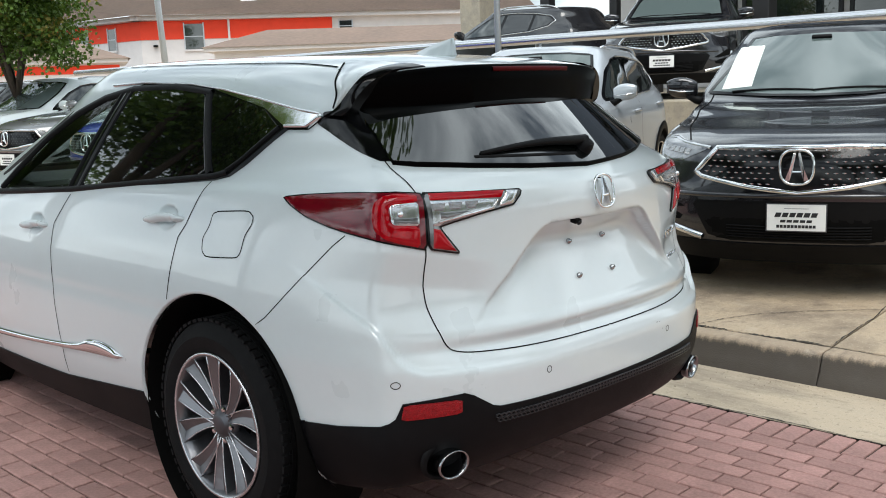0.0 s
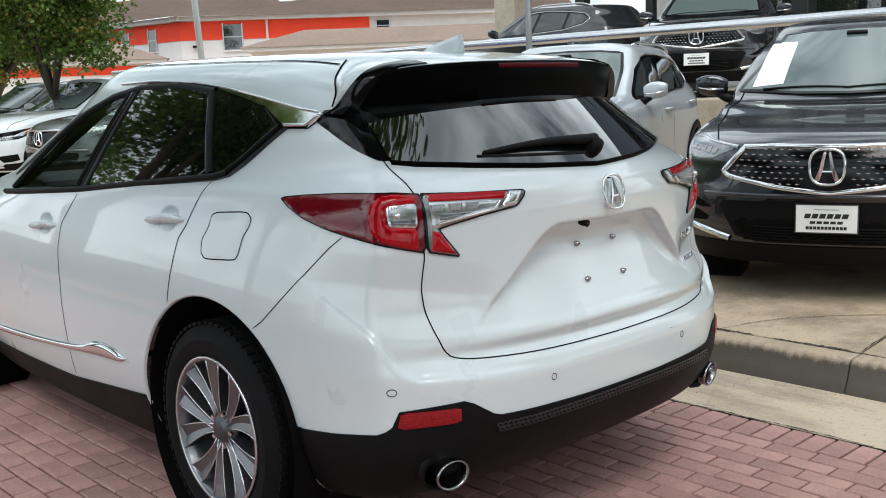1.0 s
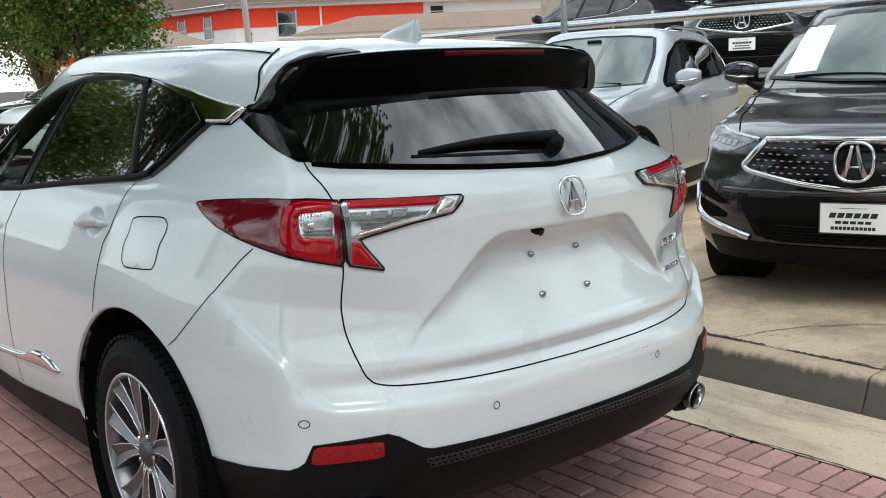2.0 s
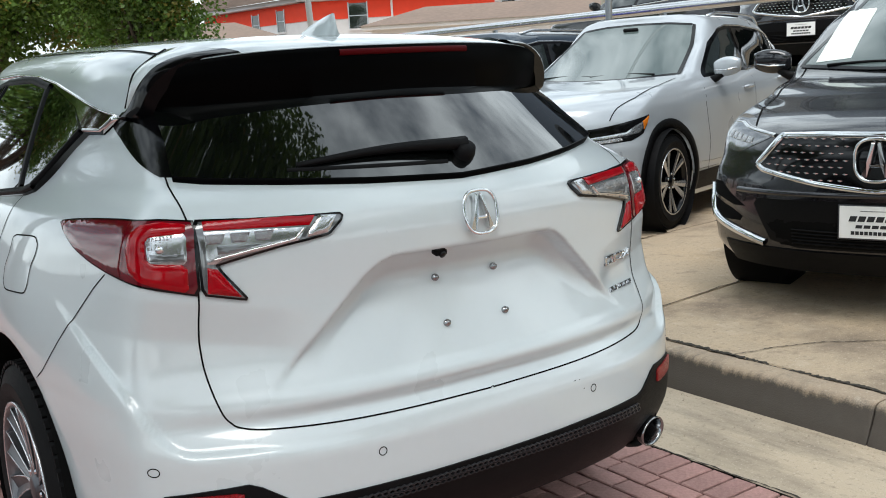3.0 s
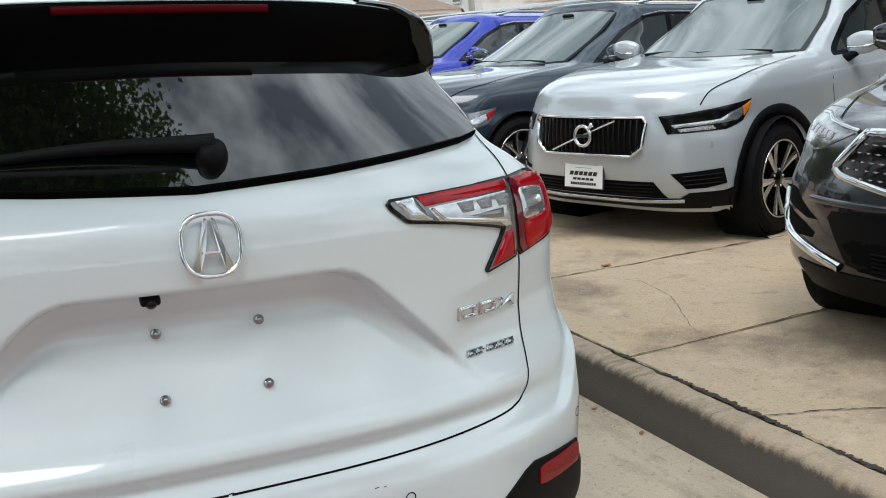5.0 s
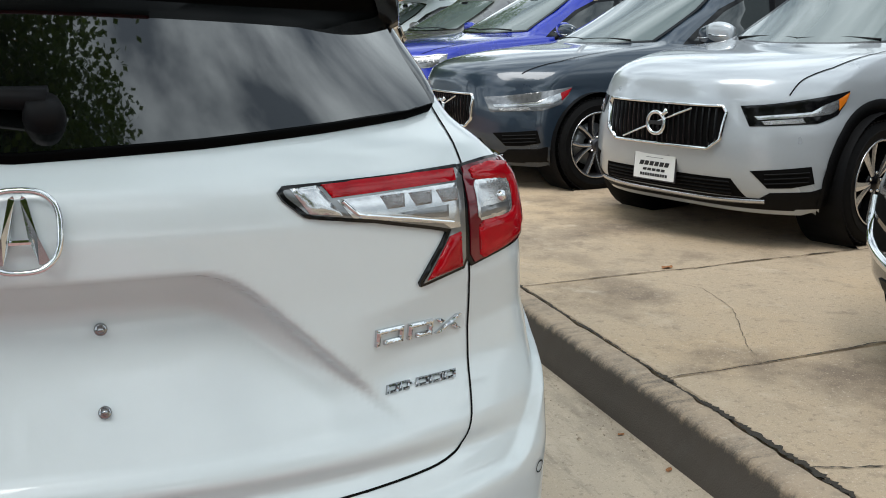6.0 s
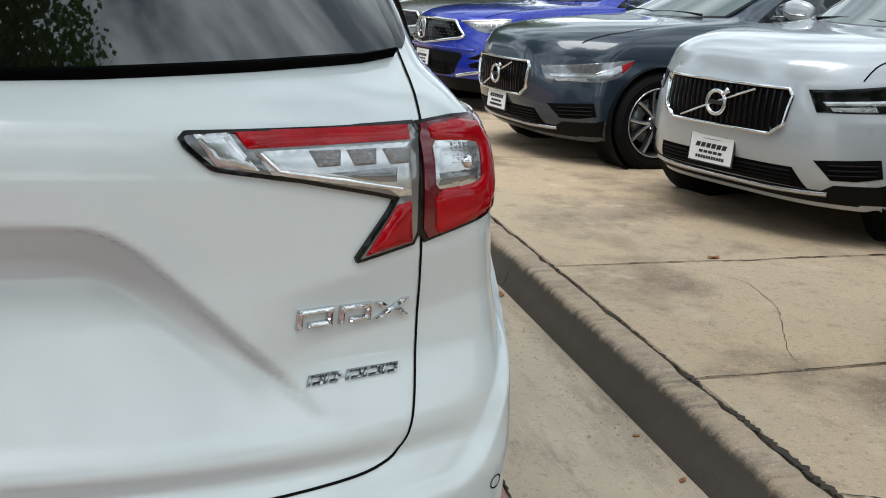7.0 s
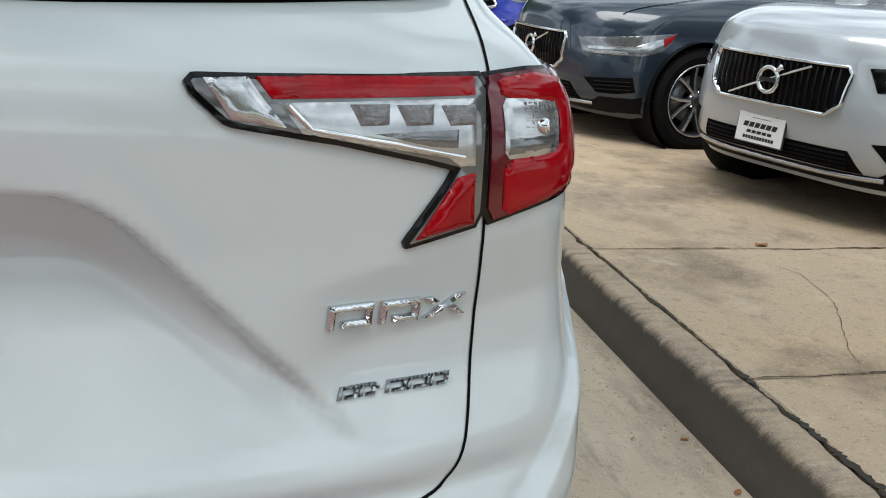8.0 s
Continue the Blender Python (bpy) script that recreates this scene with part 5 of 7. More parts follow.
# emblem, badges, plate screws, camera
def emblem(parent, place, nrm, size, mat=CHROME):
    """A rounded ring with two leaning bars that meet at the top and a short crossbar."""
    up = (Vector((0, 0, 1)) - nrm * nrm.z).normalized()
    rt = up.cross(nrm)
    to = lambda a, b, c=0.0: place + rt * a * size + up * b * size + nrm * c * size
    bm = bmesh.new()
    n = 40
    ring = []
    for k in range(n):
        q = 2 * math.pi * k / n
        c, s_ = math.cos(q), math.sin(q)
        e = 2 / 2.7
        ring.append(to(0.465 * math.copysign(abs(c) ** e, c) * (1.0 + 0.03 * s_), 0.5 * math.copysign(abs(s_) ** e, s_), 0.07))
    tube(bm, ring, size * 0.042, 8, closed=True)
    badge = part("emblem", bm, mat, parent, "chrome maker's emblem", soft=True)
    bm = bmesh.new()
    for d in (-1, 1):
        a = [to(d * 0.05, 0.44, 0.05), to(d * 0.10, 0.40, 0.10), to(d * 0.20, -0.05, 0.10), to(d * 0.34, -0.40, 0.05), to(d * 0.20, -0.40, 0.05), to(d * 0.10, -0.08, 0.13), to(d * 0.03, 0.38, 0.10)]
        b = [p - nrm * size * 0.12 for p in a]
        va, vb = [bm.verts.new(p) for p in a], [bm.verts.new(p) for p in b]
        bm.faces.new(va)
        for i in range(len(a)):
            j = (i + 1) % len(a)
            bm.faces.new((va[i], vb[i], vb[j], va[j]))
    tube(bm, [to(-0.13, -0.13, 0.08), to(0.13, -0.13, 0.08)], size * 0.035, 6)
    part("emblem_mark", bm, mat, badge)
    return badge


p, nrm = skin.at("rear", 0.006, 1.127, 0.004)
emblem(tailgate, p, nrm, 0.108)


def raised(parent, name, shapes, material, height=0.006, hole=None):
    """Flat raised figures on the tailgate, given as outlines of x and z."""
    for sh in shapes:
        part(name, skin.shell(name, "rear", sh, material, lift=height, step=0.003, drop=0.0015, dome=0.0015, reach=0.004), material, parent, "chrome badge")


def frame_figure(x0, x1, z0, z1, lean, t):
    """Four bars round an oblong, as one closed band cut open at its foot."""
    k = lambda x, z: (x + lean * (z - z0), z)
    return [k(x0, z0), k(x0 + t, z0), k(x0 + t, z1 - t), k(x1 - t, z1 - t), k(x1 - t, z0 + t), k(x0 + 2 * t, z0 + t), k(x0 + 2 * t, z0), k(x1, z0), k(x1, z1), k(x0, z1)]


raised(tailgate, "badge_bar", [frame_figure(0.502, 0.553, 0.9035, 0.931, 0.05, 0.008), frame_figure(0.562, 0.609, 0.903, 0.930, 0.05, 0.008),
       [(0.615, 0.903), (0.626, 0.903), (0.668, 0.929), (0.657, 0.929)], [(0.615, 0.928), (0.626, 0.928), (0.634, 0.9225), (0.625, 0.919)], [(0.648, 0.911), (0.6565, 0.9145), (0.668, 0.903), (0.657, 0.903)]], BADGE)
x = 0.519
for w in (0.022, 0.019, 0.007, 0.024, 0.026, 0.022):
    raised(tailgate, "badge_bar", [frame_figure(x, x + w, 0.823, 0.8365, 0.25, 0.0042)] if w > 0.01 else [[(x, 0.829), (x + w, 0.829), (x + w, 0.832), (x, 0.832)]], DARK_CHROME, 0.005)
    x += w + 0.0025
for a in (-1, 1):
    for zc, off in ((0.967, 0.0), (0.856, 0.0)):
        p, nrm = skin.at("rear", a * 0.0925 + 0.004, zc, 0.0)
        m = Matrix.Translation(p) @ nrm.to_track_quat("Z", "Y").to_matrix().to_4x4()
        bm = bmesh.new()
        lathe(bm, [(0.0095, 0.0), (0.0095, 0.006), (0.0075, 0.008), (0.0060, 0.008), (0.0055, 0.014), (0.0, 0.015)], m, 12)
        part("plate_screw", bm, DARK_CHROME, tailgate, "bare plate screw", soft=True)
bm = bmesh.new()
box(bm, (0.034, 0.026, 0.016), (-0.098, -0.862, 1.039), (15, 0, 0), 0.005)
cam_pod = part("camera_pod", bm, PLASTIC, tailgate, "black reversing camera")
bm = bmesh.new()
lathe(bm, [(0.009, 0), (0.009, 0.004), (0.006, 0.006), (0, 0.007)], pose(-0.098, -0.874, 1.034, 120, 0, 0), 14)
part("camera_lens", bm, BLACK_GLOSS, cam_pod, soft=True)

# wiper
line = []
for k in range(15):
    u = k / 14
    a, b = 0.045 - 0.44 * u, 1.262 - 0.004 * u + 0.012 * math.sin(math.pi * u)
    line.append(skin.at("rear", a, b, 0.040 - 0.020 * u)[0])
bm = bmesh.new()
tube(bm, line, [0.019 - 0.012 * (k / 14) ** 0.6 for k in range(15)], 8)
wiper = part("wiper", bm, PLASTIC, car, "black rear wiper", soft=True)
bm = bmesh.new()
tube(bm, [skin.at("rear", -0.02 - 0.40 * k / 12, 1.240 + 0.001 * k, 0.014)[0] for k in range(13)], [0.007] * 13, 6)
part("wiper_blade", bm, RUBBER, wiper, soft=True)
bm = bmesh.new()
p, nrm = skin.at("rear", 0.040, 1.252, 0.0)
m = Matrix.Translation(p) @ nrm.to_track_quat("Z", "Y").to_matrix().to_4x4()
lathe(bm, [(0.030, 0.0), (0.028, 0.03), (0.022, 0.048), (0.0, 0.052)], m, 20)
part("wiper_pivot", bm, PLASTIC, wiper, soft=True)

# scuffs on the bumper
for a, b, w, h in ((0.265, 0.641, 0.010, 0.0022), (0.284, 0.640, 0.006, 0.002), (0.472, 0.690, 0.008, 0.004), (-0.004, 0.6835, 0.012, 0.003), (0.30, 0.612, 0.004, 0.003)):
    part("scuff", skin.shell("scuff", "rear", [(a, b), (a + w, b + 0.3 * h), (a + w * 0.8, b + h), (a + w * 0.2, b + h * 0.7)], PLASTIC, lift=0.0010 if b < 0.7 else 0.003, step=0.01), PLASTIC, car)


# wheels
def wheel(parent, m, pairs=5, outer=0.370, rim=0.247, width=0.225, face=ALLOY, pocket=GUN, cap_emblem=True, twin=0.30, flat=False):
    """A tyre with tread blocks and a spoked rim; the axle is m's z, outwards."""
    bm = bmesh.new()
    h = width / 2
    prof = [(rim - 0.004, -h + 0.02), (rim + 0.015, -h + 0.004), ((rim + outer) / 2, -h - 0.006), (outer - 0.02, -h + 0.012), (outer - 0.004, -h + 0.035)]
    for k in range(-3, 4):
        c = k * (width - 0.085) / 7
        prof += [(outer, c - 0.007), (outer, c + 0.007), (outer - 0.008, c + 0.008), (outer - 0.008, c + 0.012)]
    prof += [(outer - 0.004, h - 0.035), (outer - 0.02, h - 0.012), (outer - 0.055, h + 0.001), ((rim + outer) / 2, h + 0.006), (rim + 0.022, h + 0.001), (rim + 0.012, h - 0.004), (rim - 0.004, h - 0.012)]
    lathe(bm, prof, m, 72)
    tyre = part("tyre", bm, RUBBER, parent, "black tyre", soft=True)
    tyre.data.set_sharp_from_angle(angle=radians(35))
    bm = bmesh.new()
    for k in range(64):
        q = 2 * math.pi * k / 64
        mm = m @ pose(0, 0, 0, 0, 0, math.degrees(q))
        for z in (-h + 0.028, h - 0.028):
            box(bm, (0.010, 0.024, 0.030), (0, 0, 0))
            for v in bm.verts[-8:]:
                v.co = mm @ (Vector((outer - 0.006, 0, z)) + v.co)
    tagged(part("tread", bm, RUBBER, tyre), kind="stuff")
    bm = bmesh.new()
    lathe(bm, [(rim + 0.006, h - 0.006), (rim + 0.006, h + 0.001), (rim - 0.003, h + 0.001), (rim - 0.010, h - 0.008), (rim - 0.018, h - 0.05), (rim - 0.030, -h + 0.06), (rim - 0.030, -h + 0.02)], m, 64)
    ring = part("rim", bm, SATIN if face is SATIN else pocket, parent, "grey alloy rim", soft=True)
    bm = bmesh.new()
    lathe(bm, [(rim + 0.007, h - 0.002), (rim + 0.007, h + 0.0025), (rim - 0.002, h + 0.0025), (rim - 0.004, h - 0.004)], m, 64)
    part("rim_edge", bm, ALLOY if face is SATIN else face, ring, "bright machined rim edge", soft=True)
    for k in range(pairs):
        for d in (-1, 1):
            q0 = 2 * math.pi * k / pairs
            rows = []
            for i in range(6):
                u = i / 5
                r = 0.045 + (rim - 0.010 - 0.045) * u
                q = q0 + d * (0.10 + (twin - 0.10) * u ** 0.8) + 0.0
                w = (0.024 + 0.046 * u ** 1.3 if face is SATIN else 0.017 + 0.004 * u) if not flat else 0.022 + 0.028 * u
                hz = h - 0.028 + 0.022 * u ** 1.5
                rows.append((r, q, w, hz))
            bmf, bms = bmesh.new(), bmesh.new()
            fr, sr = [], []
            for u_, (r, q, w, hz) in zip(np.linspace(0, 1, 6), rows):
                t = Vector((-math.sin(q), math.cos(q), 0))
                c = Vector((r * math.cos(q), r * math.sin(q), 0))
                a, b = c - t * w * 0.55, c + t * w * 0.55
                fr.append([bmf.verts.new(m @ (p + Vector((0, 0, z)))) for p, z in (((a, hz + 0.002), (c, hz - 0.012 * u_ ** 0.5), (b, hz + 0.002)) if face is SATIN else ((a, hz), (c, hz + 0.004), (b, hz)))])
                sr.append([bms.verts.new(m @ (p + Vector((0, 0, z)))) for p, z in ((a - t * 0.006, hz - 0.045), (a, hz - 0.0008), (c, hz - 0.018), (b, hz - 0.0008), (b + t * 0.006, hz - 0.045))])
            edge_pts = {e: [r_[e].co.copy() for r_ in fr] for e in (0, 2)}
            for bm_, rr in ((bmf, fr), (bms, sr)):
                for x_, y_ in zip(rr, rr[1:]):
                    for i in range(len(x_) - 1):
                        bm_.faces.new((x_[i], x_[i + 1], y_[i + 1], y_[i]))
            sp = part("spoke", bms, pocket, ring, soft=False)
            bmesh.ops.recalc_face_normals(bmf, faces=bmf.faces)
            me = bpy.data.meshes.new("spoke_face")
            bmf.to_mesh(me)
            bmf.free()
            me.materials.append(face)
            part("spoke_face", me, face, ring)
            if face is SATIN:
                bm = bmesh.new()
                for e in (0, 2):
                    tube(bm, [v for v in edge_pts[e]], 0.0028, 5)
                part("spoke_edge", bm, ALLOY, ring, "bright machined spoke edge", soft=True)
    bm = bmesh.new()
    lathe(bm, [(0.070, h - 0.050), (0.066, h - 0.030), (0.040, h - 0.022), (0.034, h - 0.016), (0.030, h - 0.014), (0.0, h - 0.013)], m, 30)
    part("hub", bm, pocket, ring, soft=True)
    for k in range(5):
        q = 2 * math.pi * (k + 0.5) / 5
        bm = bmesh.new()
        lathe(bm, [(0.010, -0.03), (0.010, 0.002), (0.007, 0.006), (0, 0.007)], m @ Matrix.Translation((0.057 * math.cos(q), 0.057 * math.sin(q), h - 0.026)), 8)
        part("wheel_nut", bm, CHROME, ring)
    bm = bmesh.new()
    lathe(bm, [(0.165, h - 0.115), (0.165, h - 0.105), (0.07, h - 0.10)], m, 40)
    part("brake_disc", bm, STEEL, parent, "grey brake disc", soft=True)
    bm = bmesh.new()
    lathe(bm, [(rim - 0.032, -h + 0.03), (0.0, -h + 0.03)], m, 32)
    part("wheel_back", bm, SEAM, parent)


for wy in (0.0, 2.75):
    for s in (1, -1):
        wheel(car, pose(s * 0.825, wy + 0.030, 0.369, 0, s * 90, 0) @ pose(0, 0, 0, 0, 0, 17), face=SATIN, twin=0.33)

# ---- other cars, facing the kerb ----
# in their own frame: nose towards +y, origin on the ground under the rear axle
def parked(x, y, turn, nose, z=DECK, pitch=0.0):
    """The pose of a car whose nose tip is at (x, y) and which heads turn degrees from -x towards -y."""
    return Matrix.Translation((x, y, z)) @ pose(0, 0, 0, 0, 0, 90 + turn) @ pose(0, 0, 0, pitch, 0, 0) @ Matrix.Translation((0, -nose, 0))


def suv_levels(wide=0.95, nose=3.67, bonnet=1.0, flat=2.5, tall=1.0, back=0.0, cowl=0.0, full=0.0):
    """Rings of a crossover: half width, nose, bonnet edge height, how flat the face is, height factor, shift of the tail and of the windscreen."""
    w, b = wide / 0.95, bonnet - 0.97
    rows = []
    for z, hw, r0, rp, rx, ry, f0, fp, fx, fy in (
        (0.20, 0.91, -0.60, 3.0, 0.76, -0.50, 3.46, 3.2, 0.80, 3.20), (0.34, 0.94, -0.84, 3.0, 0.79, -0.66, 3.60, 3.0, 0.84, 3.26), (0.48, 0.950, -0.93, 3.3, 0.83, -0.72, 3.65, 2.8, 0.85, 3.26),
        (0.64, 0.950, -0.94, 3.3, 0.84, -0.72, 3.67, 2.6, 0.85, 3.24), (0.78 + b * 0.6, 0.950, -0.91, 2.6, 0.83, -0.71, 3.665, 2.5, 0.82, 3.20), (0.88 + b, 0.945, -0.90, 2.2, 0.81, -0.70, 3.63, 2.4, 0.82, 3.12),
        (0.94 + b, 0.937, -0.895, 2.0, 0.80, -0.70, 3.54, 2.4, 0.815, 3.00), (0.985 + b, 0.925, -0.893, 2.0, 0.79, -0.70, 3.36, 2.4, 0.81, 2.85), (1.03 + b * 0.8, 0.905, -0.893, 2.0, 0.785, -0.69, 3.02, 2.4, 0.80, 2.62),
        (1.07 + b * 0.6, 0.885, -0.89, 2.0, 0.78, -0.69, 2.62 + cowl, 2.4, 0.785, 2.38 + cowl), (1.105 + b * 0.4, 0.865, -0.885, 2.0, 0.775, -0.68, 2.36 + cowl, 2.3, 0.765, 2.12 + cowl), (1.16, 0.835, -0.87, 2.0, 0.76, -0.66, 2.22 + cowl, 2.2, 0.75, 1.98 + cowl),
        (1.24, 0.790, -0.80, 2.1, 0.70, -0.59, 2.07 + cowl, 2.2, 0.72, 1.84 + cowl), (1.32, 0.752, -0.71, 2.2, 0.675, -0.49, 1.90 + cowl, 2.2, 0.69, 1.69 + cowl), (1.40, 0.710, -0.63, 2.3, 0.65, -0.38, 1.72 + cowl, 2.2, 0.655, 1.54 + cowl),
        (1.52, 0.650, -0.56, 2.4, 0.59, -0.33, 1.46 + cowl, 2.2, 0.60, 1.36), (1.585, 0.585, -0.50, 2.5, 0.52, -0.27, 1.38 + cowl, 2.2, 0.53, 1.30), (1.615, 0.47, -0.40, 2.5, 0.41, -0.20, 1.32, 2.2, 0.42, 1.28),
        (1.628, 0.30, -0.20, 2.5, 0.26, -0.10, 1.27, 2.2, 0.25, 1.25), (1.632, 0.02, 0.10, 2.5, 0.015, 0.11, 1.22, 2.2, 0.015, 1.21)):
        k = smooth(3.0, 3.3, f0)
        fx += full * (smooth(1.04, 0.92, z) * smooth(0.10, 0.34, z) + 0.75 * smooth(1.08, 1.15, z) * smooth(1.56, 1.45, z))
        rows.append((z if z < 1.12 else 1.12 + (z - 1.12) * tall, hw * w, r0 + back, rp, rx * w, ry + back, f0 + (nose - 3.67) * k, fp * flat / 2.5 if f0 > 3.2 else fp, fx * w, fy + (nose - 3.67) * k))
    return rows


def suv_body(levels, paint, tall=1.0, axle=2.75, press=None):
    return loft_body("body", levels, (0.15, 1.2), (1.2, 0.017, 1.40, 1.60), paint, rings=110, arc=70, side=90, press=press, wheels=((0, 0.36, 0.40), (axle, 0.36, 0.40)))


DARK_AT, SILVER_AT, DENIM_AT, BLUE_AT = parked(2.73, -0.29, 20, 3.67, DECK, -0.8), parked(3.14, 2.84, 19, 3.58), parked(2.64, 5.30, 9, 3.62, DECK - 0.02), parked(2.70, 8.2, 10, 3.67)
dark_mesh = suv_body(suv_levels(bonnet=0.965, tall=1.04, cowl=0.16, full=0.055), GRAPHITE)
silver_mesh = suv_body(suv_levels(0.925, 3.58, 1.02, 3.2, 1.03, 0.15, -0.05), SILVER, 2.70)
denim_mesh = suv_body(suv_levels(0.945, 3.62, 0.98, 3.0, 1.02, 0.0, -0.05), DENIM)
dark_skin, silver_skin, denim_skin = (Skin(m, (0.35, -0.25, 2.95)) for m in (dark_mesh, silver_mesh, denim_mesh))
dark = empty("dark_suv", DARK_AT, "dark grey metallic crossover parked nose to the kerb", "car")
silver = empty("silver_suv", SILVER_AT, "pale silver compact crossover parked nose to the kerb", "car")
denim = empty("blue_grey_suv", DENIM_AT, "blue grey metallic crossover parked in the row", "car")
# ---- bodies placed ----


def both(fn):
    for sd, sg in (("right", 1), ("left", -1)):
        fn(sd, sg)


def number_plate(parent, sk, cx, cz, w=0.305, h=0.152):
    """A dealer's plate in a dark frame; its lettering as plain bars."""
    p, nrm = sk.at("front", cx, cz, 0.012)
    m = Matrix.Translation(p) @ Vector((nrm.x * 0.3, nrm.y, 0.05)).to_track_quat("Z", "Y").to_matrix().to_4x4()
    bm = bmesh.new()
    box(bm, (w + 0.014, h + 0.014, 0.012), (0, 0, 0), (0, 0, 0), 0.003)
    bm.transform(m)
    plate = part("number_plate", bm, GUN, parent, "white dealer plate in a dark frame")
    bm = bmesh.new()
    box(bm, (w, h, 0.004), (0, 0, 0.0065), (0, 0, 0), 0.001)
    bm.transform(m)
    part("plate_face", bm, PLATE, plate)
    for by, bw, bh, count, lean in ((0.016, 0.74, 0.17, 6, 0.35), (-0.020, 0.56, 0.10, 5, 0.2), (-0.050, 0.68, 0.11, 11, 0.0), (0.052, 0.42, 0.014, 1, 0.0)):
        step = w * bw / count
        for k in range(count):
            bm = bmesh.new()
            box(bm, (step * (0.80 if count > 1 else 1.0), h * bh, 0.0016), (0, 0, 0.0095))
            for v in bm.verts:
                v.co.x += lean * v.co.y + step * (k + 0.5) - w * bw / 2
                v.co.y += by
            bm.transform(m)
            part("lettering_bar", bm, INK, plate)


def mirror_of(parent, sd, sg, x, y, z, paint, sk):
    """A door mirror: shell, dark foot and indicator strip."""
    bm = bmesh.new()
    rows = []
    for k in range(9):
        u = k / 8
        w = math.sin(math.pi * (0.12 + 0.76 * u)) ** 0.5
        rows.append([bm.verts.new(Vector((sg * (x - 0.10 + 0.22 * u), y + 0.055 * w * math.cos(q) * (0.7 + 0.3 * math.sin(q)) + 0.02 * u, z + 0.078 * w * math.copysign(abs(math.sin(q)) ** 0.7, math.sin(q)) + 0.015 * u))) for q in (2 * math.pi * i / 14 for i in range(14))])
    for a, b in zip(rows, rows[1:]):
        for i in range(14):
            bm.faces.new((a[i], a[(i + 1) % 14], b[(i + 1) % 14], b[i]))
    bm.faces.new(rows[0])
    bm.faces.new(rows[-1][::-1])
    mir = part("door_mirror", bm, paint, parent, "door mirror", soft=True)
    bm = bmesh.new()
    base, _ = sk.at(sd, y, z - 0.10)
    tube(bm, [base - Vector((sg * 0.02, 0, 0)), Vector((sg * (x - 0.09), y, z - 0.085)), Vector((sg * (x - 0.03), y, z - 0.05))], [0.035, 0.03, 0.025], 8)
    part("mirror_foot", bm, PLASTIC, mir, soft=True)
    bm = bmesh.new()
    tube(bm, [Vector((sg * (x - 0.08), y + 0.052, z - 0.02)), Vector((sg * (x + 0.02), y + 0.060, z - 0.018)), Vector((sg * (x + 0.10), y + 0.045, z - 0.005))], 0.006, 6)
    part("mirror_strip", bm, CHROME, mir, soft=True)


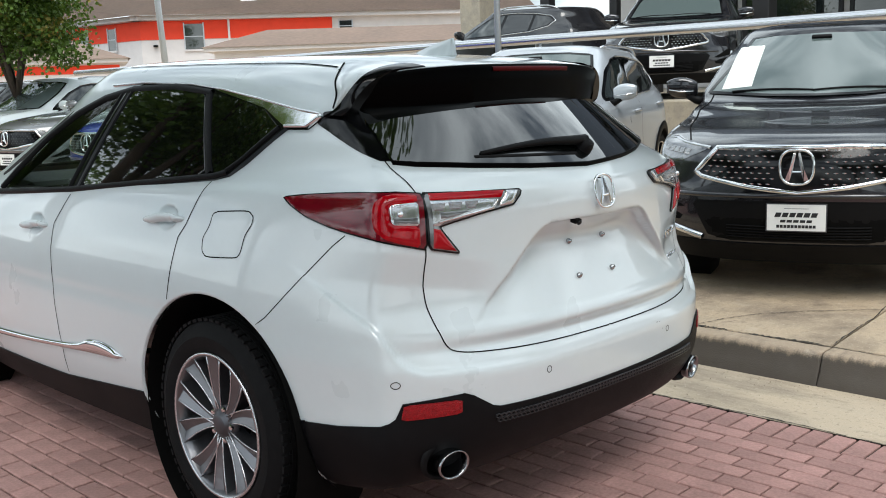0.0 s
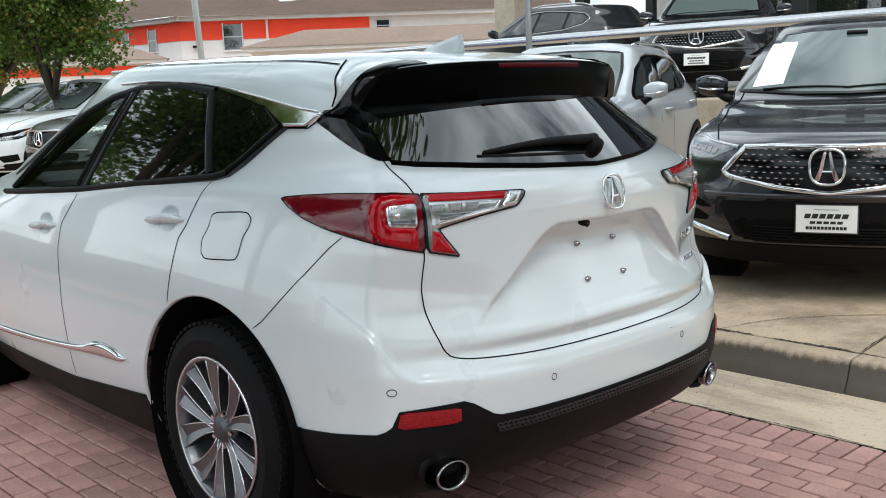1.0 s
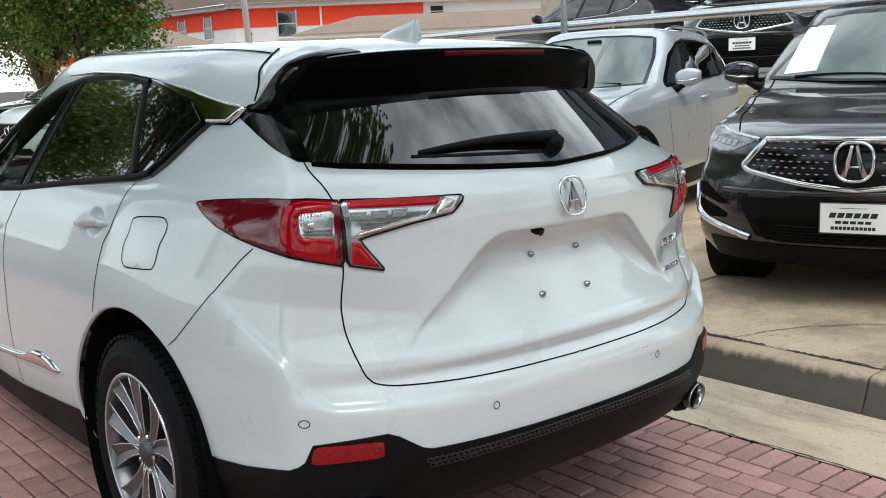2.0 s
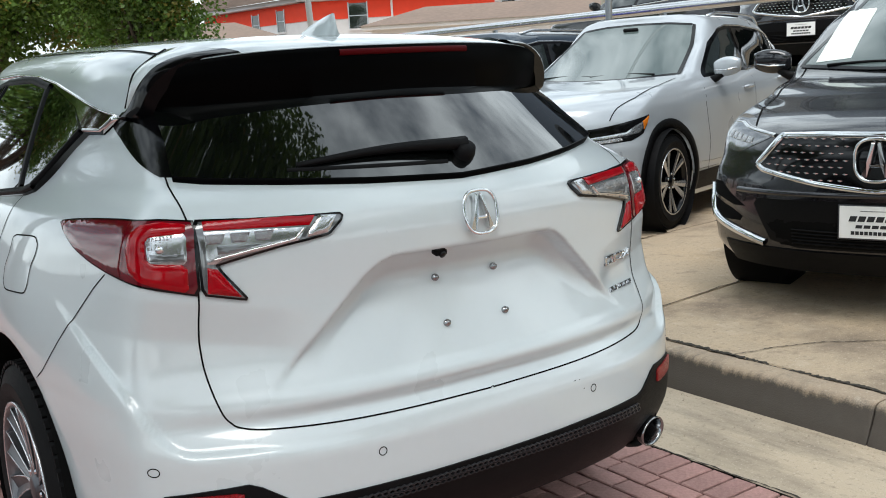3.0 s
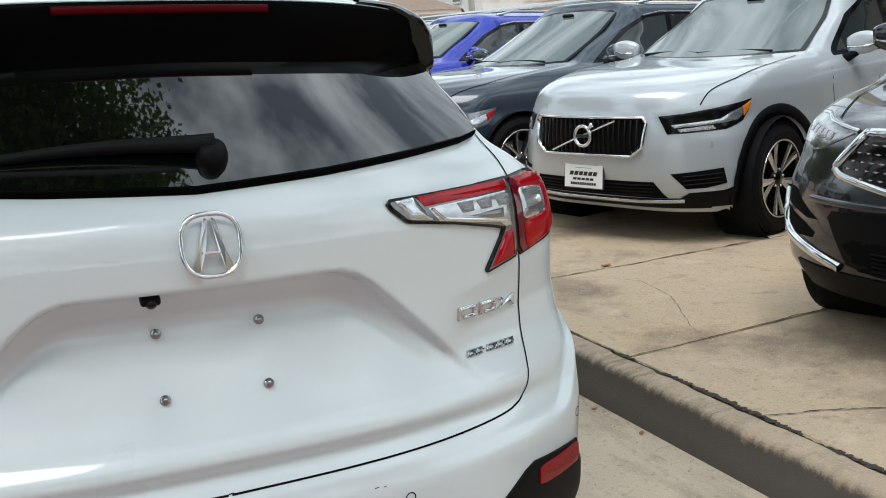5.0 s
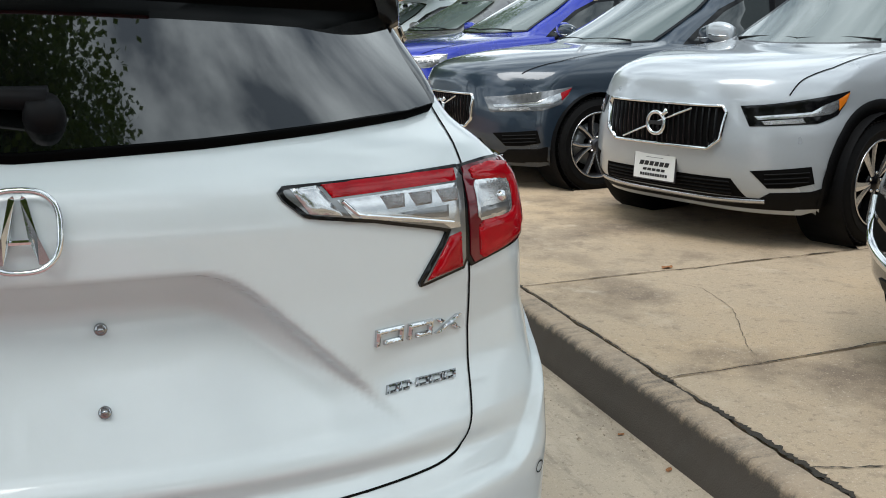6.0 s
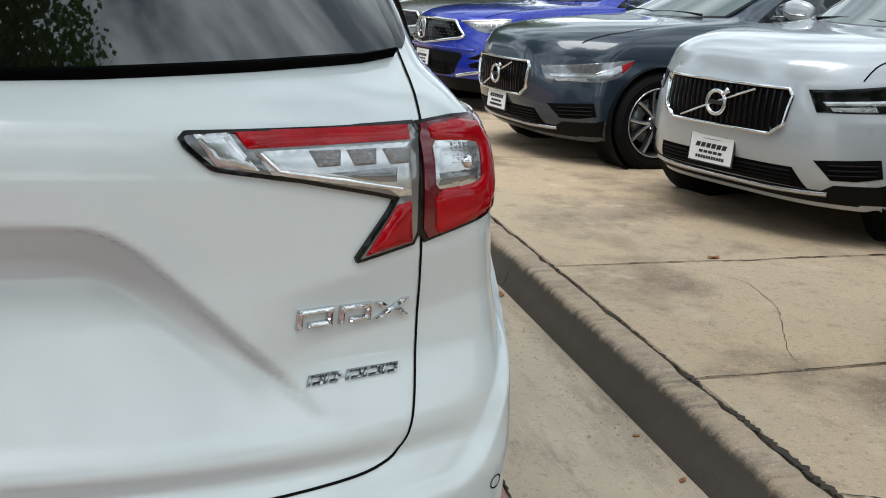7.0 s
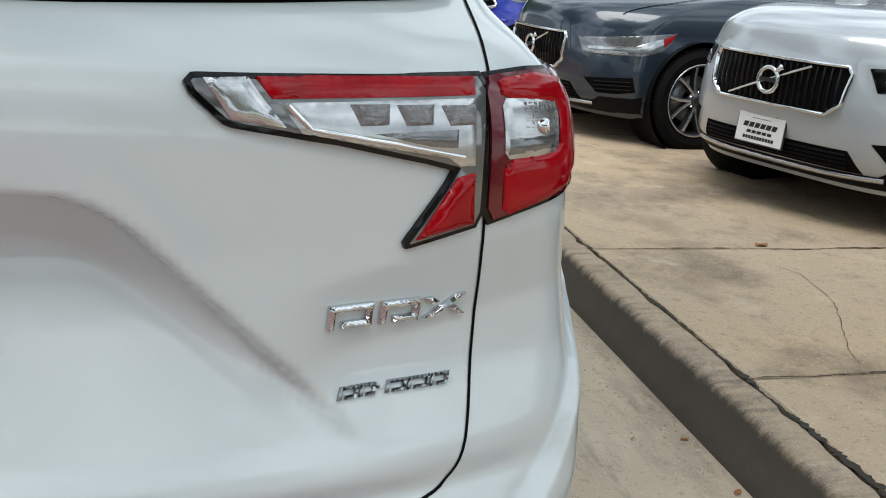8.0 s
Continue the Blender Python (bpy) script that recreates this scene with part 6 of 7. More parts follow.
def cabin(parent, sk, paint, axle, glass=SCREEN, rails=True, top=1.0, belt=1.13, rail_mat=CHROME, cowl=1.12, mir=(1.78, 0.045), wide=0.66):
    """Windscreen, side glass, mirrors, bonnet and door seams, wipers, roof rails."""
    t = lambda z: 1.12 + (z - 1.12) * top
    ws = [(-wide, cowl + 0.015), (-0.3, cowl - 0.008), (0, cowl - 0.012), (0.3, cowl - 0.008), (wide, cowl + 0.015), (0.60, t(1.36)), (0.525, t(1.525)), (0.3, t(1.548)), (0, t(1.555)), (-0.3, t(1.548)), (-0.525, t(1.525)), (-0.60, t(1.36))]
    ws_at = sk.faired("front", ws, (4, 2))
    scr = part("windscreen", sk.shell("windscreen", "front", ws, glass, lift=0.008, step=0.04, sink=0.03, on=ws_at), glass, parent, "windscreen reflecting the sky")
    part("screen_edge", sk.ribbon("screen_edge", "front", ws, 0.030, BLACK_GLOSS, lift=0.0098, closed=True, step=0.03, on=ws_at), BLACK_GLOSS, scr)
    bm = bmesh.new()
    box(bm, (0.14, 0.03, 0.07), tuple(sk.at("front", 0.02, t(1.50), 0.004)[0]), (-40, 0, 0), 0.01)
    part("sensor_pod", bm, PLASTIC, scr)
    for x0, x1 in ((0.56, 0.02), (0.02, -0.5)):
        bm = bmesh.new()
        tube(bm, [sk.at("front", x0 + (x1 - x0) * k / 6, cowl + 0.012 + 0.012 * math.sin(k / 6 * 3), 0.014)[0] for k in range(7)], 0.008, 6)
        part("wiper", bm, PLASTIC, parent, "black windscreen wiper", soft=True)

    def flank(sd, sg):
        dlo = [(1.90, belt - 0.027), (1.0, belt), (0.2, belt + 0.035), (-0.18, t(1.24)), (-0.30, t(1.33)), (-0.18, t(1.42)), (0.15, t(1.475)), (0.6, t(1.512)), (0.95, t(1.516)), (1.18, t(1.485)), (1.45, t(1.375)), (1.73, t(1.21))]
        fr = part("window_surround", sk.shell("window_surround", sd, dlo, BLACK_GLOSS, lift=0.003, step=0.05), BLACK_GLOSS, parent, "black window surround")
        part("front_door_glass", sk.shell("front_door_glass", sd, [(1.79, belt + 0.0), (0.98, belt + 0.022), (0.90, t(1.485)), (1.15, t(1.462)), (1.42, t(1.350)), (1.66, t(1.21))], GLASS_GREY, lift=0.006, step=0.05), GLASS_GREY, fr)
        part("rear_door_glass", sk.shell("rear_door_glass", sd, [(0.91, belt + 0.025), (0.26, belt + 0.055), (0.22, t(1.45)), (0.6, t(1.485)), (0.83, t(1.487))], GLASS, lift=0.006, step=0.05), GLASS, fr)
        part("quarter_glass", sk.shell("quarter_glass", sd, [(0.20, belt + 0.058), (-0.14, t(1.26)), (-0.25, t(1.335)), (-0.15, t(1.40)), (0.16, t(1.445))], GLASS, lift=0.006, step=0.05), GLASS, fr)
        part("chrome_line", sk.ribbon("chrome_line", sd, dlo[1:-2], 0.012, rail_mat, height=0.010, step=0.03), rail_mat, fr)
        mirror_of(parent, sd, sg, 0.965, mir[0], belt + mir[1], paint, sk)
        for ln in ([(2.02, belt - 0.04), (2.05, 0.9), (2.0, 0.6), (2.05, 0.35)], [(0.92, belt - 0.01), (0.95, 0.8), (0.92, 0.5), (0.95, 0.35)]):
            part("shut_line", sk.ribbon("shut_line", sd, ln, 0.007, SEAM, step=0.05), SEAM, parent)
        part("sill_cladding", sk.shell("sill_cladding", sd, [(0.37, 0.40), (axle - 0.38, 0.38), (axle - 0.37, 0.24), (0.37, 0.24)], PLASTIC, lift=0.006, step=0.06), PLASTIC, parent, "matt black sill cladding")
        for yy, zz in ((1.12, 0.99), (0.18, 1.03)):
            bm = bmesh.new()
            tube(bm, [sk.at(sd, yy + 0.11 - 0.22 * k / 6, zz, 0.006 + 0.026 * math.sin(math.pi * k / 6) ** 0.4)[0] for k in range(7)], [0.008, 0.014, 0.015, 0.015, 0.015, 0.014, 0.008], 8)
            part("door_handle", bm, paint, parent, soft=True)
        if rails:
            bm = bmesh.new()
            pts = [sk.at("top", sg * 0.545, 1.12 - 1.35 * k / 14, 0.002 + 0.035 * smooth(0, 2, min(k, 14 - k)))[0] for k in range(15)]
            tube(bm, pts, 0.014, 8)
            part("roof_rail", bm, rail_mat, parent, "roof rail", soft=True)
        for wy in (0.0, axle):
            bm = bmesh.new()
            lathe(bm, [(0.398, 0.0), (0.405, 0.30), (0.25, 0.31), (0.0, 0.31)], pose(sg * 0.90, wy, 0.36, 0, -sg * 90, 0), 40)
            part("wheel_well", bm, PLASTIC, parent, soft=True)

    both(flank)
    part("bonnet_line", sk.ribbon("bonnet_line", "top", [(0.70, 2.2), (0.735, 2.6), (0.72, 3.0), (0.66, 3.3)], 0.008, SEAM, step=0.03, lift=0.003), SEAM, parent)
    part("bonnet_line", sk.ribbon("bonnet_line", "top", [(-0.70, 2.2), (-0.735, 2.6), (-0.72, 3.0), (-0.66, 3.3)], 0.008, SEAM, step=0.03, lift=0.003), SEAM, parent)


def rollers(parent, axle, x=0.785, pairs=5, face=ALLOY, pocket=GUN, twin=0.33, flat=False):
    for wy in (0.0, axle):
        for sg in (1, -1):
            wheel(parent, pose(sg * x, wy, 0.36, 0, sg * 90, 0) @ pose(0, 0, 0, 0, 0, 31), pairs, 0.36, 0.245, 0.225, face, pocket, twin=twin, flat=flat)


def wide_face(parent, sk, paint, light=True):
    """Pentagon grille with a bright frame and small bright flecks, slim lamps, corner blades, lower intake."""
    gr = [(0, 0.894), (0.25, 0.895), (0.462, 0.886), (0.588, 0.745), (0.55, 0.722), (0.27, 0.672), (0, 0.640)]
    gr = gr + [(-a, b) for a, b in gr[-2:0:-1]]
    g = part("grille", sk.shell("grille", "front", gr, BLACK_GLOSS, lift=0.003, step=0.03), BLACK_GLOSS, parent, "black grille with bright flecks")
    part("grille_frame", sk.ribbon("grille_frame", "front", gr, 0.030, CHROME, height=0.016, closed=True, step=0.02), CHROME, g, "chrome grille frame")
    bm = bmesh.new()
    for i in range(-11, 12):
        for j in range(8):
            a = (i + 0.5 * (j % 2)) * 0.045
            b = 0.660 + j * 0.031
            if abs(a) < 0.115 or not inside((a, b), gr) or not inside((a * 1.08, b), gr):
                continue
            p, nrm = sk.at("front", a, b, 0.008)
            q = math.copysign(1, a)
            w = 0.013
            vs = [bm.verts.new(p + Vector(v)) for v in ((-w, 0, -0.001), (0, 0.006, 0.004), (w, 0, 0.001), (0, 0.006, -0.004))]
            bm.faces.new(vs)
    tagged(part("grille_fleck", bm, BADGE, g), kind="stuff")
    p, nrm = sk.at("front", 0, 0.787, 0.014)
    emblem(parent, p, Vector((0, 1, 0.05)).normalized(), 0.195)
    bay = [(-0.62, 0.580), (-0.30, 0.592), (0.30, 0.592), (0.62, 0.580), (0.50, 0.345), (-0.50, 0.345)]
    part("plate_bay", sk.shell("plate_bay", "front", rounded(bay, 0.12, 1), PLASTIC, lift=0.002, step=0.03), PLASTIC, parent, "black bay behind the plate")
    part("bumper_bar", sk.ribbon("bumper_bar", "front", [(-0.70, 0.612), (-0.3, 0.622), (0, 0.624), (0.3, 0.622), (0.70, 0.612)], 0.030, paint, height=0.018, step=0.03), paint, parent, "raised bar of the bumper")
    number_plate(parent, sk, 0.0, 0.502, 0.318, 0.150)
    lower = [(-0.55, 0.490), (0.55, 0.490), (0.46, 0.355), (-0.46, 0.355)]
    low = part("lower_grille", sk.shell("lower_grille", "front", lower, SEAM, lift=0.003, step=0.04), SEAM, parent, "black lower grille")
    for k in range(5):
        part("grille_slat", sk.ribbon("grille_slat", "front", [(-0.395, 0.375 + 0.017 * k), (0, 0.373 + 0.017 * k), (0.395, 0.375 + 0.017 * k)], 0.006, PLASTIC, height=0.010, step=0.06), PLASTIC, low)
    part("chin", sk.shell("chin", "front", [(-0.80, 0.335), (0, 0.330), (0.80, 0.335), (0.78, 0.205), (-0.78, 0.205)], PLASTIC, lift=0.008, step=0.04), PLASTIC, parent, "matt black chin")

    def corner(sd, sg):
        c = "nose_" + sd
        Q = 110
        hl = [(15.5, 0.893), (30, 0.905), (48, 0.919), (63, 0.938), (74, 0.935), (72, 0.86), (66, 0.822), (58, 0.806), (46, 0.791), (38, 0.803), (24, 0.855)]
        lamp = part("headlamp", sk.shell("headlamp", c, hl, HEAD, lift=0.004, step=0.015, squeeze=Q), HEAD, parent, "clear headlamp with a row of lights")
        part("light_blade", sk.ribbon("light_blade", c, [(16.5, 0.886), (30, 0.896), (48, 0.909), (63, 0.927), (72, 0.925)], 0.024, CLEAR, height=0.008, squeeze=Q), CLEAR, lamp)
        for k in range(5):
            a = 33 + 6.2 * k
            b = 0.853 + 0.004 * k
            part("lamp_cell", sk.shell("lamp_cell", c, [(a, b - 0.015), (a + 5.0, b - 0.015), (a + 5.0, b + 0.016), (a, b + 0.015)], RIBBED, lift=0.010, step=0.01, squeeze=Q), RIBBED, lamp)
        part("fog_pocket", sk.shell("fog_pocket", c, [(63, 0.63), (60, 0.565), (38, 0.525), (30, 0.53), (42, 0.58), (52, 0.63)], SEAM, lift=0.003, step=0.03, squeeze=Q), SEAM, parent)
        part("fog_pocket", sk.shell("fog_pocket", c, [(60, 0.545), (40, 0.505), (32, 0.475), (34, 0.45), (48, 0.44), (58, 0.48)], SEAM, lift=0.003, step=0.03, squeeze=Q), SEAM, parent)
        blade = [(63.5, 0.61), (61.8, 0.52), (58.5, 0.462), (53, 0.432), (44.5, 0.411), (30, 0.383), (18.8, 0.356)]
        part("corner_blade", sk.ribbon("corner_blade", c, rounded(blade, 0.25, 2, closed=False), 0.036, CHROME, height=0.020, squeeze=Q, step=0.012), CHROME, parent, "chrome corner blade")

    both(corner)


def slatted_face(parent, sk, paint, gw=0.41, g0=0.575, g1=0.812, wide=True, lamp_up=0.0):
    """Upright black slatted grille with a bright rim, ring and slash, hammer-shaped lamps, lower grille with a pale lip."""
    gr = [(-gw * 0.95, g1), (gw * 0.95, g1), (gw, g1 - 0.035), (gw * 0.96, g0 + 0.055), (gw * 0.80, g0), (-gw * 0.80, g0), (-gw * 0.96, g0 + 0.055), (-gw, g1 - 0.035)]
    g = part("grille", sk.shell("grille", "front", gr, SEAM, lift=0.002, step=0.03), SEAM, parent, "black grille of upright slats")
    part("grille_frame", sk.ribbon("grille_frame", "front", gr, 0.018, CHROME, height=0.022, closed=True, step=0.02), CHROME, g, "chrome grille frame")
    for k in range(-10, 11):
        a = k * gw * 0.088
        part("grille_slat", sk.ribbon("grille_slat", "front", [(a, g0 + 0.012 + 0.05 * max(0, abs(a) / gw - 0.78) * 5), (a, (g0 + g1) / 2), (a, g1 - 0.014)], 0.016, BLACK_GLOSS, height=0.014, step=0.06), BLACK_GLOSS, g)
    mid = (g0 + g1) / 2
    part("grille_slash", sk.ribbon("grille_slash", "front", [(gw * 0.62, g0 + 0.02), (-gw * 0.55, g1 - 0.02)], 0.012, CHROME, height=0.020, step=0.04), CHROME, g)
    p, nrm = sk.at("front", 0, mid, 0.020)
    bm = bmesh.new()
    tube(bm, [p + Vector((0.062 * math.cos(q), 0.004, 0.062 * math.sin(q))) for q in (2 * math.pi * k / 28 for k in range(28))], 0.013, 8, closed=True)
    tube(bm, [p + Vector((-0.045, 0.004, 0.045)), p + Vector((-0.078, 0.004, 0.078))], [0.013, 0.016], 6)
    em = part("emblem", bm, CHROME, parent, "chrome ring emblem", soft=True)
    bm = bmesh.new()
    box(bm, (0.10, 0.008, 0.022), tuple(p + Vector((0, 0.006, 0))), (0, 0, 0), 0.003)
    part("emblem_bar", bm, INK, em)
    number_plate(parent, sk, 0.03, 0.425)
    lower = [(-0.46, 0.405), (0.46, 0.405), (0.52, 0.300), (-0.52, 0.300)]
    low = part("lower_grille", sk.shell("lower_grille", "front", lower, SEAM, lift=0.003, step=0.04), SEAM, parent, "black lower grille")
    for k in range(4):
        part("grille_slat", sk.ribbon("grille_slat", "front", [(-0.45, 0.322 + 0.021 * k), (0, 0.320 + 0.021 * k), (0.45, 0.322 + 0.021 * k)], 0.008, PLASTIC, height=0.010, step=0.06), PLASTIC, low)
    part("chin", sk.shell("chin", "front", [(-0.76, 0.300), (0, 0.290), (0.76, 0.300), (0.70, 0.23), (-0.70, 0.23)], PLASTIC, lift=0.006, step=0.04), PLASTIC, parent, "matt black chin")
    part("skid_lip", sk.ribbon("skid_lip", "front", [(-0.60, 0.285), (-0.3, 0.272), (0, 0.270), (0.3, 0.272), (0.60, 0.285)], 0.030, ALLOY, height=0.016, step=0.04), ALLOY, parent, "pale skid plate lip")

    def corner(sd, sg):
        c = "nose_" + sd
        Q = 110
        u = lamp_up
        hl = [(14, 0.815 + u), (29, 0.826 + u), (55, 0.855 + u), (88, 0.896 + u), (84, 0.830 + u), (76, 0.768 + u), (60, 0.724 + u), (20, 0.706 + u)]
        lens = BLACK_GLOSS if wide else HEAD
        lamp = part("headlamp", sk.shell("headlamp", c, hl, lens, lift=0.004, step=0.015, squeeze=Q), lens, parent, "headlamp with a hammer-shaped light")
        part("light_hammer", sk.shell("light_hammer", c, [(22, 0.760 + u), (56, 0.785 + u), (66, 0.825 + u), (84, 0.870 + u), (80, 0.820 + u), (70, 0.775 + u), (58, 0.762 + u), (24, 0.742 + u)], CLEAR, lift=0.009, step=0.012, squeeze=Q), CLEAR, lamp)
        part("indicator", sk.shell("indicator", c, [(76, 0.850 + u), (87, 0.885 + u), (83, 0.835 + u), (77, 0.795 + u)], AMBER if wide else RED, lift=0.011, step=0.012, squeeze=Q), AMBER if wide else RED, lamp)
        part("lamp_cell", sk.shell("lamp_cell", c, [(26, 0.735 + u), (50, 0.752 + u), (52, 0.728 + u), (28, 0.716 + u)], RIBBED, lift=0.009, step=0.012, squeeze=Q), RIBBED, lamp)
        fog = [(22, 0.455), (40, 0.470), (57, 0.485), (60, 0.390), (46, 0.365), (32, 0.360)]
        part("fog_pocket", sk.shell("fog_pocket", c, fog, SEAM, lift=0.004, step=0.03, squeeze=Q), SEAM, parent, "black side intake")
        for k in range(3):
            part("fog_slat", sk.ribbon("fog_slat", c, [(30, 0.385 + 0.026 * k), (56, 0.400 + 0.026 * k)], 0.010, PLASTIC, height=0.010, squeeze=Q), PLASTIC, parent)
        part("corner_cladding", sk.shell("corner_cladding", c, [(34, 0.335), (58, 0.345), (80, 0.40), (88, 0.40), (88, 0.25), (40, 0.235), (28, 0.300)], PLASTIC, lift=0.005, step=0.03, squeeze=Q), PLASTIC, parent, "matt black corner cladding")
        if wide:
            for wy in (0.0, 2.70):
                bm = bmesh.new()
                rows = []
                for k in range(31):
                    q = math.pi * (-0.08 + 1.16 * k / 30)
                    p, _ = sk.at(sd, wy + math.cos(q) * 0.455, max(0.24, 0.36 + math.sin(q) * 0.455))
                    rows.append([bm.verts.new(v) for v in ((p.x + sg * 0.002, wy + math.cos(q) * 0.475, max(0.22, 0.36 + math.sin(q) * 0.475)), (p.x + sg * 0.012, wy + math.cos(q) * 0.465, max(0.22, 0.36 + math.sin(q) * 0.465)), (p.x + sg * 0.014, wy + math.cos(q) * 0.402, 0.36 + math.sin(q) * 0.402), (p.x - sg * 0.03, wy + math.cos(q) * 0.398, 0.36 + math.sin(q) * 0.398))])
                for a, b in zip(rows, rows[1:]):
                    for i in range(3):
                        bm.faces.new((a[i], b[i], b[i + 1], a[i + 1]))
                part("arch_cladding", bm, PLASTIC, parent, "dark wheel arch cladding", soft=True)

    both(corner)


for th, me, paint, sk, axle in ((dark, dark_mesh, GRAPHITE, dark_skin, 2.75), (silver, silver_mesh, SILVER, silver_skin, 2.70), (denim, denim_mesh, DENIM, denim_skin, 2.75)):
    part("body", me, paint, th)
cabin(dark, dark_skin, GRAPHITE, 2.75, rails=False, top=1.04, cowl=1.150, mir=(1.95, 0.065), wide=0.735)
wide_face(dark, dark_skin, GRAPHITE)
rollers(dark, 2.75, 0.77)
part("window_sheet", dark_skin.shell("window_sheet", "front", [(0.600, 1.470), (0.413, 1.501), (0.435, 1.199), (0.645, 1.180)], PAPER, lift=0.0125, step=0.04, sink=0.002), PAPER, dark, "pale paper sheet inside the windscreen")
cabin(silver, silver_skin, SILVER, 2.70, top=1.03, cowl=1.125, rail_mat=ALLOY)
slatted_face(silver, silver_skin, SILVER, 0.425, 0.565, 0.80, True, -0.01)
rollers(silver, 2.70, 0.775, 5, ALLOY, BLACK_GLOSS, 0.22, True)
cabin(denim, denim_skin, DENIM, 2.75, top=1.02, cowl=1.105, rail_mat=ALLOY)
slatted_face(denim, denim_skin, DENIM, 0.41, 0.49, 0.735, False, -0.095)
rollers(denim, 2.75)

# cars farther off in the row and on the upper deck, of the same build
blue_mesh = suv_body(suv_levels(tall=1.02), BLUE)
blue_skin = Skin(blue_mesh, (0.35, -0.25, 2.95))
blue = empty("blue_suv", BLUE_AT, "bright blue crossover parked in the row", "car")
part("body", blue_mesh, BLUE, blue)
cabin(blue, blue_skin, BLUE, 2.75, top=1.02, cowl=1.145)
wide_face(blue, blue_skin, BLUE)
rollers(blue, 2.75)


def repaint(src, where, name, paint, label):
    """Another car of the same build in another paint, with meshes of its own for the painted parts."""
    c = copy_thing(src, where)
    c.name = name
    tagged(c, label)
    for o in c.children_recursive:
        if o.type == "MESH" and o.data.materials and o.data.materials[0] in (BLUE, GRAPHITE, SILVER, DENIM):
            o.data = o.data.copy()
            o.data.materials[0] = paint
    return c


repaint(blue, parked(2.9, 11.0, 12, 3.67), "grey_suv", STEEL_PAINT, "grey metallic crossover parked far along the row")
repaint(silver, parked(2.9, 13.9, 12, 3.58), "pale_suv", WHITE, "white crossover parked far along the row")
repaint(blue, parked(3.0, 16.8, 12, 3.67), "black_suv", CAR_BLACK, "black crossover parked far along the row")
repaint(silver, pose(-0.35, 5.75, 0.0, 0, 0, 176) @ Matrix.Translation((0, -3.58, 0)), "white_compact", WHITE, "white crossover parked ahead on the pavers")

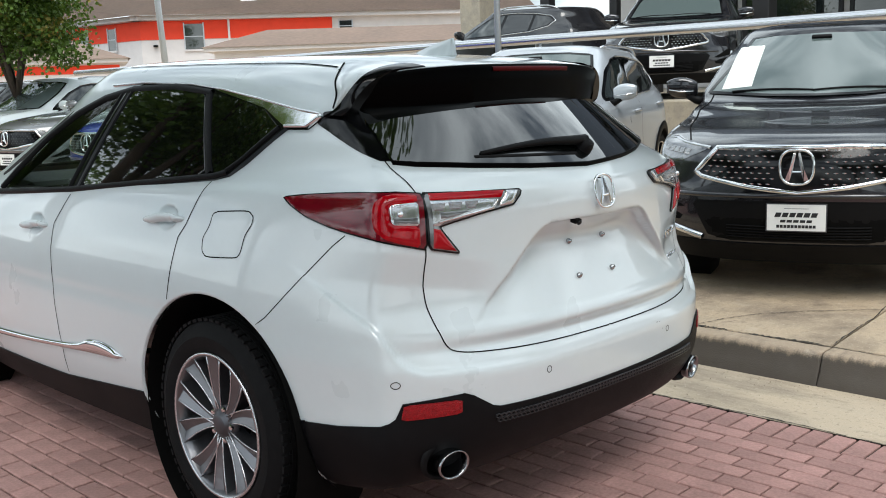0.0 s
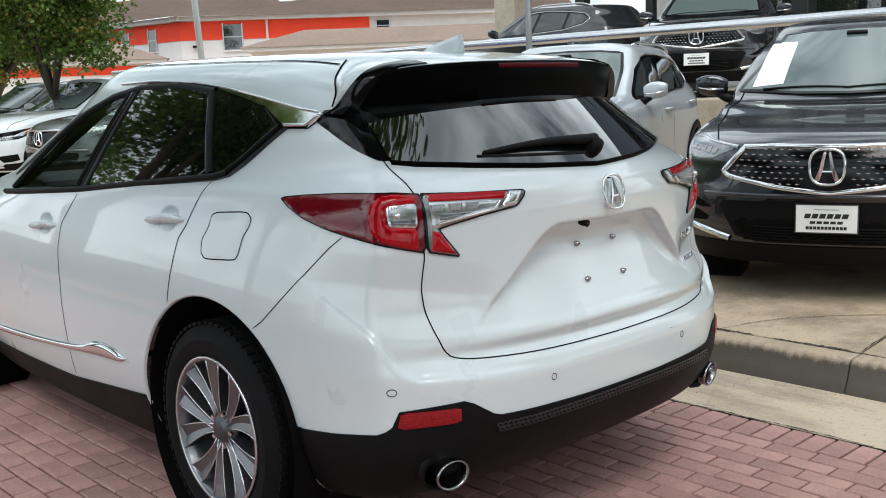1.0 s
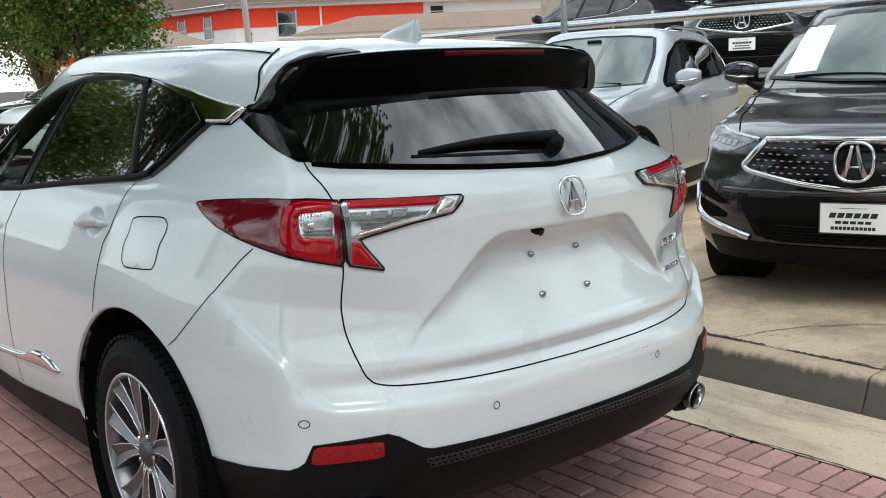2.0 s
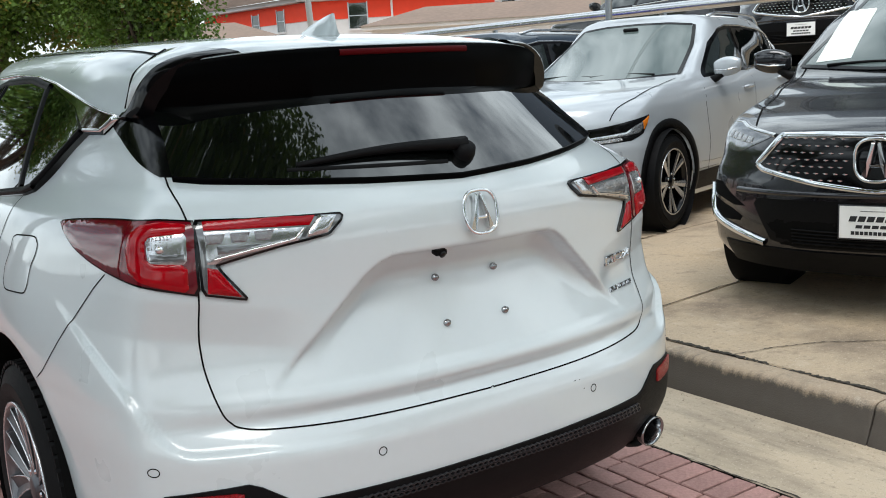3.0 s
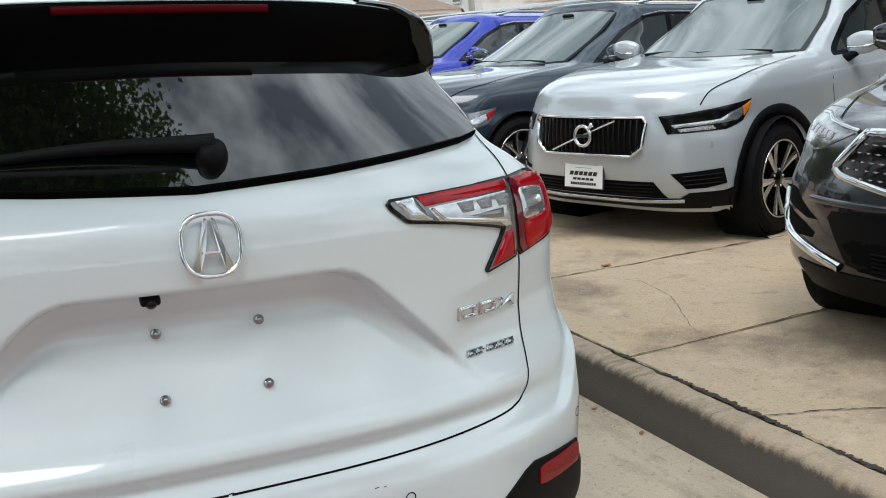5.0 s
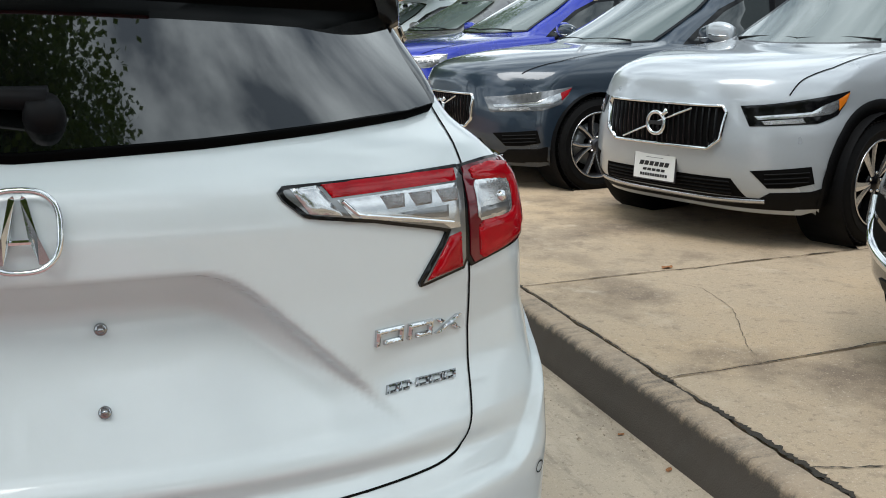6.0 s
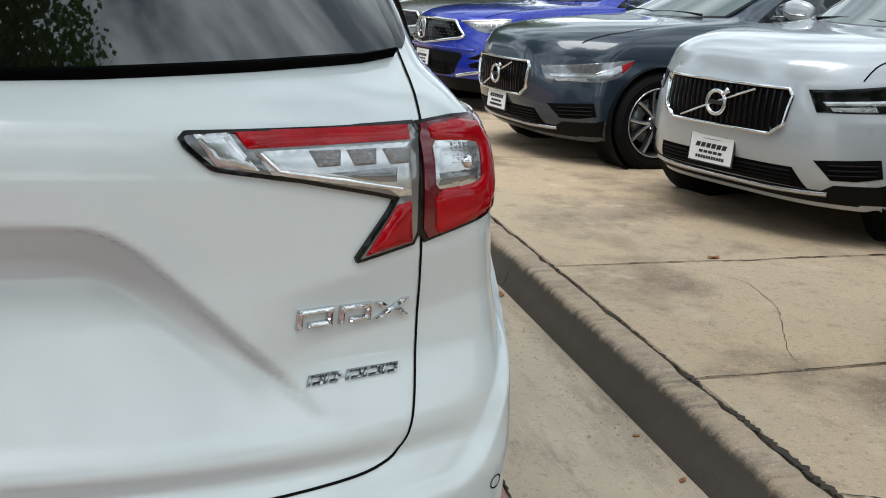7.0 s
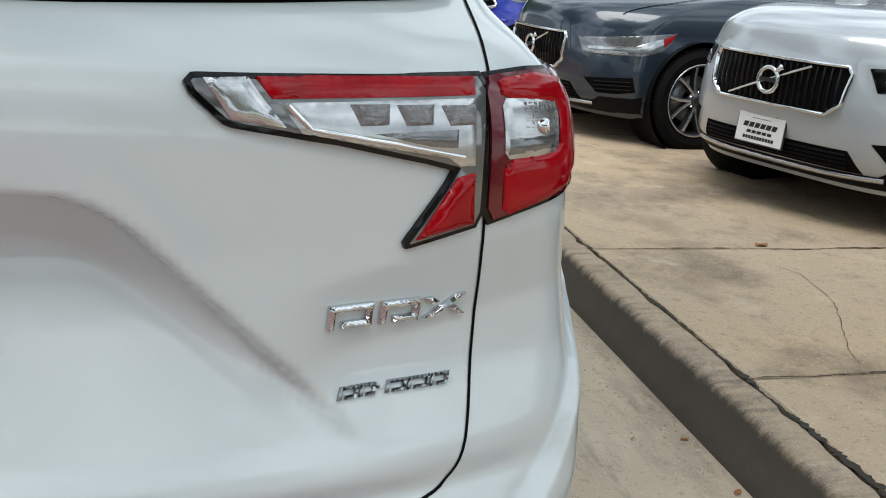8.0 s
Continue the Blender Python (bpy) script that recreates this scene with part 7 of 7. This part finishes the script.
# ---- trees ----
def tree(x, y, height, spread, low, seed, leaf=0.13, clumps=130, per=42, dry=0.12, lean=(0, 0), label="leafy green street tree with a grey trunk", ground_z=0.0, loose=0.20, girth=0.035):
    """Tapered trunk, limbs that fork, and a crown of small leaves in uneven clumps with gaps."""
    r = random.Random(seed)
    th = empty("tree", Matrix.Translation((x, y, ground_z)), label, "tree", group="street trees")
    bm = bmesh.new()
    fork = low * 0.8
    trunk = [Vector((lean[0] * k / 5 + r.uniform(-0.04, 0.04), lean[1] * k / 5 + r.uniform(-0.04, 0.04), fork * k / 5 - 0.05)) for k in range(6)]
    base = girth * height
    tube(bm, trunk, [base * (1.25 - 0.09 * k) for k in range(6)], 9)
    part("trunk", bm, BARK, th, soft=True)
    tips = []
    bm = bmesh.new()
    for k in range(7):
        q = 2 * math.pi * (k + r.random() * 0.6) / 7
        rise = r.uniform(0.55, 1.0)
        end = Vector((lean[0] + math.cos(q) * spread * r.uniform(0.45, 0.8), lean[1] + math.sin(q) * spread * r.uniform(0.45, 0.8), fork + (height - fork) * rise * 0.8))
        mid = trunk[-1].lerp(end, 0.5) + Vector((0, 0, 0.12 * height))
        pts = [trunk[-1].lerp(mid, u).lerp(mid.lerp(end, u), u) for u in (0, 0.25, 0.5, 0.75, 1.0)]
        tube(bm, pts, [base * s for s in (0.6, 0.42, 0.3, 0.2, 0.08)], 6)
        tips += pts[2:]
        for _ in range(2):
            a = pts[r.randint(1, 3)]
            e = a + Vector((r.uniform(-1, 1), r.uniform(-1, 1), r.uniform(0.2, 1))) * spread * 0.4
            tube(bm, [a, a.lerp(e, 0.5) + Vector((0, 0, 0.1)), e], [base * 0.2, base * 0.13, base * 0.05], 5)
            tips.append(e)
    part("limb", bm, BARK, th, soft=True)
    g = np.random.default_rng(seed)
    ends = np.array([tuple(t) for t in tips])
    for name, mat, share in (("crown", LEAF, 1 - dry), ("yellow_leaves", LEAF_DRY, dry)):
        count = int(clumps * share) + 1
        c = ends[g.integers(0, len(ends), count)] + np.clip(g.normal(size=(count, 3)), -1.6, 1.6) * (1, 1, 0.8) * spread * loose
        c[:, 2] = np.maximum(c[:, 2], low * g.uniform(0.9, 1.15, count))
        size = spread * g.uniform(0.06, 0.17, count)
        which = np.repeat(np.arange(count), (per * g.uniform(0.5, 1.3, count)).astype(int))
        m = len(which)
        # leaves sit towards the outside of their clump
        d = g.normal(size=(m, 3))
        d /= np.linalg.norm(d, axis=1, keepdims=True)
        p = c[which] + d * (1, 1, 0.7) * (size[which] * g.uniform(0.35, 1.35, m) ** 0.6 * 1.5)[:, None]
        way = g.uniform((-1, -1, -0.9), (1, 1, 0.3), (m, 3))
        way *= (leaf * g.uniform(0.6, 1.2, m) / np.linalg.norm(way, axis=1))[:, None]
        w = np.cross(way, g.uniform((-1, -1, -0.2), (1, 1, 1), (m, 3)))
        w *= leaf * 0.38 / np.linalg.norm(w, axis=1, keepdims=True)
        verts = np.stack([p, p + way * 0.45 + w, p + way, p + way * 0.45 - w], 1).reshape(-1, 3)
        me = bpy.data.meshes.new(name)
        me.vertices.add(4 * m)
        me.vertices.foreach_set("co", verts.ravel())
        me.loops.add(4 * m)
        me.loops.foreach_set("vertex_index", np.arange(4 * m))
        me.polygons.add(m)
        me.polygons.foreach_set("loop_start", np.arange(0, 4 * m, 4))
        me.update(calc_edges=True)
        me.materials.append(mat)
        tagged(part(name, me, mat, th, "dense green leaves with gaps" if mat is LEAF else "yellowing leaves"), kind="stuff")
    return th


tree(4.6, 14.6, 5.4, 1.9, 1.9, 3, dry=0.15, leaf=0.085, clumps=240, per=130, girth=0.016)
tree(2.3, 17.0, 6.5, 2.8, 1.3, 4, dry=0.06, leaf=0.10, clumps=330, per=130)
tree(0.2, 18.0, 7.0, 3.4, 1.1, 5, dry=0.06, leaf=0.10, clumps=360, per=130)
tree(6.6, 23.0, 5.2, 2.0, 1.8, 9, leaf=0.10, clumps=260, per=110)
# over the near side of the street, seen in the rear window and the paint
tree(-3.6, -1.1, 8.2, 3.0, 4.4, 12, leaf=0.085, clumps=420, per=210, dry=0.04, lean=(2.0, 0.1), loose=0.15)
# along the street ahead, seen in the side windows
tree(-3.7, 7.5, 9.5, 3.0, 3.8, 14, leaf=0.11, clumps=200, per=150, dry=0.04, girth=0.020, loose=0.16)
tree(-3.8, 19.0, 10.0, 3.4, 4.4, 16, leaf=0.14, clumps=300, per=120, dry=0.04, girth=0.02)
tree(-7.4, 6.0, 8.0, 3.0, 3.3, 13, leaf=0.12, clumps=240, per=120, dry=0.04, girth=0.022)
# behind the camera, seen in the tail's paint
tree(-7.5, -11.5, 8.0, 3.6, 2.0, 31, leaf=0.20, clumps=220, per=70)
tree(-1.5, -14.0, 9.0, 4.2, 2.2, 32, leaf=0.22, clumps=240, per=70)
tree(5.5, -13.0, 8.0, 3.8, 2.2, 33, leaf=0.22, clumps=220, per=70)

# ---- upper deck with its rail ----
bm = bmesh.new()
box(bm, (14.0, 34.0, 1.05), (15.7, 6.0, 0.62), (0, 0, 0), 0.02)
deck = empty("upper_deck", Matrix(), "raised concrete parking deck behind the row of cars", "deck", kind="structure")
part("deck_slab", bm, KERB, deck)
rail = empty("guard_rail", Matrix(), "thick galvanised pipe rail on steel posts along the upper deck", "rail")
bm = bmesh.new()
tube(bm, [(8.35, -12, 2.03), (8.35, -4, 2.03), (8.35, 6.2, 2.02), (8.35, 14, 2.0), (8.35, 20, 2.0)], 0.062, 14)
part("rail_pipe", bm, ALLOY, rail, "bright metal pipe", soft=True)
for y in (-10, -6.5, -3, 0.5, 6.15, 9.6, 13, 16.5):
    bm = bmesh.new()
    tube(bm, [(8.42, y, 0.4), (8.42, y, 1.97)], 0.045, 10)
    part("rail_post", bm, STEEL, rail, soft=True)


def lamp_pole(x, y, z0, top, r, lean):
    th = empty("pole", Matrix.Translation((x, y, z0)), "slim pale grey steel pole", "pole", group="poles")
    bm = bmesh.new()
    tube(bm, [(0, 0, 0), (lean[0] * 0.5, lean[1] * 0.5, top * 0.5), (lean[0], lean[1], top)], [r * 1.15, r, r * 0.85], 12)
    part("shaft", bm, STEEL, th, soft=True)
    bm = bmesh.new()
    lathe(bm, [(r * 2.2, 0.0), (r * 2.2, 0.03), (r * 1.3, 0.05), (r * 1.2, 0.2)], Matrix(), 16)
    part("pole_foot", bm, STEEL, th, soft=True)


lamp_pole(11.9, 21.8, 0.0, 8.0, 0.085, (-0.35, 0.1))
lamp_pole(6.75, 5.42, 0.25, 6.0, 0.036, (-0.06, 0))

repaint(blue, pose(12.3, 8.6, 1.15, 0, 0, 0), "black_suv", CAR_BLACK, "black crossover on the upper deck behind the rail")
repaint(blue, parked(8.95, 4.50, 25, 3.67, 1.15), "dark_suv", GRAPHITE, "dark grey crossover on the upper deck behind the rail")

# ---- showroom behind the deck ----
show = empty("showroom", Matrix(), "modern dealership building with dark posts and large panes", "building")
for x, y, w, m in ((13.0, 11.4, 0.55, KERB), (13.2, 9.75, 0.22, INK), (13.4, 8.3, 0.16, INK), (13.6, 7.5, 0.16, INK), (13.2, 5.2, 0.3, INK), (13.2, 1.2, 0.3, INK), (13.2, -3.0, 0.3, INK)):
    bm = bmesh.new()
    box(bm, (w, w, 5.2), (x, y, 3.75), (0, 0, 0), 0.02)
    part("column", bm, m, show)
bm = bmesh.new()
box(bm, (9.0, 18.0, 0.9), (17.5, 2.6, 6.6), (0, 0, 0), 0.04)
part("canopy", bm, SLATE, show)
bm = bmesh.new()
box(bm, (0.2, 18.0, 5.2), (18.0, 2.6, 3.75), (0, 0, 0), 0.02)
part("wall", bm, STUCCO, show)
for k in range(7):
    bm = bmesh.new()
    box(bm, (0.06, 2.1, 3.4), (17.87, -4.8 + 2.35 * k, 3.2), (0, 0, 0), 0.01)
    pane = part("pane", bm, GLASS_GREY, show, "large dark window pane")
    bm = bmesh.new()
    for dy in (-1.06, 1.06):
        box(bm, (0.10, 0.08, 3.5), (17.86, -4.8 + 2.35 * k + dy, 3.2))
    box(bm, (0.10, 2.2, 0.08), (17.86, -4.8 + 2.35 * k, 3.6))
    part("window_frame", bm, INK, pane)

bm = bmesh.new()
box(bm, (0.4, 11.0, 4.6), (14.6, 3.4, 7.0), (0, 0, 0), 0.03)
sign = part("fascia", bm, SLATE, show, "slate blue sign wall")
bm = bmesh.new()
tube(bm, [(14.36, 4.6 + 1.5 * math.cos(q), 6.9 + 1.5 * math.sin(q) * 0.9) for q in (2 * math.pi * k / 36 for k in range(36))], 0.16, 8, closed=True)
part("sign_ring", bm, INK, sign, "dark ring on the sign wall")

# ---- far building with an orange-red band under brown roofs ----
far = empty("far_building", Matrix(), "long white stucco building with an orange-red band and brown hipped roofs", "building")
C, R, L = Vector((21.8, 40.8, 0)), Vector((36.8, 30.5, 0)), Vector((20.6, 50.5, 0))


def wall_strip(a, b, z0, z1, thick, material, name):
    d = (b - a).normalized()
    n = Vector((d.y, -d.x, 0))
    bm = bmesh.new()
    lo = [a, b, b - n * thick, a - n * thick]
    v0, v1 = [bm.verts.new((p.x, p.y, z0)) for p in lo], [bm.verts.new((p.x, p.y, z1)) for p in lo]
    bm.faces.new(v0[::-1])
    bm.faces.new(v1)
    for i in range(4):
        bm.faces.new((v0[i], v0[(i + 1) % 4], v1[(i + 1) % 4], v1[i]))
    return part(name, bm, material, far)


wall_strip(C, R, -0.05, 4.82, 0.4, STUCCO, "wall")
wall_strip(L, C, -0.05, 4.82, 0.4, STUCCO, "wall")
dR, dL = (R - C).normalized(), (L - C).normalized()
nR, nL = Vector((dR.y, -dR.x, 0)), Vector((-dL.y, dL.x, 0))
if nR.dot(Vector((-2, -2, 0)) - C) < 0:
    nR = -nR
if nL.dot(Vector((-2, -2, 0)) - C) < 0:
    nL = -nL


def facade_box(origin, along, out, u, v, z0, z1, depth, material, name, parent=far, proud=0.03):
    bm = bmesh.new()
    pts = [origin + along * u, origin + along * v]
    vs = []
    for z in (z0, z1):
        for p in pts:
            for o in (proud, proud - depth):
                vs.append(bm.verts.new((p.x + out.x * o, p.y + out.y * o, z)))
    for f in ((0, 1, 3, 2), (4, 6, 7, 5), (0, 2, 6, 4), (1, 5, 7, 3), (0, 4, 5, 1), (2, 3, 7, 6)):
        bm.faces.new([vs[i] for i in f])
    return part(name, bm, material, parent)


facade_box(C, dR, nR, -0.02, 9.0, 3.92, 4.78, 0.05, ORANGE, "red_band")
facade_box(C, dL, nL, -0.02, 9.7, 3.92, 4.78, 0.05, ORANGE, "red_band")
for o, d, n, ln in ((C, dR, nR, 18.2), (C, dL, nL, 9.7)):
    facade_box(o, d, n, -0.4, ln, 4.80, 5.02, 0.6, STUCCO, "eave", proud=0.45)
for o, d, n, u, v, z0, z1 in ((C, dR, nR, 2.02, 2.86, 3.45, 4.62), (C, dR, nR, 9.35, 9.95, 4.1, 4.6), (C, dL, nL, 1.9, 2.5, 3.55, 4.55), (C, dL, nL, 4.2, 4.8, 3.5, 4.5)):
    w = facade_box(o, d, n, u, v, z0, z1, 0.10, GLASS_GREY, "window", proud=0.05)
    for a, b, c, e in ((u - 0.06, u, z0 - 0.06, z1 + 0.06), (v, v + 0.06, z0 - 0.06, z1 + 0.06)):
        facade_box(o, d, n, a, b, c, e, 0.12, STEEL, "window_frame", w, 0.07)
    facade_box(o, d, n, u - 0.06, v + 0.06, z0 - 0.1, z0 - 0.02, 0.16, STUCCO, "sill", w, 0.09)
    facade_box(o, d, n, u, v, (z0 + z1) / 2 - 0.02, (z0 + z1) / 2 + 0.02, 0.12, STEEL, "window_bar", w, 0.06)
facade_box(C, dR, nR, 4.02, 4.12, 3.0, 4.8, 0.1, STUCCO, "downpipe", proud=0.12)
facade_box(C, dR, nR, 0.55, 0.75, 3.58, 3.68, 0.2, PLASTIC, "wall_lamp", proud=0.2)
# hipped roof
bm = bmesh.new()
back = -nR
e0, e1, e2 = C + nR * 0.5 + nL * 0.5, R + nR * 0.5 + dR, L + nL * 0.5 + dL * 0.5
ridge0, ridge1 = C + (back * 5.0 - nL * 1.2), R + back * 5.0 + dR
pts = [(e0, 5.0), (e1, 5.0), (ridge1, 7.0), (ridge0, 6.65), (e2, 5.0), (L + back * 4.0, 6.65)]
v = [bm.verts.new((p.x, p.y, z)) for p, z in pts]
for f in ((0, 1, 2, 3), (0, 3, 5, 4)):
    bm.faces.new([v[i] for i in f])
bmesh.ops.solidify(bm, geom=bm.faces[:], thickness=0.12)
part("roof", bm, SHINGLE, far, "brown shingle roof")
for u, h in ((5.2, 5.75), (10.5, 5.75), (15.0, 5.75)):
    p = C + dR * u + back * 2.0
    bm = bmesh.new()
    lathe(bm, [(0.42, 0.0), (0.40, 0.14), (0.22, 0.26), (0.0, 0.28)], Matrix.Translation((p.x, p.y, h)) @ Matrix.Diagonal((1.3, 1, 1, 1)), 14)
    part("roof_vent", bm, STUCCO, far, soft=True)

# lower wing in front of it
wing = empty("low_building", Matrix(), "low white building with a brown hipped roof", "building", group="low buildings")


def low_house(th, a, b, depth, eave, peak, band=False):
    d = (b - a).normalized()
    n = Vector((d.y, -d.x, 0))
    if n.dot(Vector((-2, -2, 0)) - a) < 0:
        n = -n
    facade_box(a, d, n, 0, (b - a).length, -0.05, eave, depth, STUCCO, "wall", th, 0.0)
    facade_box(a, d, n, -0.35, (b - a).length + 0.35, eave - 0.02, eave + 0.13, depth + 0.7, STUCCO, "eave", th, 0.35)
    if band:
        facade_box(a, d, n, -0.02, (b - a).length + 0.02, eave - 0.42, eave - 0.10, 0.06, ORANGE, "red_band", th, 0.03)
    bm = bmesh.new()
    o = 0.45
    q = [a + n * o - d * o, b + n * o + d * o, b - n * (depth + o) + d * o, a - n * (depth + o) - d * o]
    r0, r1 = a - n * depth / 2 + d * 1.9, b - n * depth / 2 - d * 1.9
    v = [bm.verts.new((p.x, p.y, eave + 0.13)) for p in q] + [bm.verts.new((p.x, p.y, peak)) for p in (r0, r1)]
    for f in ((0, 1, 5, 4), (1, 2, 5), (2, 3, 4, 5), (3, 0, 4)):
        bm.faces.new([v[i] for i in f])
    part("roof", bm, SHINGLE, th, "brown shingle roof")


low_house(wing, Vector((19.1, 30.6, 0)), Vector((30.0, 21.3, 0)), 4.0, 2.95, 3.80)
annex = empty("low_building", Matrix(), "white annex with an orange-red band and a brown roof", "building", group="low buildings")
low_house(annex, Vector((11.0, 37.4, 0)), Vector((17.1, 34.3, 0)), 5.0, 2.72, 3.75, True)
# white board fence below the trees
fence = empty("fence", Matrix(), "white upright board fence behind the trees", "fence")
for k in range(60):
    bm = bmesh.new()
    box(bm, (0.14, 0.03, 1.75), (-4.0 + 0.16 * k, 26.0 - 0.03 * k, 0.86), (0, 0, -10), 0.004)
    part("board", bm, STUCCO, fence)
for z in (0.45, 1.35):
    bm = bmesh.new()
    tube(bm, [(-4.2, 26.08, z), (5.6, 24.3, z)], 0.03, 5)
    part("fence_rail", bm, STUCCO, fence)

# fallen leaves and grit
for x, y, z, a, size in ((2.825, 2.145, DECK + 0.002, 20, 0.8), (1.735, 2.09, 0.002, 70, 0.7), (1.735, 0.60, 0.002, 10, 0.3), (1.745, 0.30, 0.002, 40, 0.35)):
    bm = bmesh.new()
    n = 9
    ring = [bm.verts.new((0.045 * math.cos(2 * math.pi * k / n) * (1 + 0.25 * (k % 2)), 0.028 * math.sin(2 * math.pi * k / n), 0.006 * math.cos(k * 2.1) + 0.006)) for k in range(n)]
    c = bm.verts.new((0, 0, 0.003))
    for k in range(n):
        bm.faces.new((c, ring[k], ring[(k + 1) % n]))
    lf = new("fallen_leaf", None)
    lf.matrix_basis = pose(x, y, z, 0, 0, a) @ Matrix.Scale(size, 4)
    tagged(lf, "dry brown fallen leaf on the concrete", "leaf", "fallen leaves")
    part("blade", bm, DRY, lf)
r = random.Random(21)
verts, faces = [], []
for _ in range(600):
    if r.random() < 0.7:
        x, y, z = KERB_FOOT - abs(r.gauss(0, 0.09)) - 0.004, r.uniform(-2.5, 6), 0.0
    else:
        x, y, z = r.uniform(1.25, 1.77), r.uniform(-2.5, 5), 0.0
    s = r.uniform(0.002, 0.006) if r.random() < 0.96 else r.uniform(0.007, 0.012)
    i = len(verts)
    verts += [Vector((x, y, z)) + Vector(o) * s for o in ((1, 0, 0), (-0.4, 0.9, 0), (-0.5, -0.8, 0), (0.1, 0.1, 0.9))]
    faces += [(i, i + 1, i + 3), (i + 1, i + 2, i + 3), (i + 2, i, i + 3)]
tagged(new("grit", mesh_from("grit", verts, faces, GUTTER, soft=False)), "loose grit along the kerb in the gutter", "grit", kind="stuff")

# ---- pavers, laid in running bond along the kerb ----
BL, BW, GAP = 0.19, 0.0935, 0.0085
BORDER = 0.187


def paver_mesh(name, tilt, long=BL, wide=BW):
    a, b, c = (long - GAP) / 2, (wide - GAP) / 2, 0.0045
    verts, faces = [], []
    for ring, (inset, z) in enumerate(((0, -0.012), (0, -c * 0.8), (c, 0.0))):
        for sx, sy in ((-1, -1), (1, -1), (1, 1), (-1, 1)):
            verts.append((sx * (b - inset), sy * (a - inset), z + tilt[0] * sx * b + tilt[1] * sy * a))
    for ring in range(2):
        for k in range(4):
            faces.append((ring * 4 + k, ring * 4 + (k + 1) % 4, ring * 4 + 4 + (k + 1) % 4, ring * 4 + 4 + k))
    faces.append((8, 9, 10, 11))
    return verts, faces


r = random.Random(5)
kinds = [paver_mesh("paver", (r.uniform(-0.02, 0.02), r.uniform(-0.012, 0.012))) for _ in range(6)]
shared = [mesh_from("paver", v, f, BRICK, soft=False) for v, f in kinds]
pavement = empty("pavement", Matrix(), "weathered red brick pavers in running bond", "pavement", kind="structure")
verts, faces = [], []
near = 0
courses = [(BRICK_X - BORDER / 2, BW * 1.03, 90)] + [(BRICK_X - BORDER - BW * (i + 0.5), BL, 0) for i in range(45)]
edge_x = BRICK_X - BORDER - BW * 45
for i, (x, pitch, turn) in enumerate(courses):
    for j in range(int(16.3 / pitch)):
        y = -7.2 + pitch * (j + 0.5 * (i % 2)) + (0.02 * math.sin(i * 1.7) if i else 0)
        z = r.uniform(-0.002, 0.001)
        k = r.randrange(6)
        close = (0.55 < x and -1.30 < y < 0.2) or (-1.25 < x < -0.66 and 0.45 < y < 1.9)
        if close and near < 300:
            near += 1
            ob = new("paver", shared[k])
            ob.matrix_basis = pose(x, y, z, 0, 0, turn + r.uniform(-0.5, 0.5))
            ob.parent = pavement
        else:
            n = len(verts)
            verts += [(a + x, b + y, c + z) if not turn else (x - b, y + a, c + z) for a, b, c in kinds[k][0]]
            faces += [tuple(q + n for q in f) for f in kinds[k][1]]
tagged(part("paver_field", mesh_from("paver_field", verts, faces, BRICK_FIELD, soft=False), BRICK_FIELD, pavement, "rest of the red pavers"), kind="stuff")
for x0, x1, y0, y1 in ((edge_x, BRICK_X, 9.15, 40), (edge_x, BRICK_X, -14, -7.3)):
    tagged(part("paver_flat", plate_mesh("paver_flat", x0, x1, y0, y1, -0.002, BRICK, 4), BRICK, pavement), kind="stuff")
# unseen asphalt, assumed here to keep red bounce off the white paint
road = tagged(new("road", plate_mesh("road", -60, edge_x, -80, 120, -0.003, ASPHALT, 8)), "assumed worn grey asphalt, out of view beside the pavers, limits their red bounce", "road", kind="structure")
